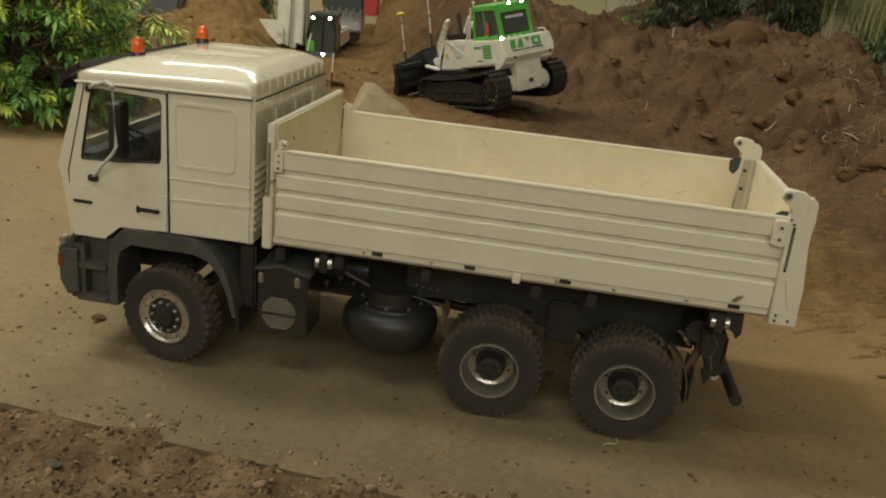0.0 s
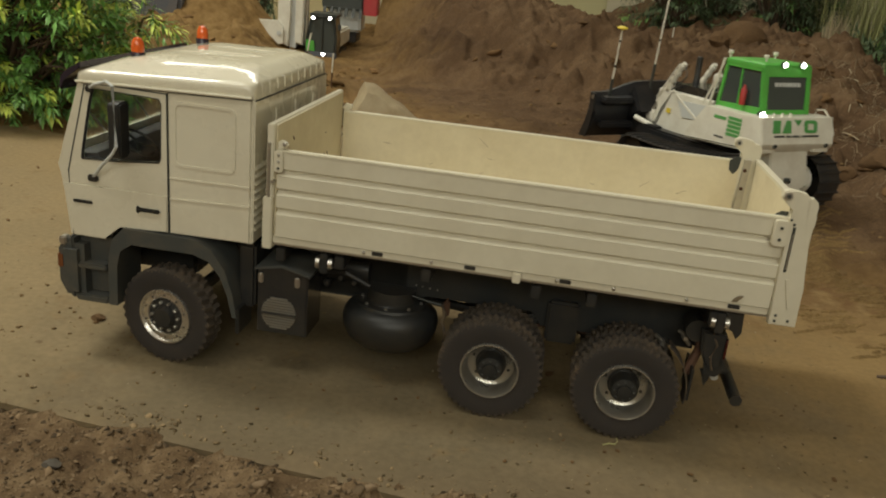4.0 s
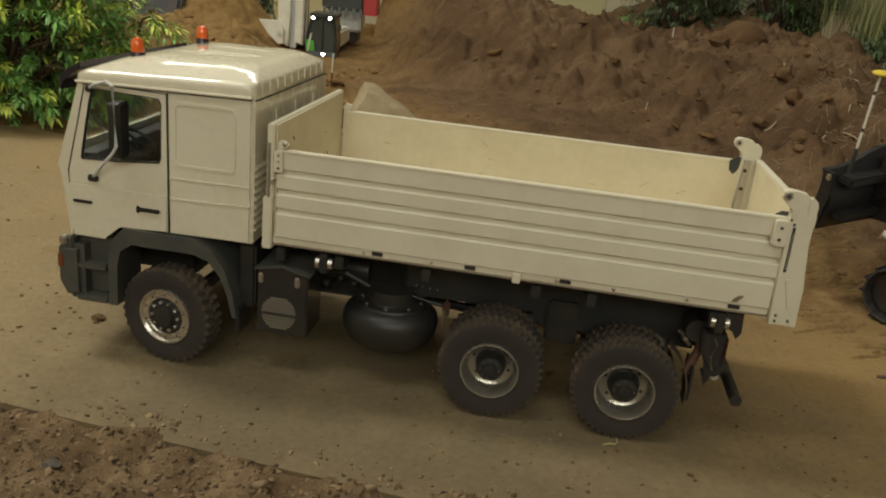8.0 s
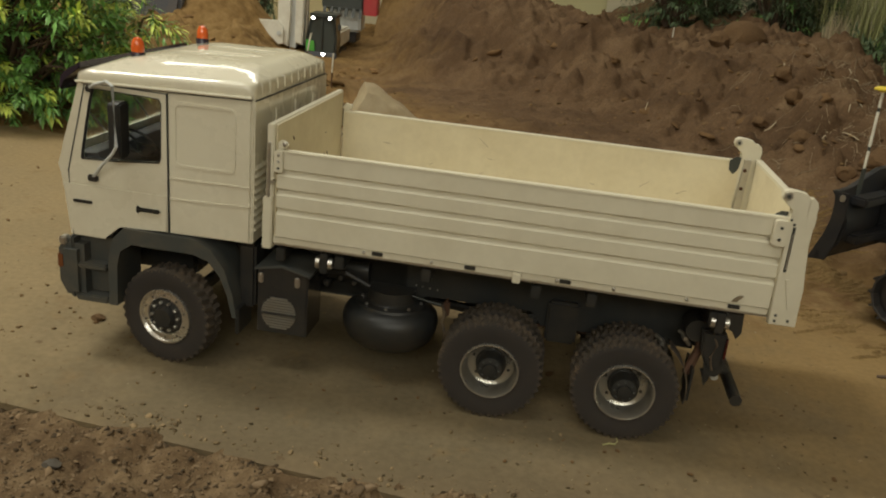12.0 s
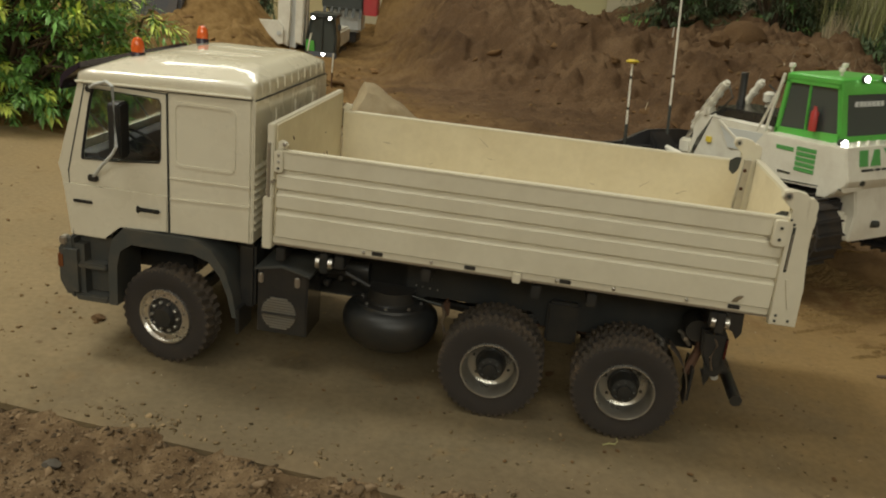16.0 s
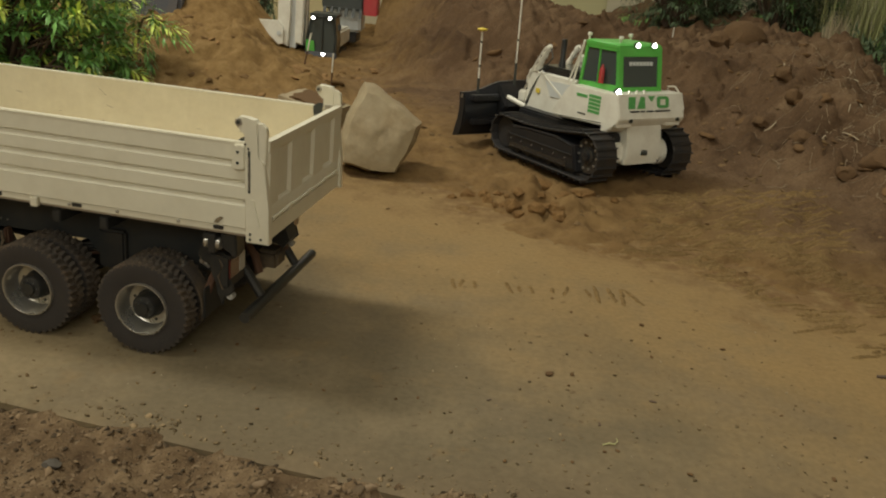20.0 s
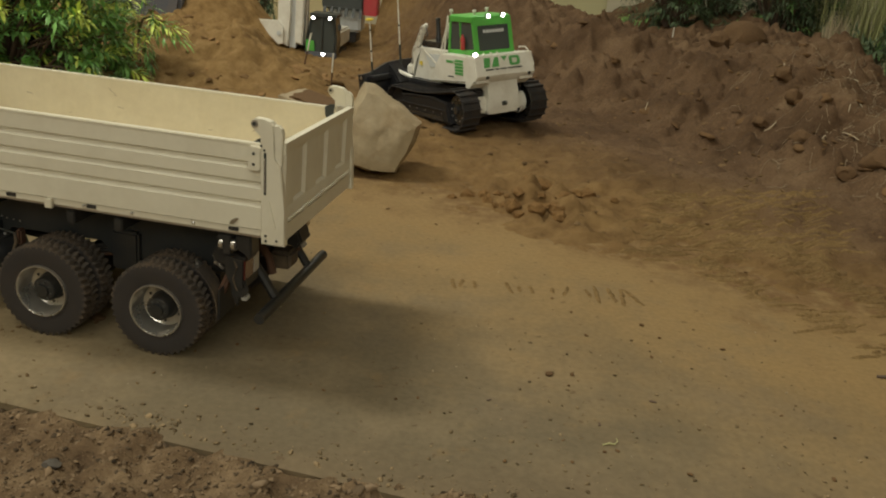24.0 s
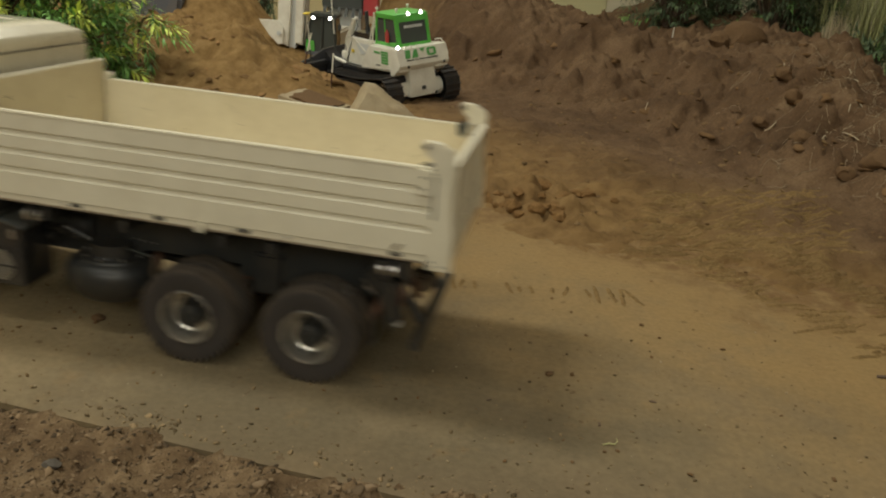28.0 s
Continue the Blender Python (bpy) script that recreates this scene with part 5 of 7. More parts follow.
def track_path(n):
    """Evenly spaced places and turns along the belt of a crawler, in x and z."""
    rear, front = (-0.0980, 0.0385, 0.0345), (0.1080, 0.0320, 0.0280)
    pts = []
    for k in range(40):
        a = math.radians(93 + 178 * k / 39)
        pts.append((rear[0] + rear[2] * math.cos(a), rear[1] + rear[2] * math.sin(a)))
    for k in range(40):
        a = math.radians(-90 + 178 * k / 39)
        pts.append((front[0] + front[2] * math.cos(a), front[1] + front[2] * math.sin(a)))
    for k in range(1, 20):
        u = k / 20
        x0, z0, x1, z1 = 0.108, 0.060, -0.098, 0.073
        pts.append((x0 + (x1 - x0) * u, z0 + (z1 - z0) * u - 0.006 * math.sin(math.pi * u)))
    seg = [math.dist(pts[i], pts[(i + 1) % len(pts)]) for i in range(len(pts))]
    total, out = sum(seg), []
    for j in range(n):
        s, i = total * j / n, 0
        while s > seg[i]:
            s, i = s - seg[i], i + 1
        p, q = pts[i], pts[(i + 1) % len(pts)]
        k = s / seg[i]
        out.append((p[0] + (q[0] - p[0]) * k, p[1] + (q[1] - p[1]) * k, math.degrees(math.atan2(q[1] - p[1], q[0] - p[0]))))
    return out


def crawler(s):
    yc, hw = s * 0.0765, 0.0192
    frame = part("track_frame", prism(BM(), [(-0.085, 0.012), (0.090, 0.012), (0.100, 0.030), (0.080, 0.050), (-0.030, 0.056), (-0.075, 0.050)], "y", yc - 0.013, yc + 0.0165 * 1.0, 0.003), M_BLADE, dozer, "black track frame")
    part("cover", prism(BM(), [(-0.065, 0.014), (0.085, 0.014), (0.085, 0.024), (-0.065, 0.024)], "y", s * 0.0910, s * 0.0940, 0.001), M_TANK, frame)
    for k in range(4):
        part("guard_lip", box(BM(), -0.058 + k * 0.036, -0.030 + k * 0.036, s * 0.0938, s * 0.0952, 0.0155, 0.0172, 0.0004), M_TRACK, frame)
    part("upper_edge", tube(BM(), [(-0.070, s * 0.0935, 0.0495), (-0.028, s * 0.0935, 0.0550), (0.030, s * 0.0935, 0.0530), (0.080, s * 0.0935, 0.0492)], 0.0010, 6), M_TRACK, frame)
    for k in range(6):
        part("frame_bolt", lathe(BM(), [(0.0010, -0.0008), (0.0010, 0.0008)], 6, "y", (-0.060 + k * 0.028, s * 0.0940, 0.0285)), M_STEEL, frame)
    part("roller_rail", box(BM(), -0.075, 0.090, s * 0.0915, s * 0.0948, 0.0335, 0.0362, 0.0006), M_TRACK, frame)
    part("idler", lathe(BM(), [(0.024, -0.008), (0.0255, -0.004), (0.0255, 0.004), (0.024, 0.008)], 24, "y", (0.108, yc, 0.032)), M_TRACK, dozer)
    bm = lathe(BM(), [(0.026, -0.006), (0.029, -0.003), (0.029, 0.003), (0.026, 0.006)], 24)
    for k in range(12):
        a = 2 * math.pi * k / 12
        cyl(bm, (0.028 * math.cos(a), 0, 0.028 * math.sin(a)), (0.0325 * math.cos(a), 0, 0.0325 * math.sin(a)), 0.003, 0.0012, 6)
    lathe(bm, [(0.014, s * 0.002), (0.013, s * 0.0075), (0.0075, s * 0.0085), (0.0065, s * 0.0115), (0.001, s * 0.0118)], 20)
    spr = part("sprocket", bm, M_TANK, dozer, "black drive sprocket")
    spr.matrix_basis = pose(-0.098, yc, 0.0385)
    bolt = None
    for k in range(10):
        a = 2 * math.pi * k / 10
        at = pose(0.0200 * math.cos(a), s * 0.0060, 0.0200 * math.sin(a))
        if bolt is None:
            bolt = part("sprocket_bolt", lathe(BM(), [(0.0019, -0.0015), (0.0019, 0.0015), (0.0008, 0.0019)] if s > 0 else [(0.0008, -0.0019), (0.0019, -0.0015), (0.0019, 0.0015)], 6), M_STEEL, spr)
            bolt.matrix_basis = at
        else:
            again(bolt, at, spr)
    part("final_drive", lathe(BM(), [(0.021, -0.004), (0.021, 0.004), (0.016, 0.008), (0.001, 0.0085)], 24, "y", (-0.098, s * 0.054, 0.040)) if s > 0 else
         lathe(BM(), [(0.001, -0.0085), (0.016, -0.008), (0.021, -0.004), (0.021, 0.004)], 24, "y", (-0.098, s * 0.054, 0.040)), M_DOZ, dozer)
    for k in range(6):
        part("track_roller", lathe(BM(), [(0.007, -0.010), (0.0085, -0.004), (0.0085, 0.004), (0.007, 0.010)], 12, "y", (-0.070 + k * 0.028, yc, 0.0125)), M_TRACK, dozer)
    n = 46
    belt = None
    for x, z, a in track_path(n):
        if belt is None:
            bm = box(BM(), -0.0068, 0.0068, -hw, hw, -0.0016, 0.0008, 0.0005, 1)
            box(bm, -0.0058, -0.0036, -hw, hw, -0.0048, -0.0014)
            belt = part("track_shoe", bm, M_TRACK, dozer, "dusty black track shoe")
            o = belt
        else:
            o = again(belt, Matrix(), dozer)
        o.matrix_basis = Matrix.Translation((x, yc, z)) @ Matrix.Rotation(math.radians(-a), 4, "Y")
    path = track_path(60)
    bm = BM()
    rows = [[(x - nx * 0.005, yc + w, z - nz * 0.005) for w in (-0.006, 0.006)] + [(x, yc + w, z) for w in (0.006, -0.006)]
            for x, z, nx, nz in [(x, z, math.sin(math.radians(a)), -math.cos(math.radians(a))) for x, z, a in path]]
    rows.append(rows[0])
    part("track_chain", loft(bm, rows, False), M_TRACK, dozer)


def dozer_body():
    part("belly", box(BM(), -0.110, 0.120, -0.055, 0.055, 0.022, 0.072, 0.003), M_BLADE, dozer)
    # bonnet narrows a little towards the nose
    bm = loft(BM(), [[(x, y, z) for y, z in ((-w, z0), (w, z0), (w, 0.1310), (w - 0.003, 0.1335), (-w + 0.003, 0.1335), (-w, 0.1310))]
                     for x, w, z0 in ((0.128, 0.0345, 0.066), (0.100, 0.0350, 0.068), (0.0, 0.0375, 0.078))])
    hood = part("bonnet", bm, M_DOZ, dozer, "white bonnet")
    part("nose", prism(BM(), [(0.1275, 0.064), (0.1360, 0.062), (0.1200, 0.100), (0.0960, 0.1330), (0.0930, 0.1330), (0.1275, 0.100)], "y", -0.0352, 0.0352, 0.0008), M_DOZ, hood)
    for s in (1, -1):
        w = s * 0.0368
        part("side_grille", prism(BM(), [(0.010, 0.100), (0.062, 0.098), (0.078, 0.122), (0.010, 0.124)], "y", w, w + s * 0.0009), M_PALE, hood, "pale grey grille panel")
        part("brace", prism(BM(), [(0.086, 0.1285), (0.082, 0.1300), (0.016, 0.0960), (0.020, 0.0940)], "y", w, w + s * 0.0018), M_DOZ, hood)
        part("plate", box(BM(), 0.092, 0.101, w - s * 0.001, w + s * 0.0006, 0.0985, 0.1055), M_YELLOW, hood, "small yellow plate")
    part("bonnet_top", box(BM(), -0.004, 0.0950, -0.034, 0.034, 0.1335, 0.1455, 0.002), M_TANK, hood, "glossy black bonnet top")
    part("exhaust", lathe(BM(), [(0.0058, 0.143), (0.0058, 0.150), (0.0046, 0.152), (0.0046, 0.186), (0.0038, 0.187)], 14, "z", (0.086, 0.0, 0)), M_BLACK, hood, "black exhaust stack")
    part("pre_cleaner", lathe(BM(), [(0.004, 0.145), (0.004, 0.152), (0.0075, 0.154), (0.0075, 0.163), (0.004, 0.166)], 16, "z", (0.056, -0.016, 0)), M_DOZ, hood)
    part("cap", lathe(BM(), [(0.004, 0.144), (0.004, 0.151), (0.001, 0.152)], 12, "z", (0.030, 0.014, 0)), M_BLACK, hood)
    # fenders and tank behind
    for s in (1, -1):
        prof = [(0.020, 0.0770), (0.020, 0.0860), (-0.0100, 0.1240), (-0.0180, 0.1310), (-0.1000, 0.1310), (-0.1294, 0.0900), (-0.1294, 0.0862), (-0.0950, 0.0840)]
        f = part("fender", prism(BM(), prof, "y", s * 0.034, s * 0.0640, 0.0012), M_DOZ, dozer, "white side fender with green lettering stripes")
        yo = s * 0.0640
        for k in range(5):
            part("stripe", box(BM(), -0.0900, -0.0640, yo, yo + s * 0.0005, 0.0975 + k * 0.0056, 0.1018 + k * 0.0056), M_DECAL, f, "green stripe")
        part("lettering", box(BM(), -0.0600, -0.0360, yo, yo + s * 0.0005, 0.1170, 0.1215), M_DECAL, f, "blurred green lettering")
        part("lettering", box(BM(), -0.0600, -0.0420, yo, yo + s * 0.0005, 0.0915, 0.0938), M_INK, f, "blurred dark lettering")
        part("edge_line", prism(BM(), [(0.018, 0.0785), (-0.128, 0.0885), (-0.128, 0.0895), (0.018, 0.0795)], "y", yo, yo + s * 0.0006), M_INK, f)
        part("tie_rod", tube(BM(), [(0.012, s * 0.045, 0.128), (-0.014, s * 0.043, 0.190)], 0.0014, 6), M_DOZ, f)
    tank = part("fuel_tank", prism(BM(), [(-0.098, 0.0760), (-0.1100, 0.0760), (-0.1325, 0.0935), (-0.1345, 0.0990), (-0.1250, 0.1330), (-0.098, 0.1330)], "y", -0.0655, 0.0655, 0.0014), M_DOZ, dozer, "white rear tank with green lettering")
    # company mark as plain green shapes on the sloping rear face
    def on_tank(y, k):
        return (-0.1345 + 0.0095 * k - 0.0004, y, 0.0990 + 0.0340 * k)
    def mark(pts, mat, name="mark"):
        bm = BM()
        a = [bm.verts.new(on_tank(y, k)) for y, k in pts]
        b = [bm.verts.new(Vector(on_tank(y, k)) + Vector((-0.0006, 0, -0.0001))) for y, k in pts]
        bm.faces.new(a)
        bm.faces.new(b[::-1])
        for i in range(len(pts)):
            j = (i + 1) % len(pts)
            bm.faces.new((a[i], b[i], b[j], a[j]))
        part(name, bm, mat, tank)
    mark([(0.047, 0.42), (0.034, 0.42), (0.032, 0.90), (0.045, 0.90)], M_DECAL)
    mark([(0.030, 0.42), (0.014, 0.42), (0.014, 0.90), (0.022, 0.90)], M_DECAL)
    mark([(0.008, 0.92), (-0.006, 0.92), (0.001, 0.68)], M_DECAL)
    mark([(-0.010, 0.50), (-0.013, 0.42), (-0.030, 0.42), (-0.034, 0.50), (-0.034, 0.54), (-0.010, 0.54)], M_DECAL)
    mark([(-0.010, 0.78), (-0.034, 0.78), (-0.034, 0.82), (-0.030, 0.90), (-0.013, 0.90), (-0.010, 0.82)], M_DECAL)
    mark([(-0.010, 0.54), (-0.0165, 0.54), (-0.0165, 0.78), (-0.010, 0.78)], M_DECAL)
    mark([(-0.0275, 0.54), (-0.034, 0.54), (-0.034, 0.78), (-0.0275, 0.78)], M_DECAL)
    for y0, y1 in ((0.044, 0.026), (0.023, 0.015), (0.012, -0.002), (-0.005, -0.036)):
        mark([(y0, 0.27), (y1, 0.27), (y1, 0.335), (y0, 0.335)], M_INK, "lettering")
    for y in (0.042, -0.052):
        part("tank_cap", lathe(BM(), [(0.0030, -0.1356), (0.0030, -0.1325)], 12, "x", (0, y, 0.0962)), M_INK, tank)
    for y in (0.010, 0.040, 0.025):
        part("lug", box(BM(), -0.122, -0.118, y - 0.001, y + 0.001, 0.132, 0.138, 0.0004), M_DOZ, tank)
    part("rear_rail", tube(BM(), [(-0.110, -0.047, 0.133), (-0.110, -0.047, 0.141), (-0.112, -0.060, 0.141), (-0.124, -0.064, 0.128), (-0.131, -0.065, 0.110)], 0.0014, 8), M_DOZ, tank, "white grab rail")
    part("rear_block", prism(BM(), [(-0.100, 0.028), (-0.124, 0.028), (-0.128, 0.060), (-0.122, 0.0862), (-0.100, 0.0862)], "y", -0.034, 0.034, 0.0016), M_DOZ, dozer, "white rear block")
    part("axle_housing", box(BM(), -0.118, -0.080, -0.056, 0.056, 0.030, 0.060, 0.004), M_DOZ, dozer)
    part("pin", cyl(BM(), (-0.129, -0.004, 0.046), (-0.126, 0.004, 0.046), 0.004, seg=10), M_INK, dozer)


def dozer_cab():
    x0, x1, x2, w, zb, zr = -0.0140, -0.0896, -0.1010, 0.0426, 0.1310, 0.1960
    corner = {"fl": ((x0 + 0.004, zb), (x0 - 0.0040, zr)), "bl": ((x2, zb), (x1, zr)), "mid": ((-0.053, zb), (-0.051, zr))}
    for s in (1, -1):
        for name in ("fl", "bl", "mid"):
            (xa, za), (xb, zb_) = corner[name]
            t = 0.0055 if name != "mid" else 0.0045
            d = -1 if name == "fl" else (1 if name == "bl" else 0.5)
            part("pillar", prism(BM(), [(xa, za), (xa + d * t, za), (xb + d * t, zb_), (xb, zb_)], "y", s * w, s * (w - 0.0045), 0.0006), M_GREEN, dozer, "green cab pillar")
        part("sill", prism(BM(), [(x0 + 0.004, zb - 0.001), (x2, zb - 0.001), (x2 + 0.001, zb + 0.010), (x0 + 0.0035, zb + 0.006)], "y", s * w, s * (w - 0.0045), 0.0005), M_GREEN, dozer)
        part("header", prism(BM(), [(x0 - 0.003, zr - 0.008), (x1 - 0.0015, zr - 0.008), (x1, zr), (x0 - 0.004, zr)], "y", s * w, s * (w - 0.0045), 0.0005), M_GREEN, dozer)
        part("side_pane", prism(BM(), [(x0 + 0.001, zb + 0.004), (x2 + 0.003, zb + 0.004), (x1 + 0.002, zr - 0.004), (x0 - 0.004, zr - 0.004)], "y", s * (w - 0.0032), s * (w - 0.0022)), M_DARKGLASS, dozer, "dark side window")
    part("front_strut", tube(BM(), [(0.003, 0.0425, 0.128), (-0.014, 0.0430, 0.197)], 0.0018, 8), M_DOZ, dozer)
    rear = part("rear_frame", plate(BM(), [(-w, zb), (w, zb), (w, zr), (-w, zr)], [(-w + 0.008, zb + 0.008), (w - 0.008, zb + 0.008), (w - 0.008, zr - 0.013), (-w + 0.008, zr - 0.013)], "x", -0.0010, 0.0025), M_GREEN, dozer)
    slant = math.atan2(x1 - x2, zr - zb)
    rear.matrix_basis = Matrix.Translation((x2, 0, zb)) @ Matrix.Rotation(slant, 4, "Y") @ Matrix.Translation((0, 0, -zb))
    bm = BM()
    box(bm, 0.0002, 0.0012, -w + 0.006, w - 0.006, 0.004, zr - zb - 0.002)
    pane = part("rear_pane", bm, M_DARKGLASS, dozer, "dark rear window with a pale lettered strip")
    pane.matrix_basis = Matrix.Translation((x2, 0, zb)) @ Matrix.Rotation(slant, 4, "Y")
    for k in range(7):
        y = 0.022 - k * 0.0068
        part("lettering", box(BM(), -0.0004, 0.0003, y - 0.0054, y, 0.0390, 0.0445), M_PALE, pane, "blurred pale lettering")
    part("front_pane", prism(BM(), [(x0 + 0.003, zb), (x0 - 0.004, zr - 0.002), (x0 - 0.005, zr - 0.002), (x0 + 0.002, zb)], "y", -w + 0.004, w - 0.004), M_DARKGLASS, dozer, "dark front window")
    bm = loft(BM(), [[(x, y, z) for x, y in rrect(x1 - 0.001 + i, x0 - 0.002 - i, -w - 0.0006 + i, w + 0.0006 - i, 0.004)] for z, i in ((zr - 0.003, 0), (zr + 0.0015, 0), (zr + 0.0036, 0.003), (zr + 0.0042, 0.008))])
    roof = part("roof", bm, M_GREEN, dozer, "signal green cab roof", 50)
    part("seat", box(BM(), -0.075, -0.050, -0.018, 0.018, 0.131, 0.165, 0.004), M_SEAT, dozer)
    for y in (0.0105, -0.0225):
        lamp = part("work_lamp", lathe(BM(), [(0.0042, x1 - 0.0005), (0.0046, x1 - 0.0040), (0.0040, x1 - 0.0048)], 14, "x", (0, y, 0.1985)), M_INK, roof)
        part("lamp_glass", lathe(BM(), [(0.0032, x1 - 0.0060), (0.0034, x1 - 0.0047)], 14, "x", (0, y, 0.1985)), M_LAMP, lamp, "lit white lamp")
    lamp = part("rear_lamp", lathe(BM(), [(0.0050, -0.1085), (0.0056, -0.1130), (0.0048, -0.1140)], 14, "x", (0, 0.0540, 0.1345)), M_INK, dozer)
    part("lamp_glass", lathe(BM(), [(0.0040, -0.1152), (0.0042, -0.1139)], 14, "x", (0, 0.0540, 0.1345)), M_LAMP, lamp, "lit white lamp")
    for x, y in ((-0.018, 0.038), (-0.074, 0.026), (-0.030, -0.034)):
        part("receiver", lathe(BM(), [(0.0016, 0.199), (0.0016, 0.2040), (0.0036, 0.2046), (0.0036, 0.2082), (0.0028, 0.2090)], 12, "z", (x, y, 0)), M_DOZ, roof, "white satellite receiver")
    ext = part("fire_extinguisher", lathe(BM(), [(0.0038, 0.140), (0.0042, 0.142), (0.0042, 0.160), (0.0018, 0.164), (0.0018, 0.167)], 12, "z", (-0.0650, 0.0465, 0)), M_REDPAINT, dozer, "red fire extinguisher")


def dozer_front():
    # lift cylinders beside the nose
    for s in (1, -1):
        y = s * 0.030
        c = part("lift_cylinder", tube(BM(), [(0.0830, y, 0.1765), (0.0870, y, 0.1715), (0.1330, y, 0.1100)], [0.0034, 0.0042, 0.0040], 12), M_DOZ, dozer, "white lift cylinder")
        for q in (0.04, 0.22, 0.40, 0.58, 0.76, 0.94):
            cx, cz = 0.0850 + 0.047 * q, 0.1740 - 0.063 * q
            part("ring", cyl(BM(), (cx - 0.0016, y, cz + 0.0022), (cx + 0.0016, y, cz - 0.0022), 0.0052, seg=12), M_DOZ, c)
        part("feed_pipe", tube(BM(), [(0.0880, y + s * 0.0062, 0.1740), (0.1040, y + s * 0.0066, 0.1530), (0.1300, y + s * 0.0062, 0.1180)], 0.0012, 6), M_DOZ, c)
        part("rod", cyl(BM(), (0.1330, y, 0.1100), (0.1500, y, 0.0860), 0.0026, seg=10), M_STEEL, c)
        part("collar", box(BM(), 0.103, 0.115, y - 0.0080, y + 0.0080, 0.130, 0.144, 0.003), M_DOZ, c)
        part("hose", tube(BM(), [(0.076, y + s * 0.004, 0.172), (0.062, y + s * 0.010, 0.160), (0.078, y + s * 0.010, 0.144), (0.096, y + s * 0.008, 0.134)], 0.0012, 6), M_INK, c)
        part("yoke", box(BM(), 0.128, 0.150, y - 0.008, y + 0.008, 0.076, 0.096, 0.003), M_DOZ, dozer)
        part("tilt_cylinder", cyl(BM(), (0.118, s * 0.044, 0.072), (0.152, s * 0.056, 0.082), 0.0042, seg=12), M_DOZ, dozer)
    # the blade and its masts
    bm = BM()
    rows = []
    for y in (-0.1235, -0.110, -0.096, -0.080, -0.063, -0.045, -0.02, 0.02, 0.045, 0.063, 0.080, 0.096, 0.110, 0.1235):
        top = 0.0745 + 0.0185 * 0.5 * (1 + math.cos(math.pi * min(1.0, max(0.0, (abs(y) - 0.030) / 0.080))))
        prof = []
        for k in range(9):
            u = k / 8
            z = 0.004 + (top - 0.004) * u
            prof.append((0.192 - 0.018 * math.sin(math.pi * min(1, u * 0.95)) + 0.004 * u, z))
        ring = [(x, y, z) for x, z in prof] + [(x - 0.006, y, z) for x, z in prof[::-1]]
        rows.append(ring)
    loft(bm, rows)
    b = part("blade", bm, M_BLADE, blade_group, "dark worn steel dozer blade", 40)
    part("cutting_edge", prism(BM(), [(0.1900, 0.0000), (0.1960, 0.0005), (0.1945, 0.0100), (0.1895, 0.0100)], "y", -0.1266, 0.1266, 0.0006), M_BLADE, blade_group)
    for y in (0.1250, -0.1250):
        part("end_plate", prism(BM(), [(0.184, 0.001), (0.203, -0.002), (0.1975, 0.012), (0.1905, 0.028), (0.1870, 0.045), (0.1865, 0.060), (0.1885, 0.0755), (0.174, 0.0755), (0.172, 0.050), (0.176, 0.022)], "y", y - 0.0016, y + 0.0016, 0.0005), M_BLADE, blade_group)
        part("clamp", box(BM(), 0.176, 0.182, y - 0.003, y + 0.003, 0.066, 0.073, 0.001), M_STEEL, blade_group)
    for z in (0.022, 0.062):
        part("stiffener", box(BM(), 0.160, 0.178, -0.114, 0.114, z, z + 0.010, 0.002), M_BLADE, blade_group)
    for s in (1, -1):
        part("push_arm", prism(BM(), [(0.178, 0.014), (0.178, 0.038), (0.100, 0.044), (0.100, 0.026)], "y", s * 0.040, s * 0.054, 0.002), M_BLADE, blade_group, "black push arm")
        part("gusset", prism(BM(), [(0.172, 0.030), (0.172, 0.090), (0.140, 0.056)], "y", s * 0.020, s * 0.060, 0.003), M_BLADE, blade_group)

    def mast(x, y, z0, z1, bands, disc):
        root = part("mast", cyl(BM(), (x, y, z0 - 0.03), (x, y, z0 + 0.014), 0.0022, seg=10), M_INK, blade_group, "banded survey mast")
        z = z0 + 0.014
        for nz, mat in bands:
            part("band", cyl(BM(), (x, y, z), (x, y, min(nz, z1)), 0.0014, seg=10), mat, root)
            z = nz
        if disc:
            part("receiver", lathe(BM(), [(0.0025, z1), (0.0085, z1 + 0.0022), (0.0085, z1 + 0.0038), (0.005, z1 + 0.0055)], 18, "z", (x, y, 0)), M_YELLOW, root, "yellow receiver disc")
    mast(0.180, 0.0954, 0.0846, 0.1765, ((0.117, M_DOZ), (0.121, M_INK), (0.157, M_DOZ), (0.161, M_INK), (0.1765, M_DOZ)), True)
    mast(0.170, 0.0267, 0.1119, 0.355, ((0.162, M_DOZ), (0.166, M_INK), (0.265, M_DOZ), (0.269, M_INK), (0.355, M_DOZ)), False)


crawler(1)
crawler(-1)
dozer_body()
dozer_cab()
dozer_front()


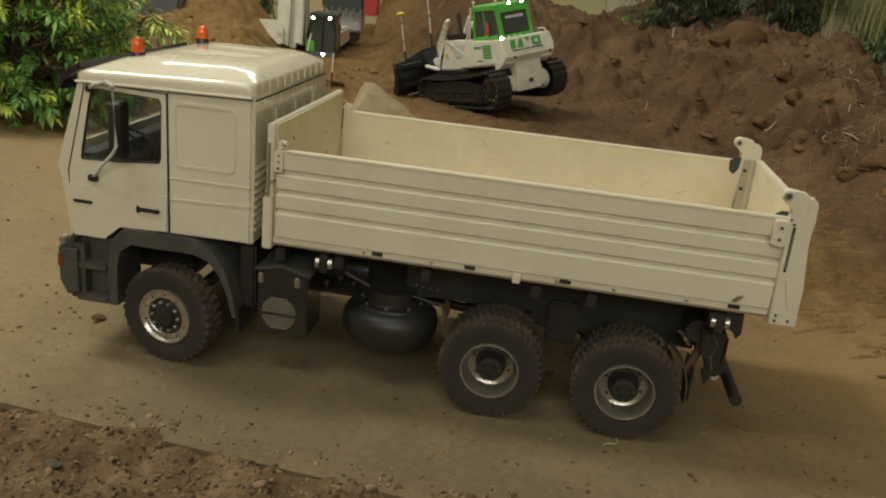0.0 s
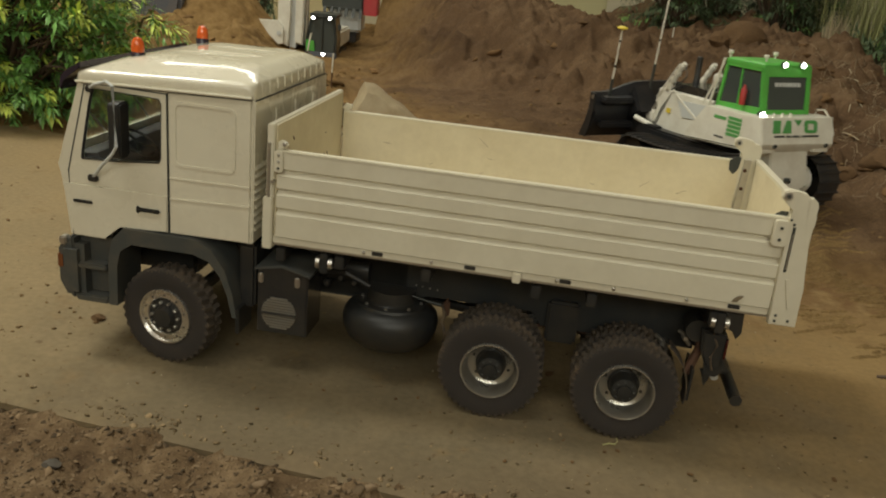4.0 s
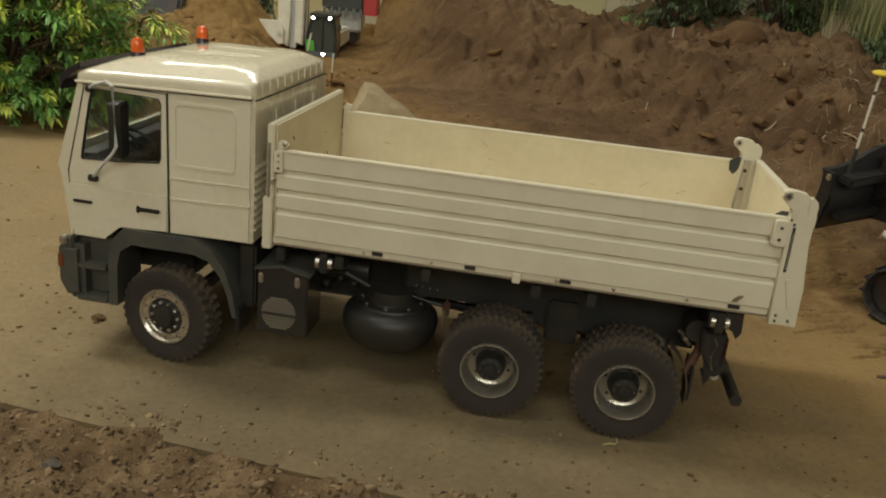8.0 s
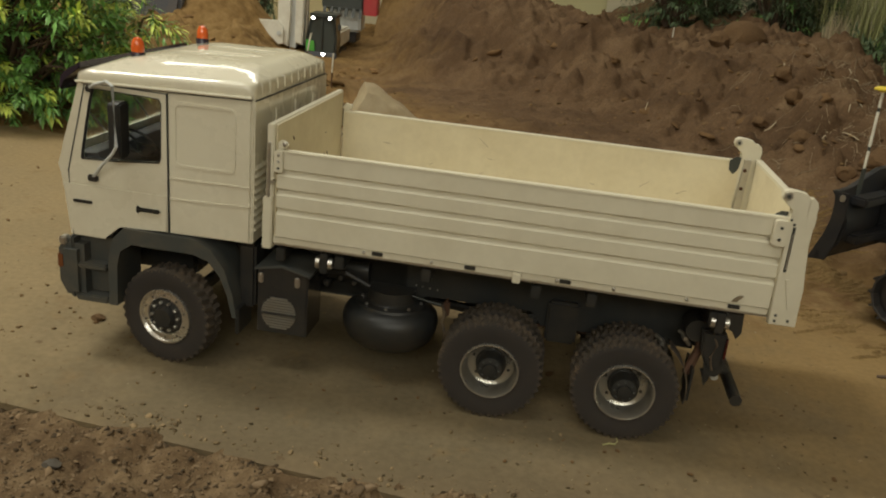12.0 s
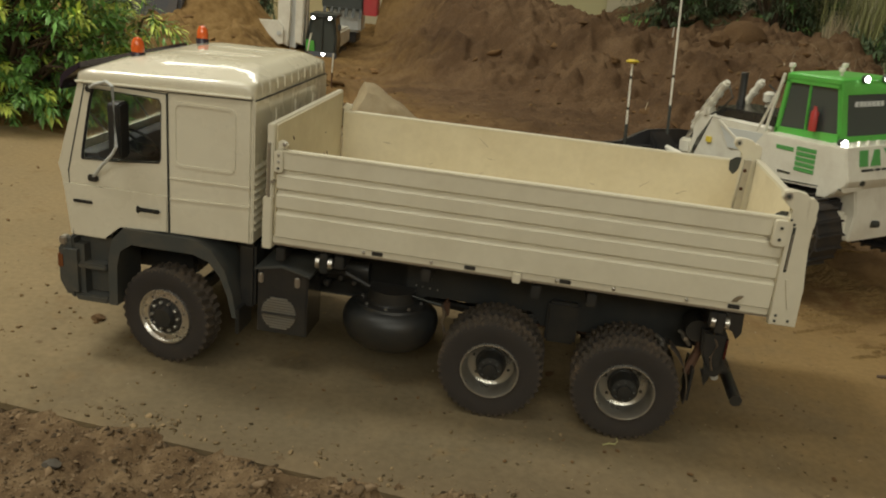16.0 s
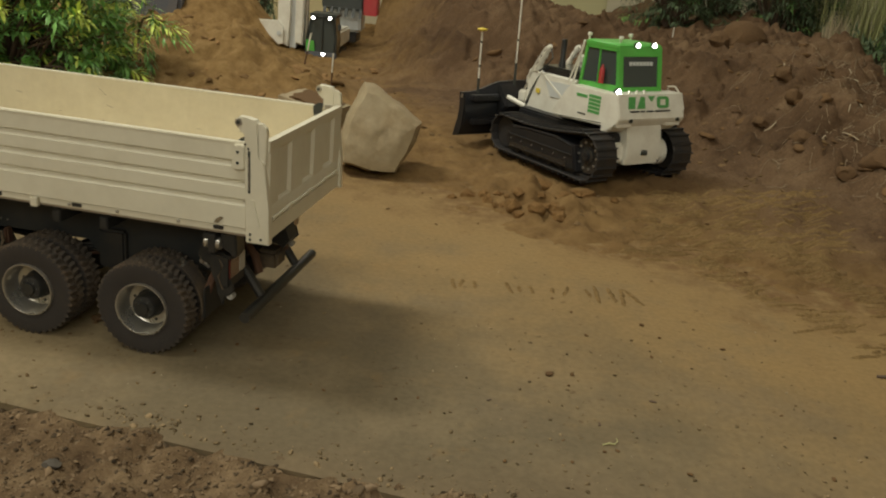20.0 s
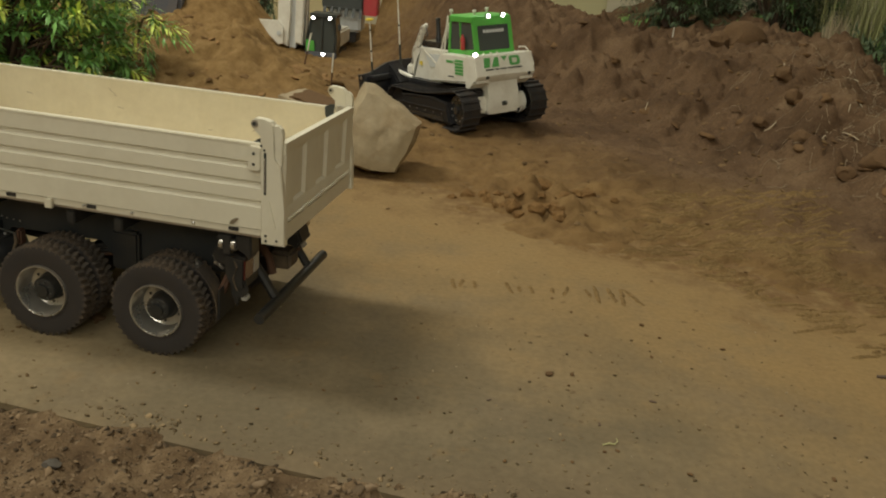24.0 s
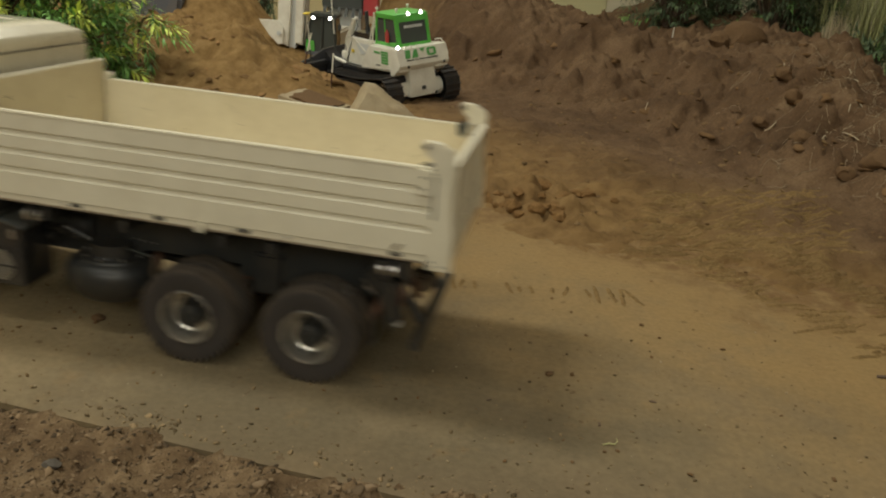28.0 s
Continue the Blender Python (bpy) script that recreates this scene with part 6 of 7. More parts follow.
# ---- stones, plants and the machines behind ----
def rock_mesh(bm, size, seed, cuts=9, rough=0.10, sub=3):
    """A broken stone: a ball cut by random planes, then roughened."""
    rnd = random.Random(seed)
    bmesh.ops.create_icosphere(bm, subdivisions=sub, radius=1.0)
    for _ in range(cuts):
        n = Vector((rnd.gauss(0, 1), rnd.gauss(0, 1), rnd.gauss(0, 1))).normalized()
        d = rnd.uniform(0.55, 0.85)
        for v in bm.verts:
            o = v.co.dot(n) - d
            if o > 0:
                v.co -= n * o
    for v in bm.verts:
        v.co += v.co.normalized() * rough * (noise.noise(v.co * 2.1 + Vector((seed, 0, 0))) + 0.4 * noise.noise(v.co * 6 + Vector((0, seed, 0))))
    bm.transform(Matrix.Diagonal((*size, 1)))
    return bm


def boulder():
    """A squarish quarry block, pale, with a broken front face."""
    outline = [(-0.037, 0.066), (-0.020, 0.064), (0.020, 0.046), (0.060, 0.022), (0.051, -0.012), (0.031, -0.060), (-0.010, -0.064), (-0.058, -0.060), (-0.063, -0.030), (-0.057, 0.012)]
    rings = []
    for depth, k, dx, dz in ((0.052, 0.30, 0.004, -0.006), (0.046, 0.72, 0.002, -0.004), (0.020, 0.97, 0.0, 0.0), (-0.008, 1.0, 0.0, 0.0), (-0.030, 0.95, 0.001, -0.002), (-0.042, 0.84, 0.002, -0.007), (-0.047, 0.50, 0.002, -0.012), (-0.048, 0.16, 0.002, -0.014)):
        rings.append([(x * k + dx, depth + 0.30 * max(0.0, z * k + dz - 0.004) * (1 if depth < 0 else 0), z * k + dz) for x, z in outline])
    bm = loft(BM(), rings)
    bmesh.ops.triangulate(bm, faces=bm.faces)
    bmesh.ops.subdivide_edges(bm, edges=bm.edges, cuts=3, use_grid_fill=True)
    for v in bm.verts:
        c = v.co * 12.0
        v.co += v.co.normalized() * (0.0050 * noise.noise(c * 1.3) + 0.0030 * noise.noise(c * 3.4) + 0.0014 * noise.noise(c * 8.0))
    ob = part("boulder", bm, M_STONE, None, "", 28)
    ob.matrix_world = pose(-0.112, 1.238, 0.066, -12, 5, 4)
    tagged(ob, "pale broken sandstone block resting on the earth", "boulder", "quarry blocks")
    bm = BM()
    bmesh.ops.create_cube(bm, size=1)
    bmesh.ops.subdivide_edges(bm, edges=bm.edges, cuts=11, use_grid_fill=True)
    for v in bm.verts:
        c = v.co.copy()
        v.co = c * (1 - 0.06 * (c.z + 0.5)) + c.normalized() * (0.04 * noise.noise(c * 3 + Vector((5, 0, 0))) + 0.025 * noise.noise(c * 9))
    bm.transform(Matrix.Diagonal((0.108, 0.085, 0.070, 1)))
    ob = part("boulder", bm, M_STONE, None, "", 30)
    ob.matrix_world = pose(-0.262, 1.48, 0.024, 3, 9, -24)
    cap = box(BM(), -0.036, 0.042, -0.032, 0.034, 0.031, 0.0362)
    bmesh.ops.subdivide_edges(cap, edges=cap.edges, cuts=5, use_grid_fill=True)
    for v in cap.verts:
        v.co += Vector((noise.noise(v.co * 60), noise.noise(v.co * 60 + Vector((3, 0, 0))), 0.35 * noise.noise(v.co * 80))) * 0.008
    part("earth_cap", cap, M_CLOD, ob, "dark earth lying on top")
    tagged(ob, "flat-topped grey sandstone block with an earthy top", "boulder", "quarry blocks")


def clods():
    spots = [(0.138, 1.175, 0.013), (0.118, 1.195, 0.011), (0.150, 1.055, 0.011), (0.135, 1.085, 0.014), (0.165, 1.120, 0.016), (0.100, 1.130, 0.010), (0.030, 1.140, 0.010),
             (0.0, 1.005, 0.009), (0.055, 1.120, 0.009), (0.185, 1.150, 0.010), (-0.075, 1.10, 0.006), (0.60, 1.42, 0.022), (0.73, 1.30, 0.030), (0.66, 1.72, 0.022),
             (0.63, 1.30, 0.016), (0.69, 1.18, 0.020), (0.78, 1.12, 0.030), (0.57, 1.55, 0.014), (-0.62, 1.98, 0.032), (-0.55, 2.04, 0.022), (-0.78, 2.00, 0.026), (-0.47, 2.10, 0.018)]
    pick = random.Random(77)
    spots += [(0.125 + pick.gauss(0, 0.045), 1.115 + pick.gauss(0, 0.035), pick.uniform(0.005, 0.013)) for _ in range(16)]
    spots += [(pick.uniform(-0.08, 0.10), pick.uniform(1.05, 1.16), pick.uniform(0.004, 0.009)) for _ in range(9)]
    for k, (x, y, r) in enumerate(spots):
        rnd = random.Random(k)
        ob = part("clod", rock_mesh(BM(), (r * rnd.uniform(0.9, 1.3), r, r * rnd.uniform(0.6, 0.9)), k + 3, 5, 0.24, 3), M_SAND if (x < 0.3 and y < 1.3) or x < -0.3 else M_CLOD)
        ob.matrix_world = pose(x, y, height_at(x, y) + r * 0.1, 0, 0, rnd.uniform(0, 360))
        tagged(ob, "crumbly brown clod of earth", "clod", "clods on the earth")
    for x, y, r, label in ((-0.289, 0.635, 0.0048, "small brown stone on the road"), (-0.232, 0.434, 0.0048, "smooth grey pebble in gritty soil"), (-0.098, 0.428, 0.0040, "small brownish pebble in gritty soil"), (-0.03, 0.437, 0.0032, "small brownish pebble in gritty soil"),
                           (0.100, 0.618, 0.0030, "small brown stone on the road")):
        ob = part("pebble", rock_mesh(BM(), (r * 1.35, r, r * 0.7), int(r * 9e4), 4, 0.1, 2), M_CLOD if "small brown stone" in label else (M_STONEBROWN if "brownish" in label else M_PEBBLE))
        z = 0.0 if y > road_front(x) else height_at(x, y)
        ob.matrix_world = pose(x, y, z + r * 0.45, 0, 0, 20)
        tagged(ob, label, "stone", "loose stones")


def scatter(name, mat, n, seed, spot, size, label, category, lift=0.05):
    """Many small crumbs as one heap of loose stuff."""
    rnd = random.Random(seed)
    base = []
    for k in range(6):
        b = rock_mesh(BM(), (1, 1, 0.75), seed + k, 6, 0.45, 2)
        b.verts.ensure_lookup_table()
        base.append(([v.co.copy() for v in b.verts], [[v.index for v in f.verts] for f in b.faces]))
        b.free()
    vs, fs = [], []
    made = 0
    while made < n:
        p = spot(rnd)
        if p is None:
            continue
        x, y, on_road = p
        r = size(rnd)
        z = 0.0 if on_road else height_at(x, y)
        co, fa = base[rnd.randrange(6)]
        m = Matrix.Translation((x, y, z + r * lift)) @ Euler((rnd.uniform(-.5, .5), rnd.uniform(-.5, .5), rnd.uniform(0, 6.3))).to_matrix().to_4x4() @ Matrix.Diagonal((r * rnd.uniform(.7, 1.5), r, r * rnd.uniform(.4, .8), 1))
        o = len(vs)
        vs += [m @ c for c in co]
        fs += [[i + o for i in f] for f in fa]
        made += 1
    me = bpy.data.meshes.new(name)
    me.from_pydata(vs, [], fs)
    me.polygons.foreach_set("use_smooth", np.ones(len(me.polygons), dtype=bool))
    me.materials.append(mat)
    return tagged(new(name, me), label, category, kind="stuff")


M_CRUMB = material("earth_crumb", (0.150, 0.088, 0.041), 0.95, island=0.28, spec=0.15)
M_DUSTY = material("dusty_crumb", (0.172, 0.110, 0.052), 0.95, island=0.25, spec=0.15)
M_GRIT = material("mixed_grit", (0.150, 0.104, 0.060), 0.9, island=0.75, spec=0.2)


def front_spot(r):
    x = r.uniform(-0.36, 0.16)
    y = r.uniform(0.38, 0.50)
    return (x, y, False) if y < road_front(x) + (0.016 if x > -0.1 else -0.002) else None


def road_spot(r):
    x, y = r.uniform(-0.75, 0.62), 0.44 + 0.8 * r.random() ** 1.2
    return (x, y, True) if y > road_front(x) + 0.01 and y < 1.22 - 0.5 * max(0, x) else None


def near_road_spot(r):
    x, y = r.gauss(0.16, 0.13), 0.43 + 0.28 * r.random() ** 1.5
    return (x, y, True) if y > road_front(x) + 0.012 else None


def edge_spot(r):
    x = r.choice((r.gauss(-0.195, 0.022), r.gauss(0.02, 0.09), r.uniform(-0.36, 0.16)))
    return (x, road_front(x) + 0.006 + abs(r.gauss(0, 0.014)), True)


def dusty_spot(r):
    x, y = r.gauss(-0.33, 0.07), r.uniform(0.49, 0.74)
    return (x, y, True) if y > road_front(x) + 0.006 else None


def earth_spot(r):
    x, y = r.uniform(-0.3, 0.75), r.uniform(0.85, 1.9)
    z = height_at(x, y)
    return (x, y, False) if z > 0.004 else None


def mound_spot(r):
    x, y = r.uniform(-1.0, -0.25), r.uniform(1.5, 2.5)
    return (x, y, False)


def plant(name, label, category, base, shoots, spread, up, leaf_len, leaf_wide, leaves, mats, seed, lime=0.3, stem=0.0022, droop=0.3, lean=(0, 0, 0)):
    """A shrub: woody stems that fan out, each ending in a tuft of small folded leaves."""
    rnd = random.Random(seed)
    root = thing(name, label, category)
    root.matrix_world = Matrix.Translation(base)
    wood, vs, fs, mi = BM(), [], [], []
    for k in range(shoots):
        a, q = rnd.uniform(0, 2 * math.pi), rnd.random() ** 0.55
        tip = Vector((spread[0] * q * math.cos(a) + lean[0], spread[1] * q * math.sin(a) + lean[1], up * rnd.uniform(0.04, 1.0) * (1.08 - 0.45 * q * q)))
        start = Vector((tip.x * 0.12, tip.y * 0.12, 0.0))
        mid = start.lerp(tip, 0.55) + Vector((rnd.uniform(-.02, .02), rnd.uniform(-.02, .02), 0.04))
        if k % 3 == 0:
            tube(wood, [start, mid, tip], [stem * 1.6, stem, stem * 0.5], 5)
        out = (tip - mid).normalized() + Vector((rnd.uniform(-.5, .5), rnd.uniform(-.5, .5), rnd.uniform(-droop, 0.5)))
        out.normalize()
        length = leaf_len * rnd.uniform(1.6, 3.2)
        bright = rnd.random() < lime
        quat = out.to_track_quat("Z", "Y")
        for j in range(leaves):
            u = (j + rnd.random()) / leaves
            p = tip + out * (length * (u - 0.45))
            ang = j * 2.4 + rnd.uniform(-.4, .4)
            tilt = math.radians(75 - 50 * u + rnd.uniform(-14, 14))
            d = quat @ Vector((math.cos(ang) * math.sin(tilt), math.sin(ang) * math.sin(tilt), math.cos(tilt)))
            d = (d + Vector((0, 0, -0.18))).normalized()
            side = d.cross(Vector((0, 0, 1)))
            side = side.normalized() if side.length > 0.05 else Vector((1, 0, 0))
            nrm = side.cross(d)
            L, Wd = leaf_len * rnd.uniform(0.7, 1.2), leaf_wide * rnd.uniform(0.8, 1.2)
            o = len(vs)
            vs += [p, p + d * L * 0.45 + side * Wd / 2 + nrm * Wd * 0.18, p + d * L + nrm * (-0.12 * L), p + d * L * 0.45 - side * Wd / 2 + nrm * Wd * 0.18, p + d * L * 0.5]
            fs += [(o, o + 1, o + 4), (o + 1, o + 2, o + 4), (o + 2, o + 3, o + 4), (o + 3, o, o + 4)]
            mi += [1 if bright and u > 0.35 else 0] * 4
    part("stem", wood, M_BARK, root, "brown woody stems")
    me = bpy.data.meshes.new("leaves")
    me.from_pydata(vs, [], fs)
    for m in mats:
        me.materials.append(m)
    me.polygons.foreach_set("material_index", mi)
    crown = new("leaves", me)
    crown.parent = root
    tagged(crown, "dense tufts of small leaves")
    return root


def grass_tuft(name, label, base, n, spread, tall, seed, mat):
    rnd = random.Random(seed)
    vs, fs = [], []
    for k in range(n):
        x, y = (max(-1.8, min(1.8, rnd.gauss(0, 1))) * s for s in spread)
        h, a = tall * rnd.uniform(0.5, 1.1), rnd.uniform(0, 6.3)
        bend = rnd.uniform(0.05, 0.5) * h
        w = rnd.uniform(0.0006, 0.0016)
        o = len(vs)
        for j in range(4):
            u = j / 3
            c = Vector((x + bend * u * u * math.cos(a), y + bend * u * u * math.sin(a), h * u * (1 - 0.25 * u * bend / h)))
            s = Vector((-math.sin(a), math.cos(a), 0)) * w * (1 - 0.85 * u)
            vs += [c - s, c + s]
        fs += [(o + 2 * j, o + 2 * j + 1, o + 2 * j + 3, o + 2 * j + 2) for j in range(3)]
    me = bpy.data.meshes.new(name)
    me.from_pydata(vs, [], fs)
    me.materials.append(mat)
    ob = new(name, me)
    ob.matrix_world = Matrix.Translation(base)
    return tagged(ob, label, "grass", kind="stuff")


def straw():
    rnd = random.Random(12)

    def strand(bm, x, y, a, L, r):
        bend = rnd.uniform(-0.3, 0.3) * L
        pts = []
        for j in range(5):
            q = j / 4 - 0.5
            px, py = x + q * L * math.cos(a) - bend * 4 * q * q * math.sin(a), y + q * L * math.sin(a) + bend * 4 * q * q * math.cos(a)
            pts.append((px, py, height_at(px, py) + 0.002 + 0.004 * (q + 0.5) * rnd.random()))
        tube(bm, pts, r, 4)

    bm = BM()
    for k in range(420):
        x, y = 0.80 + rnd.gauss(0, 0.075), 1.66 + rnd.gauss(0, 0.16)
        if k % 4 == 0:
            x, y = 0.70 + rnd.gauss(0, 0.08), 1.36 + rnd.gauss(0, 0.10)
        strand(bm, x, y, rnd.gauss(-2.2, 0.9), rnd.uniform(0.012, 0.055), rnd.uniform(0.00025, 0.00055))
    tagged(part("straw", bm, M_STRAWDARK), "thin weathered straw tangled over the bank", "straw", kind="stuff")
    for (ax, ay), (bx, by) in (((0.791, 1.731), (0.766, 1.629)), ((0.566, 1.513), (0.592, 1.536)), ((0.615, 1.380), (0.652, 1.450)), ((0.667, 1.424), (0.660, 1.350)), ((0.696, 1.485), (0.701, 1.496)),
                               ((0.724, 1.500), (0.726, 1.518)), ((0.676, 1.778), (0.700, 1.850)), ((0.397, 1.752), (0.412, 1.806))):
        x, y, a, L = (ax + bx) / 2, (ay + by) / 2, math.atan2(by - ay, bx - ax), math.dist((ax, ay), (bx, by))
        bm = BM()
        c, s, z = math.cos(a) * L / 2, math.sin(a) * L / 2, height_at(x, y)
        tube(bm, [(x - c, y - s, max(z, height_at(x - c, y - s)) + 0.001), (x, y, z + 0.004), (x + c, y + s, max(z, height_at(x + c, y + s)) + 0.003)], 0.0010, 5)
        tagged(part("stalk", bm, M_STRAW), "short pale dry stalk lying on the bank", "stalk", "stalks on the bank")


def bank_stones():
    """Rounded lumps that stand out on the bank, and chips of wood and earth on the road."""
    for k, (x, y, r) in enumerate(((0.637, 1.59, 0.018), (0.724, 2.242, 0.060), (0.660, 2.22, 0.030), (0.682, 1.30, 0.030), (0.74, 1.22, 0.024))):
        ob = part("clod", rock_mesh(BM(), (r * (1.0 if k == 0 else 1.4), r, r * 0.85), 60 + k, 4, 0.16, 3), M_CLOD)
        ob.matrix_world = pose(x, y, height_at(x, y) + r * (0.35 if k == 0 else 0.0), 0, 0, 40 * k)
        tagged(ob, "rounded brown lump of earth on the bank", "clod", "clods on the earth")
    for k, (x, y, L) in enumerate(((0.182, 0.590, 0.0024), (0.412, 0.680, 0.0050), (0.048, 0.566, 0.0018), (0.132, 0.546, 0.0020))):
        bm = BM()
        box(bm, -L, L, -L * 0.45, L * 0.45, 0.0, L * 0.35)
        bmesh.ops.subdivide_edges(bm, edges=bm.edges, cuts=2, use_grid_fill=True)
        for v in bm.verts:
            v.co += Vector((noise.noise(v.co * 300 + Vector((k, 0, 0))), noise.noise(v.co * 300 + Vector((0, k, 0))), 0.3 * noise.noise(v.co * 300 + Vector((0, 0, k))))) * L * 0.5
            v.co.z = max(0.0, v.co.z)
        ob = part("chip", bm, M_BARK)
        ob.matrix_world = pose(x, y, 0.0, 0, 0, 37 * k - 30)
        tagged(ob, "small dark chip of bark on the road", "chip", "chips on the road")
    curl = part("leaf_curl", tube(BM(), [(-0.006, -0.002, 0.0009), (-0.001, 0.0005, 0.0012), (0.003, 0.0, 0.0012), (0.0055, 0.003, 0.0020), (0.0050, 0.006, 0.0030)], [0.0004, 0.0007, 0.0006, 0.0004, 0.0002], 6), M_LIMEDRY)
    curl.matrix_world = pose(0.136, 0.519, 0.0)
    tagged(curl, "pale curled leaf scrap on the road", "leaf")


M_LIMEDRY = material("dry_pale_leaf", (0.46, 0.44, 0.20), 0.7)


def marker(x, y, h, lean, name="marker_rod"):
    z = height_at(x, y)
    root = thing(name, "thin white rod with a dark foot stuck in the earth", "rod", pose(x, y, z, 0, lean, 0), "marker rods")
    part("shaft", cyl(BM(), (0, 0, h * 0.42), (0, 0, h), 0.0016, seg=8), M_DOZ, root, "white shaft")
    part("foot", cyl(BM(), (0, 0, -0.02), (0, 0, h * 0.42), 0.0017, seg=8), M_RUST, root, "rust-brown foot")


def excavator():
    root = thing("excavator", "white and green excavator model with lit lamps behind the mound", "excavator", pose(-0.50, 2.74, 0.0))
    boom = part("boom", prism(BM(), [(-0.105, 0.010), (-0.070, 0.000), (-0.066, 0.10), (-0.066, 0.40), (-0.108, 0.40), (-0.105, 0.10)], "y", -0.025, 0.025, 0.004), M_DOZ, root, "white boom")
    part("boom_side", prism(BM(), [(-0.050, 0.012), (-0.024, 0.008), (-0.020, 0.40), (-0.050, 0.40)], "y", -0.022, 0.025, 0.004), M_DOZ, boom)
    # Grey instead of white: the recess's shade is put into the web's colour.
    part("boom_web", box(BM(), -0.070, -0.048, -0.008, 0.020, -0.005, 0.40, 0.001), M_PALE, boom, "shaded grey web")
    part("boom_foot", prism(BM(), [(-0.165, 0.078), (-0.100, 0.080), (-0.084, 0.060), (-0.084, 0.008), (-0.100, 0.004), (-0.132, 0.034)], "y", -0.036, -0.026, 0.002), M_DOZ, boom, "white foot plate")
    part("boom_pin", cyl(BM(), (-0.098, -0.040, 0.040), (-0.098, -0.024, 0.040), 0.007, seg=14), M_PALE, boom)
    part("cylinder", cyl(BM(), (-0.012, -0.02, 0.03), (-0.010, -0.02, 0.30), 0.005, seg=14), M_STEEL, boom)
    body = part("upper_body", box(BM(), -0.150, 0.085, 0.03, 0.30, 0.0, 0.055, 0.006), M_DOZ, root)
    cabin = part("cab", prism(BM(), [(-0.008, -0.020), (0.084, -0.020), (0.088, 0.030), (0.080, 0.104), (0.004, 0.106), (-0.010, 0.040)], "y", -0.026, 0.070, 0.006), M_DARKGLASS, root, "dark glazed cab")
    for xa, xb in ((-0.010, 0.004), (0.086, 0.079), (0.040, 0.040)):
        part("cab_pillar", tube(BM(), [(xa, -0.029, -0.018), (xa, -0.029, 0.035), (xb, -0.029, 0.104)], 0.0030, 8), M_INK, cabin)
    part("door_panel", prism(BM(), [(-0.010, -0.004), (0.018, -0.006), (0.016, 0.026), (-0.010, 0.030)], "y", -0.034, -0.027, 0.002), M_GREEN, cabin, "green lower panel")
    part("sill", box(BM(), -0.012, 0.090, -0.035, -0.026, -0.026, -0.006, 0.003), M_SLATE, cabin)
    part("cab_roof", prism(BM(), rrect(-0.002, 0.086, 0.102, 0.114, 0.005), "y", -0.034, 0.074, 0.002), M_INK, cabin)
    part("mirror", box(BM(), 0.090, 0.101, -0.034, -0.028, 0.066, 0.086, 0.002), M_INK, cabin)
    part("undercarriage", prism(BM(), [(0.000, -0.052), (0.060, -0.058), (0.070, -0.022), (-0.006, -0.022)], "y", -0.020, 0.06, 0.004), M_TRACK, root)
    for x, z in ((0.012, 0.100), (0.066, 0.102), (0.048, -0.012)):
        lamp = part("work_lamp", lathe(BM(), [(0.007, -0.036), (0.007, -0.044), (0.0056, -0.046)], 14, "y", (x, 0, z)), M_INK, root)
        part("lamp_glass", lathe(BM(), [(0.0048, -0.0485), (0.0052, -0.0458)], 14, "y", (x, 0, z)), M_LAMP, lamp, "lit white lamp")
    for s in (-0.10, 0.045):
        part("crawler", box(BM(), s - 0.035, s + 0.035, 0.0, 0.28, -0.05, 0.0, 0.012), M_TRACK, root)


def loader():
    root = thing("wheel_loader", "red loader model with a black toothed bucket", "loader", pose(-0.45, 3.10, -0.01))
    bucket = part("bucket", prism(BM(), [(-0.04, 0.122), (0.06, 0.112), (0.075, 0.18), (0.02, 0.25), (-0.03, 0.24)], "x", -0.075, 0.070, 0.004), M_INK, root, "black bucket")
    for k in range(6):
        part("tooth", prism(BM(), [(-0.056, 0.094), (-0.048, 0.094), (-0.030, 0.122), (-0.040, 0.126)], "x", -0.068 + k * 0.026, -0.058 + k * 0.026), M_INK, bucket)
    part("side_panel", prism(BM(), [(-0.03, 0.105), (0.05, 0.105), (0.05, 0.26), (-0.02, 0.26)], "x", 0.072, 0.125, 0.004), M_REDPAINT, root, "red side panel")
    part("lower_body", box(BM(), -0.06, 0.066, -0.01, 0.12, 0.040, 0.122, 0.008), M_PALE, root)
    part("underbody", box(BM(), -0.02, 0.050, 0.0, 0.12, 0.0, 0.060, 0.006), M_TRACK, root)
    part("arm", prism(BM(), [(0.05, 0.10), (0.25, 0.05), (0.25, 0.09), (0.05, 0.15)], "x", -0.03, 0.02, 0.004), M_REDPAINT, root)



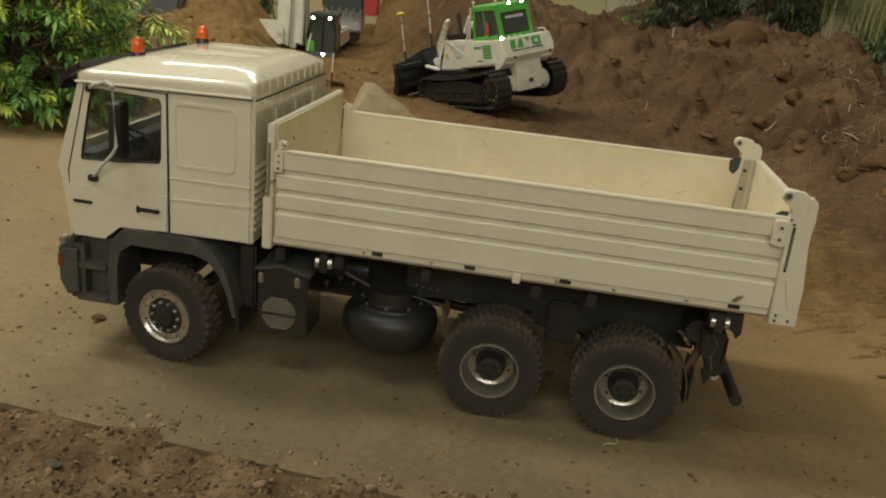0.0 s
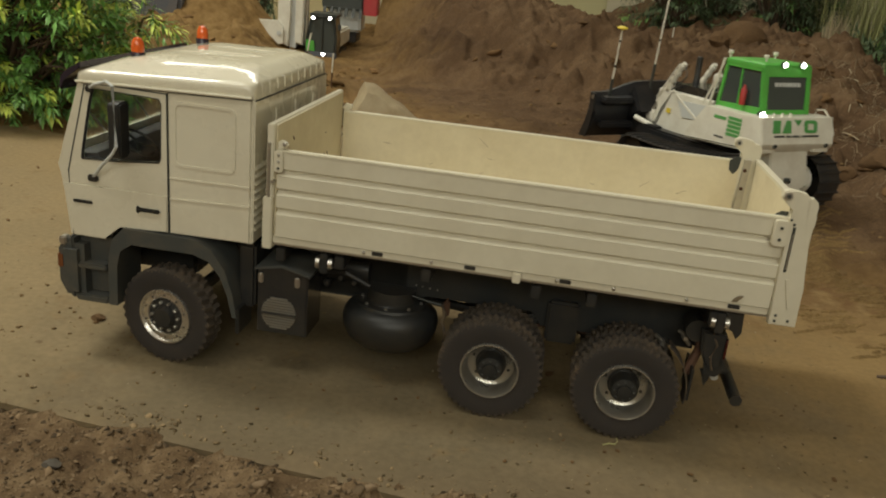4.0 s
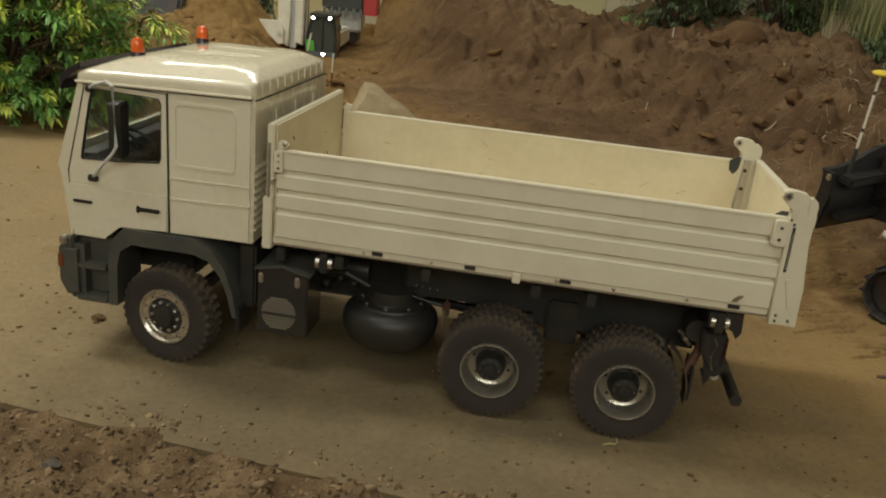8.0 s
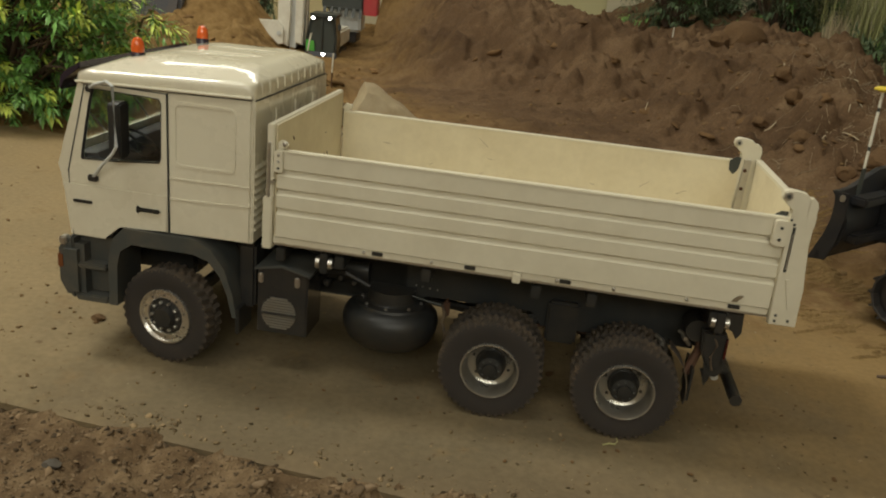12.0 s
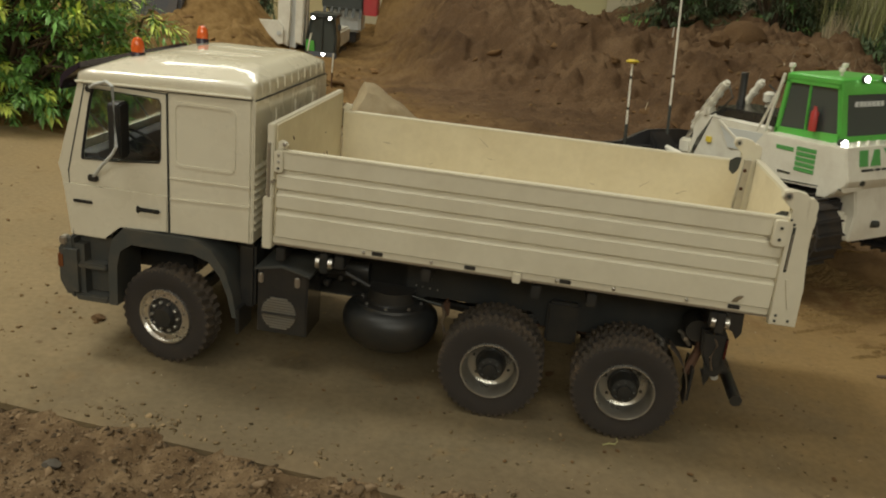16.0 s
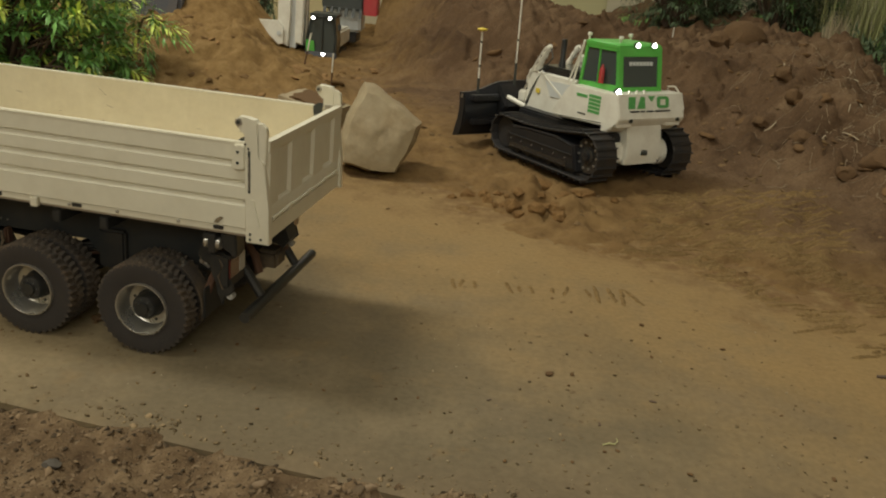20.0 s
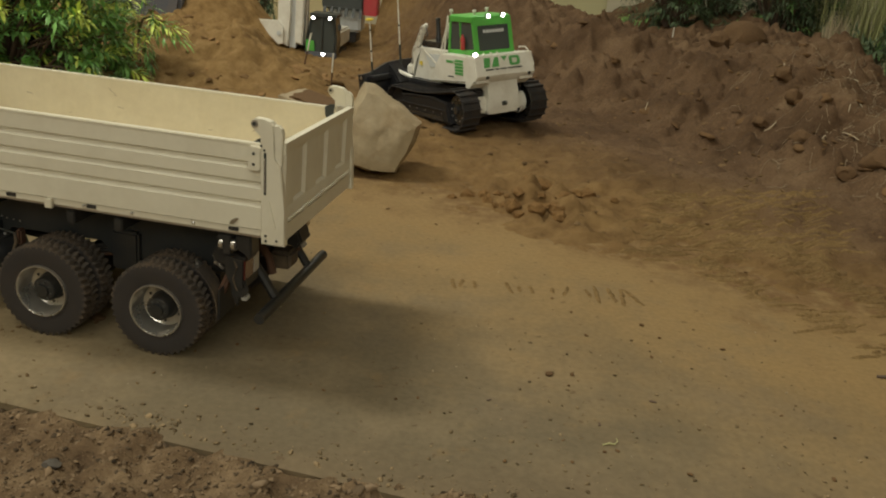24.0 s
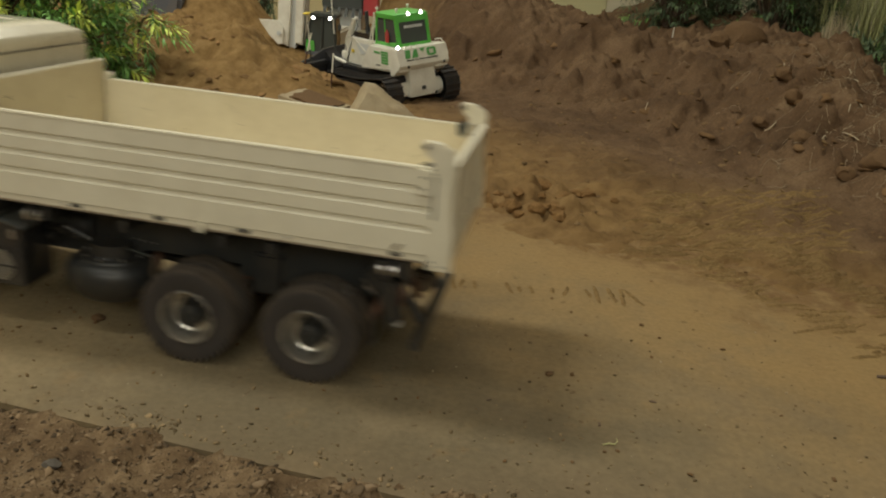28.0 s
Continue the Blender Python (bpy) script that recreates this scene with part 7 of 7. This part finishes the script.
def tread_prints():
    """Low ridges of dusty earth that crawler tracks pressed on the road."""
    rnd = random.Random(2)
    vs, fs = [], []

    def ridge(x, y, a, L, wide, tall):
        o, n = len(vs), 9
        c, s = math.cos(a), math.sin(a)
        for j in range(n):
            u = j / (n - 1) - 0.5
            k = (1 - (2 * u) ** 6) * rnd.uniform(0.5, 1.0)
            off = rnd.gauss(0, 0.0007)
            for q, h in ((-1, -0.0006), (-0.45, tall * k), (0.45, tall * k * 0.8), (1, -0.0006)):
                d = off + q * wide * (0.6 + 0.4 * k)
                px, py = x + c * u * L - s * d, y + s * u * L + c * d
                vs.append((px, py, max(0.0, height_at(px, py)) + h))
        for j in range(n - 1):
            for q in range(3):
                i = o + j * 4 + q
                fs.append((i, i + 1, i + 5, i + 4))

    for k in range(17):
        if k in (3, 4, 8, 11):
            continue
        clear = k > 12
        ridge(0.012 + 0.0122 * k + rnd.gauss(0, 0.0012), 0.805 + 0.0006 * k + rnd.gauss(0, 0.003), math.radians(93 + rnd.gauss(0, 7)),
              rnd.uniform(0.034, 0.050) if clear else rnd.uniform(0.014, 0.032), 0.0036, 0.0014 if clear else 0.0009)
    for k in range(300):
        u, lane = rnd.random() * 1.15, rnd.choice((0, 1, 1))
        x, y = 0.475 - 0.16 * u + 0.115 * lane + rnd.gauss(0, 0.018), 0.70 + 0.25 * u + 0.06 * lane
        ridge(x, y, math.radians(18 + rnd.gauss(0, 7)), rnd.uniform(0.012, 0.05), rnd.uniform(0.0026, 0.0046), rnd.uniform(0.0012, 0.0034))
    for k in range(46):
        v = k / 45
        for lane in (0, 1):
            x, y = 0.30 + 0.15 * lane + 0.06 * v + rnd.gauss(0, 0.012), 0.955 + 0.25 * v + 0.05 * lane + rnd.gauss(0, 0.002)
            for q in range(3):
                if rnd.random() < 0.62:
                    ridge(x + (q - 1) * 0.048, y + (q - 1) * 0.013, math.radians(15 + rnd.gauss(0, 5)), rnd.uniform(0.025, 0.065), rnd.uniform(0.0020, 0.0036), rnd.uniform(0.0014, 0.0036))
    me = bpy.data.meshes.new("tread_prints")
    me.from_pydata(vs, [], fs)
    me.polygons.foreach_set("use_smooth", np.ones(len(me.polygons), dtype=bool))
    me.materials.append(M_PRINT)
    tagged(new("tread_prints", me), "low ridges of dusty earth pressed on the road by tracks", "tracks", kind="stuff")


M_PRINT = soil("pressed_dust", (0.19, 0.122, 0.052), (0.245, 0.160, 0.067), (0.285, 0.188, 0.080))


def bank_spot(r):
    x, y = r.uniform(0.0, 1.05), r.uniform(1.0, 2.25)
    return (x, y, False) if height_at(x, y) > 0.045 else None


scatter("bank_lumps", M_CRUMB, 520, 17, bank_spot, lambda r: 0.002 + 0.016 * r.random() ** 4, "lumps of brown earth on the bank", "lumps", -0.15)
boulder()
clods()
scatter("gravel", M_GRIT, 5200, 5, front_spot, lambda r: 0.0005 + 0.0020 * r.random() ** 5, "mixed brown grit and small stones before the road", "gravel")
scatter("soil_lumps", M_GRIT, 55, 41, front_spot, lambda r: 0.0022 + 0.0035 * r.random() ** 3, "lumps of brown soil before the road", "lumps", -0.1)
scatter("road_crumbs", M_CRUMB, 420, 6, road_spot, lambda r: 0.0005 + 0.0019 * r.random() ** 5, "small dark crumbs of earth on the road", "crumbs", 0.4)
scatter("earth_crumbs", M_DUSTY, 1400, 7, earth_spot, lambda r: 0.0010 + 0.0058 * r.random() ** 5, "brown crumbs of loose earth", "crumbs", 0.0)
M_OCHRE = material("ochre_crumb", (0.22, 0.13, 0.055), 0.95, island=0.4, spec=0.15)
scatter("mound_crumbs", M_OCHRE, 700, 8, mound_spot, lambda r: 0.002 + 0.014 * r.random() ** 5, "ochre crumbs and lumps on the mound", "crumbs")
scatter("gravel", M_OCHRE, 240, 43, lambda r: (r.uniform(-1.0, -0.52), 1.24 + r.gauss(0, 0.035), False), lambda r: 0.0010 + 0.005 * r.random() ** 4, "brown gravel under the bush beside the road", "gravel")
M_MIXED = material("mixed_road_dust", (0.20, 0.145, 0.080), 0.95, island=0.6, spec=0.1)
scatter("road_crumbs", M_MIXED, 620, 61, near_road_spot, lambda r: 0.0004 + 0.0013 * r.random() ** 4, "tan and brown crumbs strewn over the near side of the road", "crumbs", 0.3)
scatter("edge_crumbs", M_MIXED, 420, 63, edge_spot, lambda r: 0.0005 + 0.0018 * r.random() ** 4, "loose crumbs of soil spilled over the road's edge", "crumbs", 0.25)
scatter("pale_grit", M_STONE, 230, 29, road_spot, lambda r: 0.0004 + 0.0007 * r.random() ** 2, "tiny pale specks of grit on the road", "grit", 0.4)
scatter("dust_crumbs", M_DUSTY, 260, 19, dusty_spot, lambda r: 0.0004 + 0.0018 * r.random() ** 5, "ochre crumbs of earth at the dusty side of the road", "crumbs", 0.3)
tread_prints()
plant("spindle_bush", "dense evergreen bush with yellow-tipped shoots", "bush", (-0.795, 1.38, 0.0), 760, (0.245, 0.15), 0.37, 0.023, 0.0066, 22, (M_LEAF, M_LIME), 3, 0.38, droop=0.8)
plant("spindle_bush", "low green twig with narrow leaves beside the mound", "bush", (-0.66, 1.60, height_at(-0.66, 1.60)), 34, (0.105, 0.05), 0.155, 0.030, 0.0050, 24, (M_LEAF, M_LIME), 9, 0.22, droop=0.9)
plant("fir_shrub", "dark green conifer shrub on top of the bank", "shrub", (0.70, 2.95, 0.17), 190, (0.16, 0.14), 0.34, 0.030, 0.005, 22, (M_THUJA, M_LEAF), 21, 0.2)
plant("fir_shrub", "dark green conifer shrub on top of the bank", "shrub", (1.02, 2.85, 0.17), 190, (0.17, 0.14), 0.36, 0.032, 0.005, 22, (M_THUJA, M_LEAF), 22, 0.15)
plant("fir_shrub", "dark green conifer shrub on top of the bank", "shrub", (0.86, 3.0, 0.17), 150, (0.17, 0.14), 0.34, 0.032, 0.005, 22, (M_THUJA, M_LEAF), 25, 0.1)
plant("fir_shrub", "dark green conifer shrub on top of the bank", "shrub", (1.14, 2.90, 0.17), 150, (0.13, 0.10), 0.30, 0.032, 0.005, 22, (M_THUJA, M_LEAF), 29, 0.1)
plant("fir_shrub", "low dark green shrub at the edge of the bank", "shrub", (1.17, 2.36, height_at(1.17, 2.36) - 0.01), 120, (0.13, 0.09), 0.165, 0.030, 0.006, 22, (M_THUJA, M_LEAF), 23, 0.2)
grass_tuft("reeds", "tall pale reeds behind the bank", (1.54, 2.88, 0.15), 2400, (0.22, 0.10), 0.38, 31, M_REED)
grass_tuft("dry_grass", "dry yellow grass at the foot of the shrubs", (1.10, 2.55, 0.19), 160, (0.02, 0.02), 0.09, 33, M_STRAW)
grass_tuft("dry_grass", "flattened dry grass at the end of the bank", (0.98, 2.05, height_at(0.98, 2.05) - 0.015), 260, (0.06, 0.08), 0.045, 35, M_STRAWDARK)
straw()
bank_stones()
marker(-0.332, 1.756, 0.066, 10)
marker(-0.265, 1.702, 0.068, 1)
plant("fir_shrub", "small dark green shrub behind the mound", "shrub", (-0.76, 3.12, height_at(-0.76, 3.12)), 60, (0.04, 0.04), 0.32, 0.030, 0.006, 20, (M_THUJA, M_LEAF), 27, 0.1)
marker(0.620, 2.55, 0.050, 0)
excavator()
loader()
ob = part("storage_bin", prism(BM(), [(-0.12, 0.0), (0.10, 0.0), (0.115, 0.10), (0.09, 0.16), (-0.12, 0.17)], "y", -0.06, 0.12, 0.012), M_SLATE)
ob.matrix_world = pose(-1.03, 2.72, 0.02, 0, 0, 12)
tagged(ob, "slate-grey plastic bin with rounded edges", "bin")
part("lid", box(BM(), -0.10, 0.08, -0.05, 0.11, 0.155, 0.175, 0.006), M_INK, ob)
ob = part("timber_board", box(BM(), -0.14, 0.14, -0.01, 0.01, 0.0, 0.12, 0.003), material("pale_board", (0.52, 0.48, 0.26), 0.8, grain=0.1))
ob.matrix_world = pose(0.36, 3.12, 0.135, 0, 0, -4)
tagged(ob, "pale yellow board standing behind the bank", "board")
ob = part("board_wall", box(BM(), -0.20, 0.22, -0.01, 0.01, 0.0, 0.5, 0.003), material("cream_board", (0.62, 0.54, 0.30), 0.8, grain=0.1))
ob.matrix_world = pose(-0.66, 3.45, 0.0)
tagged(ob, "cream board standing behind the machines", "board")


# ---- what moves ----
DOZER_ROWS = [  # seconds, x, y, z, heading, nose down, roll
    (0.0, 0.0743, 1.7703, 0.0428, 127.9, 9.0, -9.5),
    (0.5, 0.0760, 1.6769, 0.0405, 124.7, 10.0, -7.3),
    (1.0, 0.1135, 1.5677, 0.0427, 121.4, 7.4, -3.0),
    (1.5, 0.1509, 1.4945, 0.0438, 121.1, 7.8, -2.8),
    (2.0, 0.2037, 1.4541, 0.0386, 120.0, 3.8, -1.3),
    (2.5, 0.2534, 1.3981, 0.0372, 120.3, 2.3, -2.2),
    (3.0, 0.2996, 1.3227, 0.0317, 119.5, 0.1, -2.4),
    (3.5, 0.3511, 1.2677, 0.0302, 117.1, -0.3, -3.0),
    (5.5, 0.5139, 0.9626, 0.0289, 115.2, 6.8, 10.6),
    (6.0, 0.5052, 0.8110, 0.0400, 127.0, 3.5, 10.5),
    (6.4, 0.5210, 0.7894, 0.0360, 128.0, 2.5, 9.0),
    (7.0, 0.5984, 0.7638, 0.0049, 123.1, -1.2, -4.3),
    (8.0, 0.6132, 0.7776, 0.0049, 125.4, -1.0, -3.9),
    (9.0, 0.6153, 0.7827, 0.0050, 125.5, -1.0, -3.7),
    (9.5, 0.6194, 0.7826, 0.0048, 127.2, -1.0, -3.1),
    (10.0, 0.6223, 0.7793, 0.0041, 128.0, -0.9, -2.5),
    (11.0, 0.6018, 0.7312, 0.0040, 130.8, -0.9, -1.2),
    (11.5, 0.6051, 0.7427, 0.0048, 129.0, -0.9, -0.8),
    (12.0, 0.6090, 0.7554, 0.0063, 126.5, -0.9, -0.4),
    (12.5, 0.6036, 0.7580, 0.0088, 120.9, 0.0, 0.0),
    (13.3, 0.5780, 0.7830, 0.0170, 123.0, 0.4, -2.0),
    (14.5, 0.4899, 0.8435, 0.0435, 124.0, 0.6, -5.2),
    (15.0, 0.4693, 0.9038, 0.0388, 123.1, 0.5, -5.9),
    (16.0, 0.4098, 0.9811, 0.0403, 118.1, 3.2, -2.5),
    (16.5, 0.3852, 1.0255, 0.0362, 120.1, 5.8, 1.1),
    (17.0, 0.3599, 1.0729, 0.0340, 120.8, 5.3, -0.1),
    (17.5, 0.3349, 1.1186, 0.0312, 121.7, 4.9, 0.6),
    (18.0, 0.3092, 1.1602, 0.0299, 121.5, 3.9, 0.6),
    (18.5, 0.2925, 1.2097, 0.0290, 122.1, 2.5, 0.3),
    (19.0, 0.2664, 1.2454, 0.0293, 122.4, 2.4, -0.4),
    (19.5, 0.2439, 1.2897, 0.0284, 122.4, 1.3, -0.5),
    (20.0, 0.2156, 1.3182, 0.0287, 122.7, 0.8, -1.2),
    (20.5, 0.1934, 1.3565, 0.0295, 122.6, 1.3, -1.4),
    (21.0, 0.1711, 1.4052, 0.0298, 122.9, 1.6, -2.9),
    (21.5, 0.1499, 1.4455, 0.0291, 122.4, 1.8, -3.6),
    (23.5, 0.0498, 1.6363, 0.0254, 122.0, 3.0, -7.1),
    (24.0, 0.0163, 1.6038, 0.0287, 125.3, 3.9, -6.0),
    (24.5, -0.0033, 1.6390, 0.0277, 125.2, 3.8, -6.7),
    (25.0, -0.0308, 1.6961, 0.0248, 126.0, 4.2, -7.3),
    (25.5, -0.0568, 1.7276, 0.0244, 126.5, 5.0, -8.1),
    (26.0, -0.0826, 1.7830, 0.0199, 127.1, 4.0, -8.3),
    (26.5, -0.1079, 1.8263, 0.0147, 128.3, 3.3, -8.0),
    (27.0, -0.1234, 1.8314, 0.0108, 128.2, 3.1, -7.5),
    (27.5, -0.1333, 1.8744, 0.0071, 127.2, 1.5, -7.3),
    (28.0, -0.1519, 1.8827, 0.0057, 129.4, 1.2, -8.2),
]
TRUCK_OUT = [(0.0, 0.1523), (17.1, 0.1523), (17.2, 0.1470), (17.3, 0.1375), (17.4, 0.1200), (17.5, 0.0965), (17.6, 0.0620), (17.7, 0.0250), (17.8, -0.0170), (17.9, -0.0610), (18.0, -0.1045),
             (18.1, -0.1450), (18.2, -0.1880), (18.3, -0.2150), (18.4, -0.2320), (18.5, -0.2370), (19.0, -0.2305), (19.5, -0.2230), (20.0, -0.2175), (20.5, -0.2135), (21.0, -0.2090), (21.5, -0.2080)]
TRUCK_BACK = [(24.0, -0.2065), (24.2, -0.2030), (24.35, -0.1950), (24.5, -0.1845), (24.65, -0.1640), (24.8, -0.1360), (25.0, -0.0995), (25.25, -0.0570), (25.5, -0.0145), (25.75, 0.0320), (26.0, 0.0785), (26.25, 0.1120),
              (26.5, 0.1330), (26.75, 0.1360), (27.0, 0.1360), (27.2, 0.1355), (27.3, 0.1340), (27.4, 0.1265), (27.5, 0.1150), (27.6, 0.0900), (27.7, 0.0560), (27.8, 0.0130), (27.9, -0.0310), (28.0, -0.0835)]


def motions():
    rows, turns = [], []
    for t, x in TRUCK_OUT:
        d = 0.1523 - x
        rows.append((t, x, 0.6192 + (min(d, 0.345) + 0.25 * max(0.0, d - 0.345)) * 0.1570, 172.95 - d * 4.1, 0.0))
    for t, x in TRUCK_BACK:
        d = 0.1324 - x
        rows.append((t, x, 0.6202 + d * 0.1600, 172.9 - d * 3.6, 0.0))
    walk(truck, [(t, pose(x, y, 0.0, 0, 0, a)) for t, x, y, a, _ in rows])
    for w, wx, wy, side, steer in wheels:
        out = []
        for t, x, y, a, _ in rows:
            roll = math.degrees((0.1523 - x) / WHEEL_R)
            turn = (-9.0 if t < 17.15 else -9.0 + 5.0 * min(1.0, (t - 17.15) / 1.2)) if steer else 0.0
            if side > 0:
                out.append((t, pose(wx, wy, AXLE_Z, 0, roll, turn)))
            else:
                out.append((t, pose(wx, wy, AXLE_Z, 0, -roll, turn + 180)))
        walk(w, out)
    walk(dozer, [(t, pose(x, y, z, r, p, a)) for t, x, y, z, a, p, r in DOZER_ROWS])
    walk(blade_group, [(t, pose(0.11, side, 0.04 + lift, roll, tilt, turn) @ pose(-0.11, 0, -0.04)) for t, lift, tilt, turn, roll, side in BLADE_ROWS])


BLADE_ROWS = [  # seconds, lift, tilt, turn, roll, side shift
    (0.0, 0.0192, -5.7, 1.1, -2.1, -0.0053), (1.0, 0.0472, -13.3, 1.7, -2.7, -0.0120), (2.0, 0.0445, -16.4, -1.3, -3.4, -0.0063), (3.0, 0.0350, -11.8, -1.9, -0.8, -0.0085),
    (5.5, 0.0425, -4.1, -0.2, -2.4, 0.0110), (6.0, 0.0320, -7.9, -3.0, -6.5, -0.0122), (6.4, 0.0330, -10.5, 0.9, -6.0, -0.0250), (7.0, 0.072, -5.5, -4.2, -1.2, 0), (8.0, 0.0695, -5.2, -7.2, -1.2, 0),
    (9.0, 0.0681, -5.0, -7.2, -1.2, 0), (9.5, 0.0700, -3.2, -4.4, -1.7, 0), (10.0, 0.0720, -1.3, -1.6, -2.1, 0), (11.0, 0.0765, -4.5, -3.3, -2.0, 0), (12.0, 0.0559, 2.2, 1.5, -0.4, 0),
    (12.5, 0.045, 1, 8, 0, 0.008), (14.5, 0.021, 0, 4, 0, 0.008), (15.0, 0.026, 0, 5, 2, 0.008), (16.0, 0.0121, 4.6, 6.3, 4.4, 0.010), (17.0, 0.014, 3.0, 2.5, 2.0, 0.008),
    (18.0, 0.0172, 1.7, -0.7, 0, 0.006), (20.0, 0.012, 0.8, 0, 0, 0.005), (22.0, 0.006, 0, 4, 0, 0.005), (24.0, 0.008, 0, 12, 0, 0.006), (28.0, 0.008, 0, 12, 0, 0.006)]


motions()
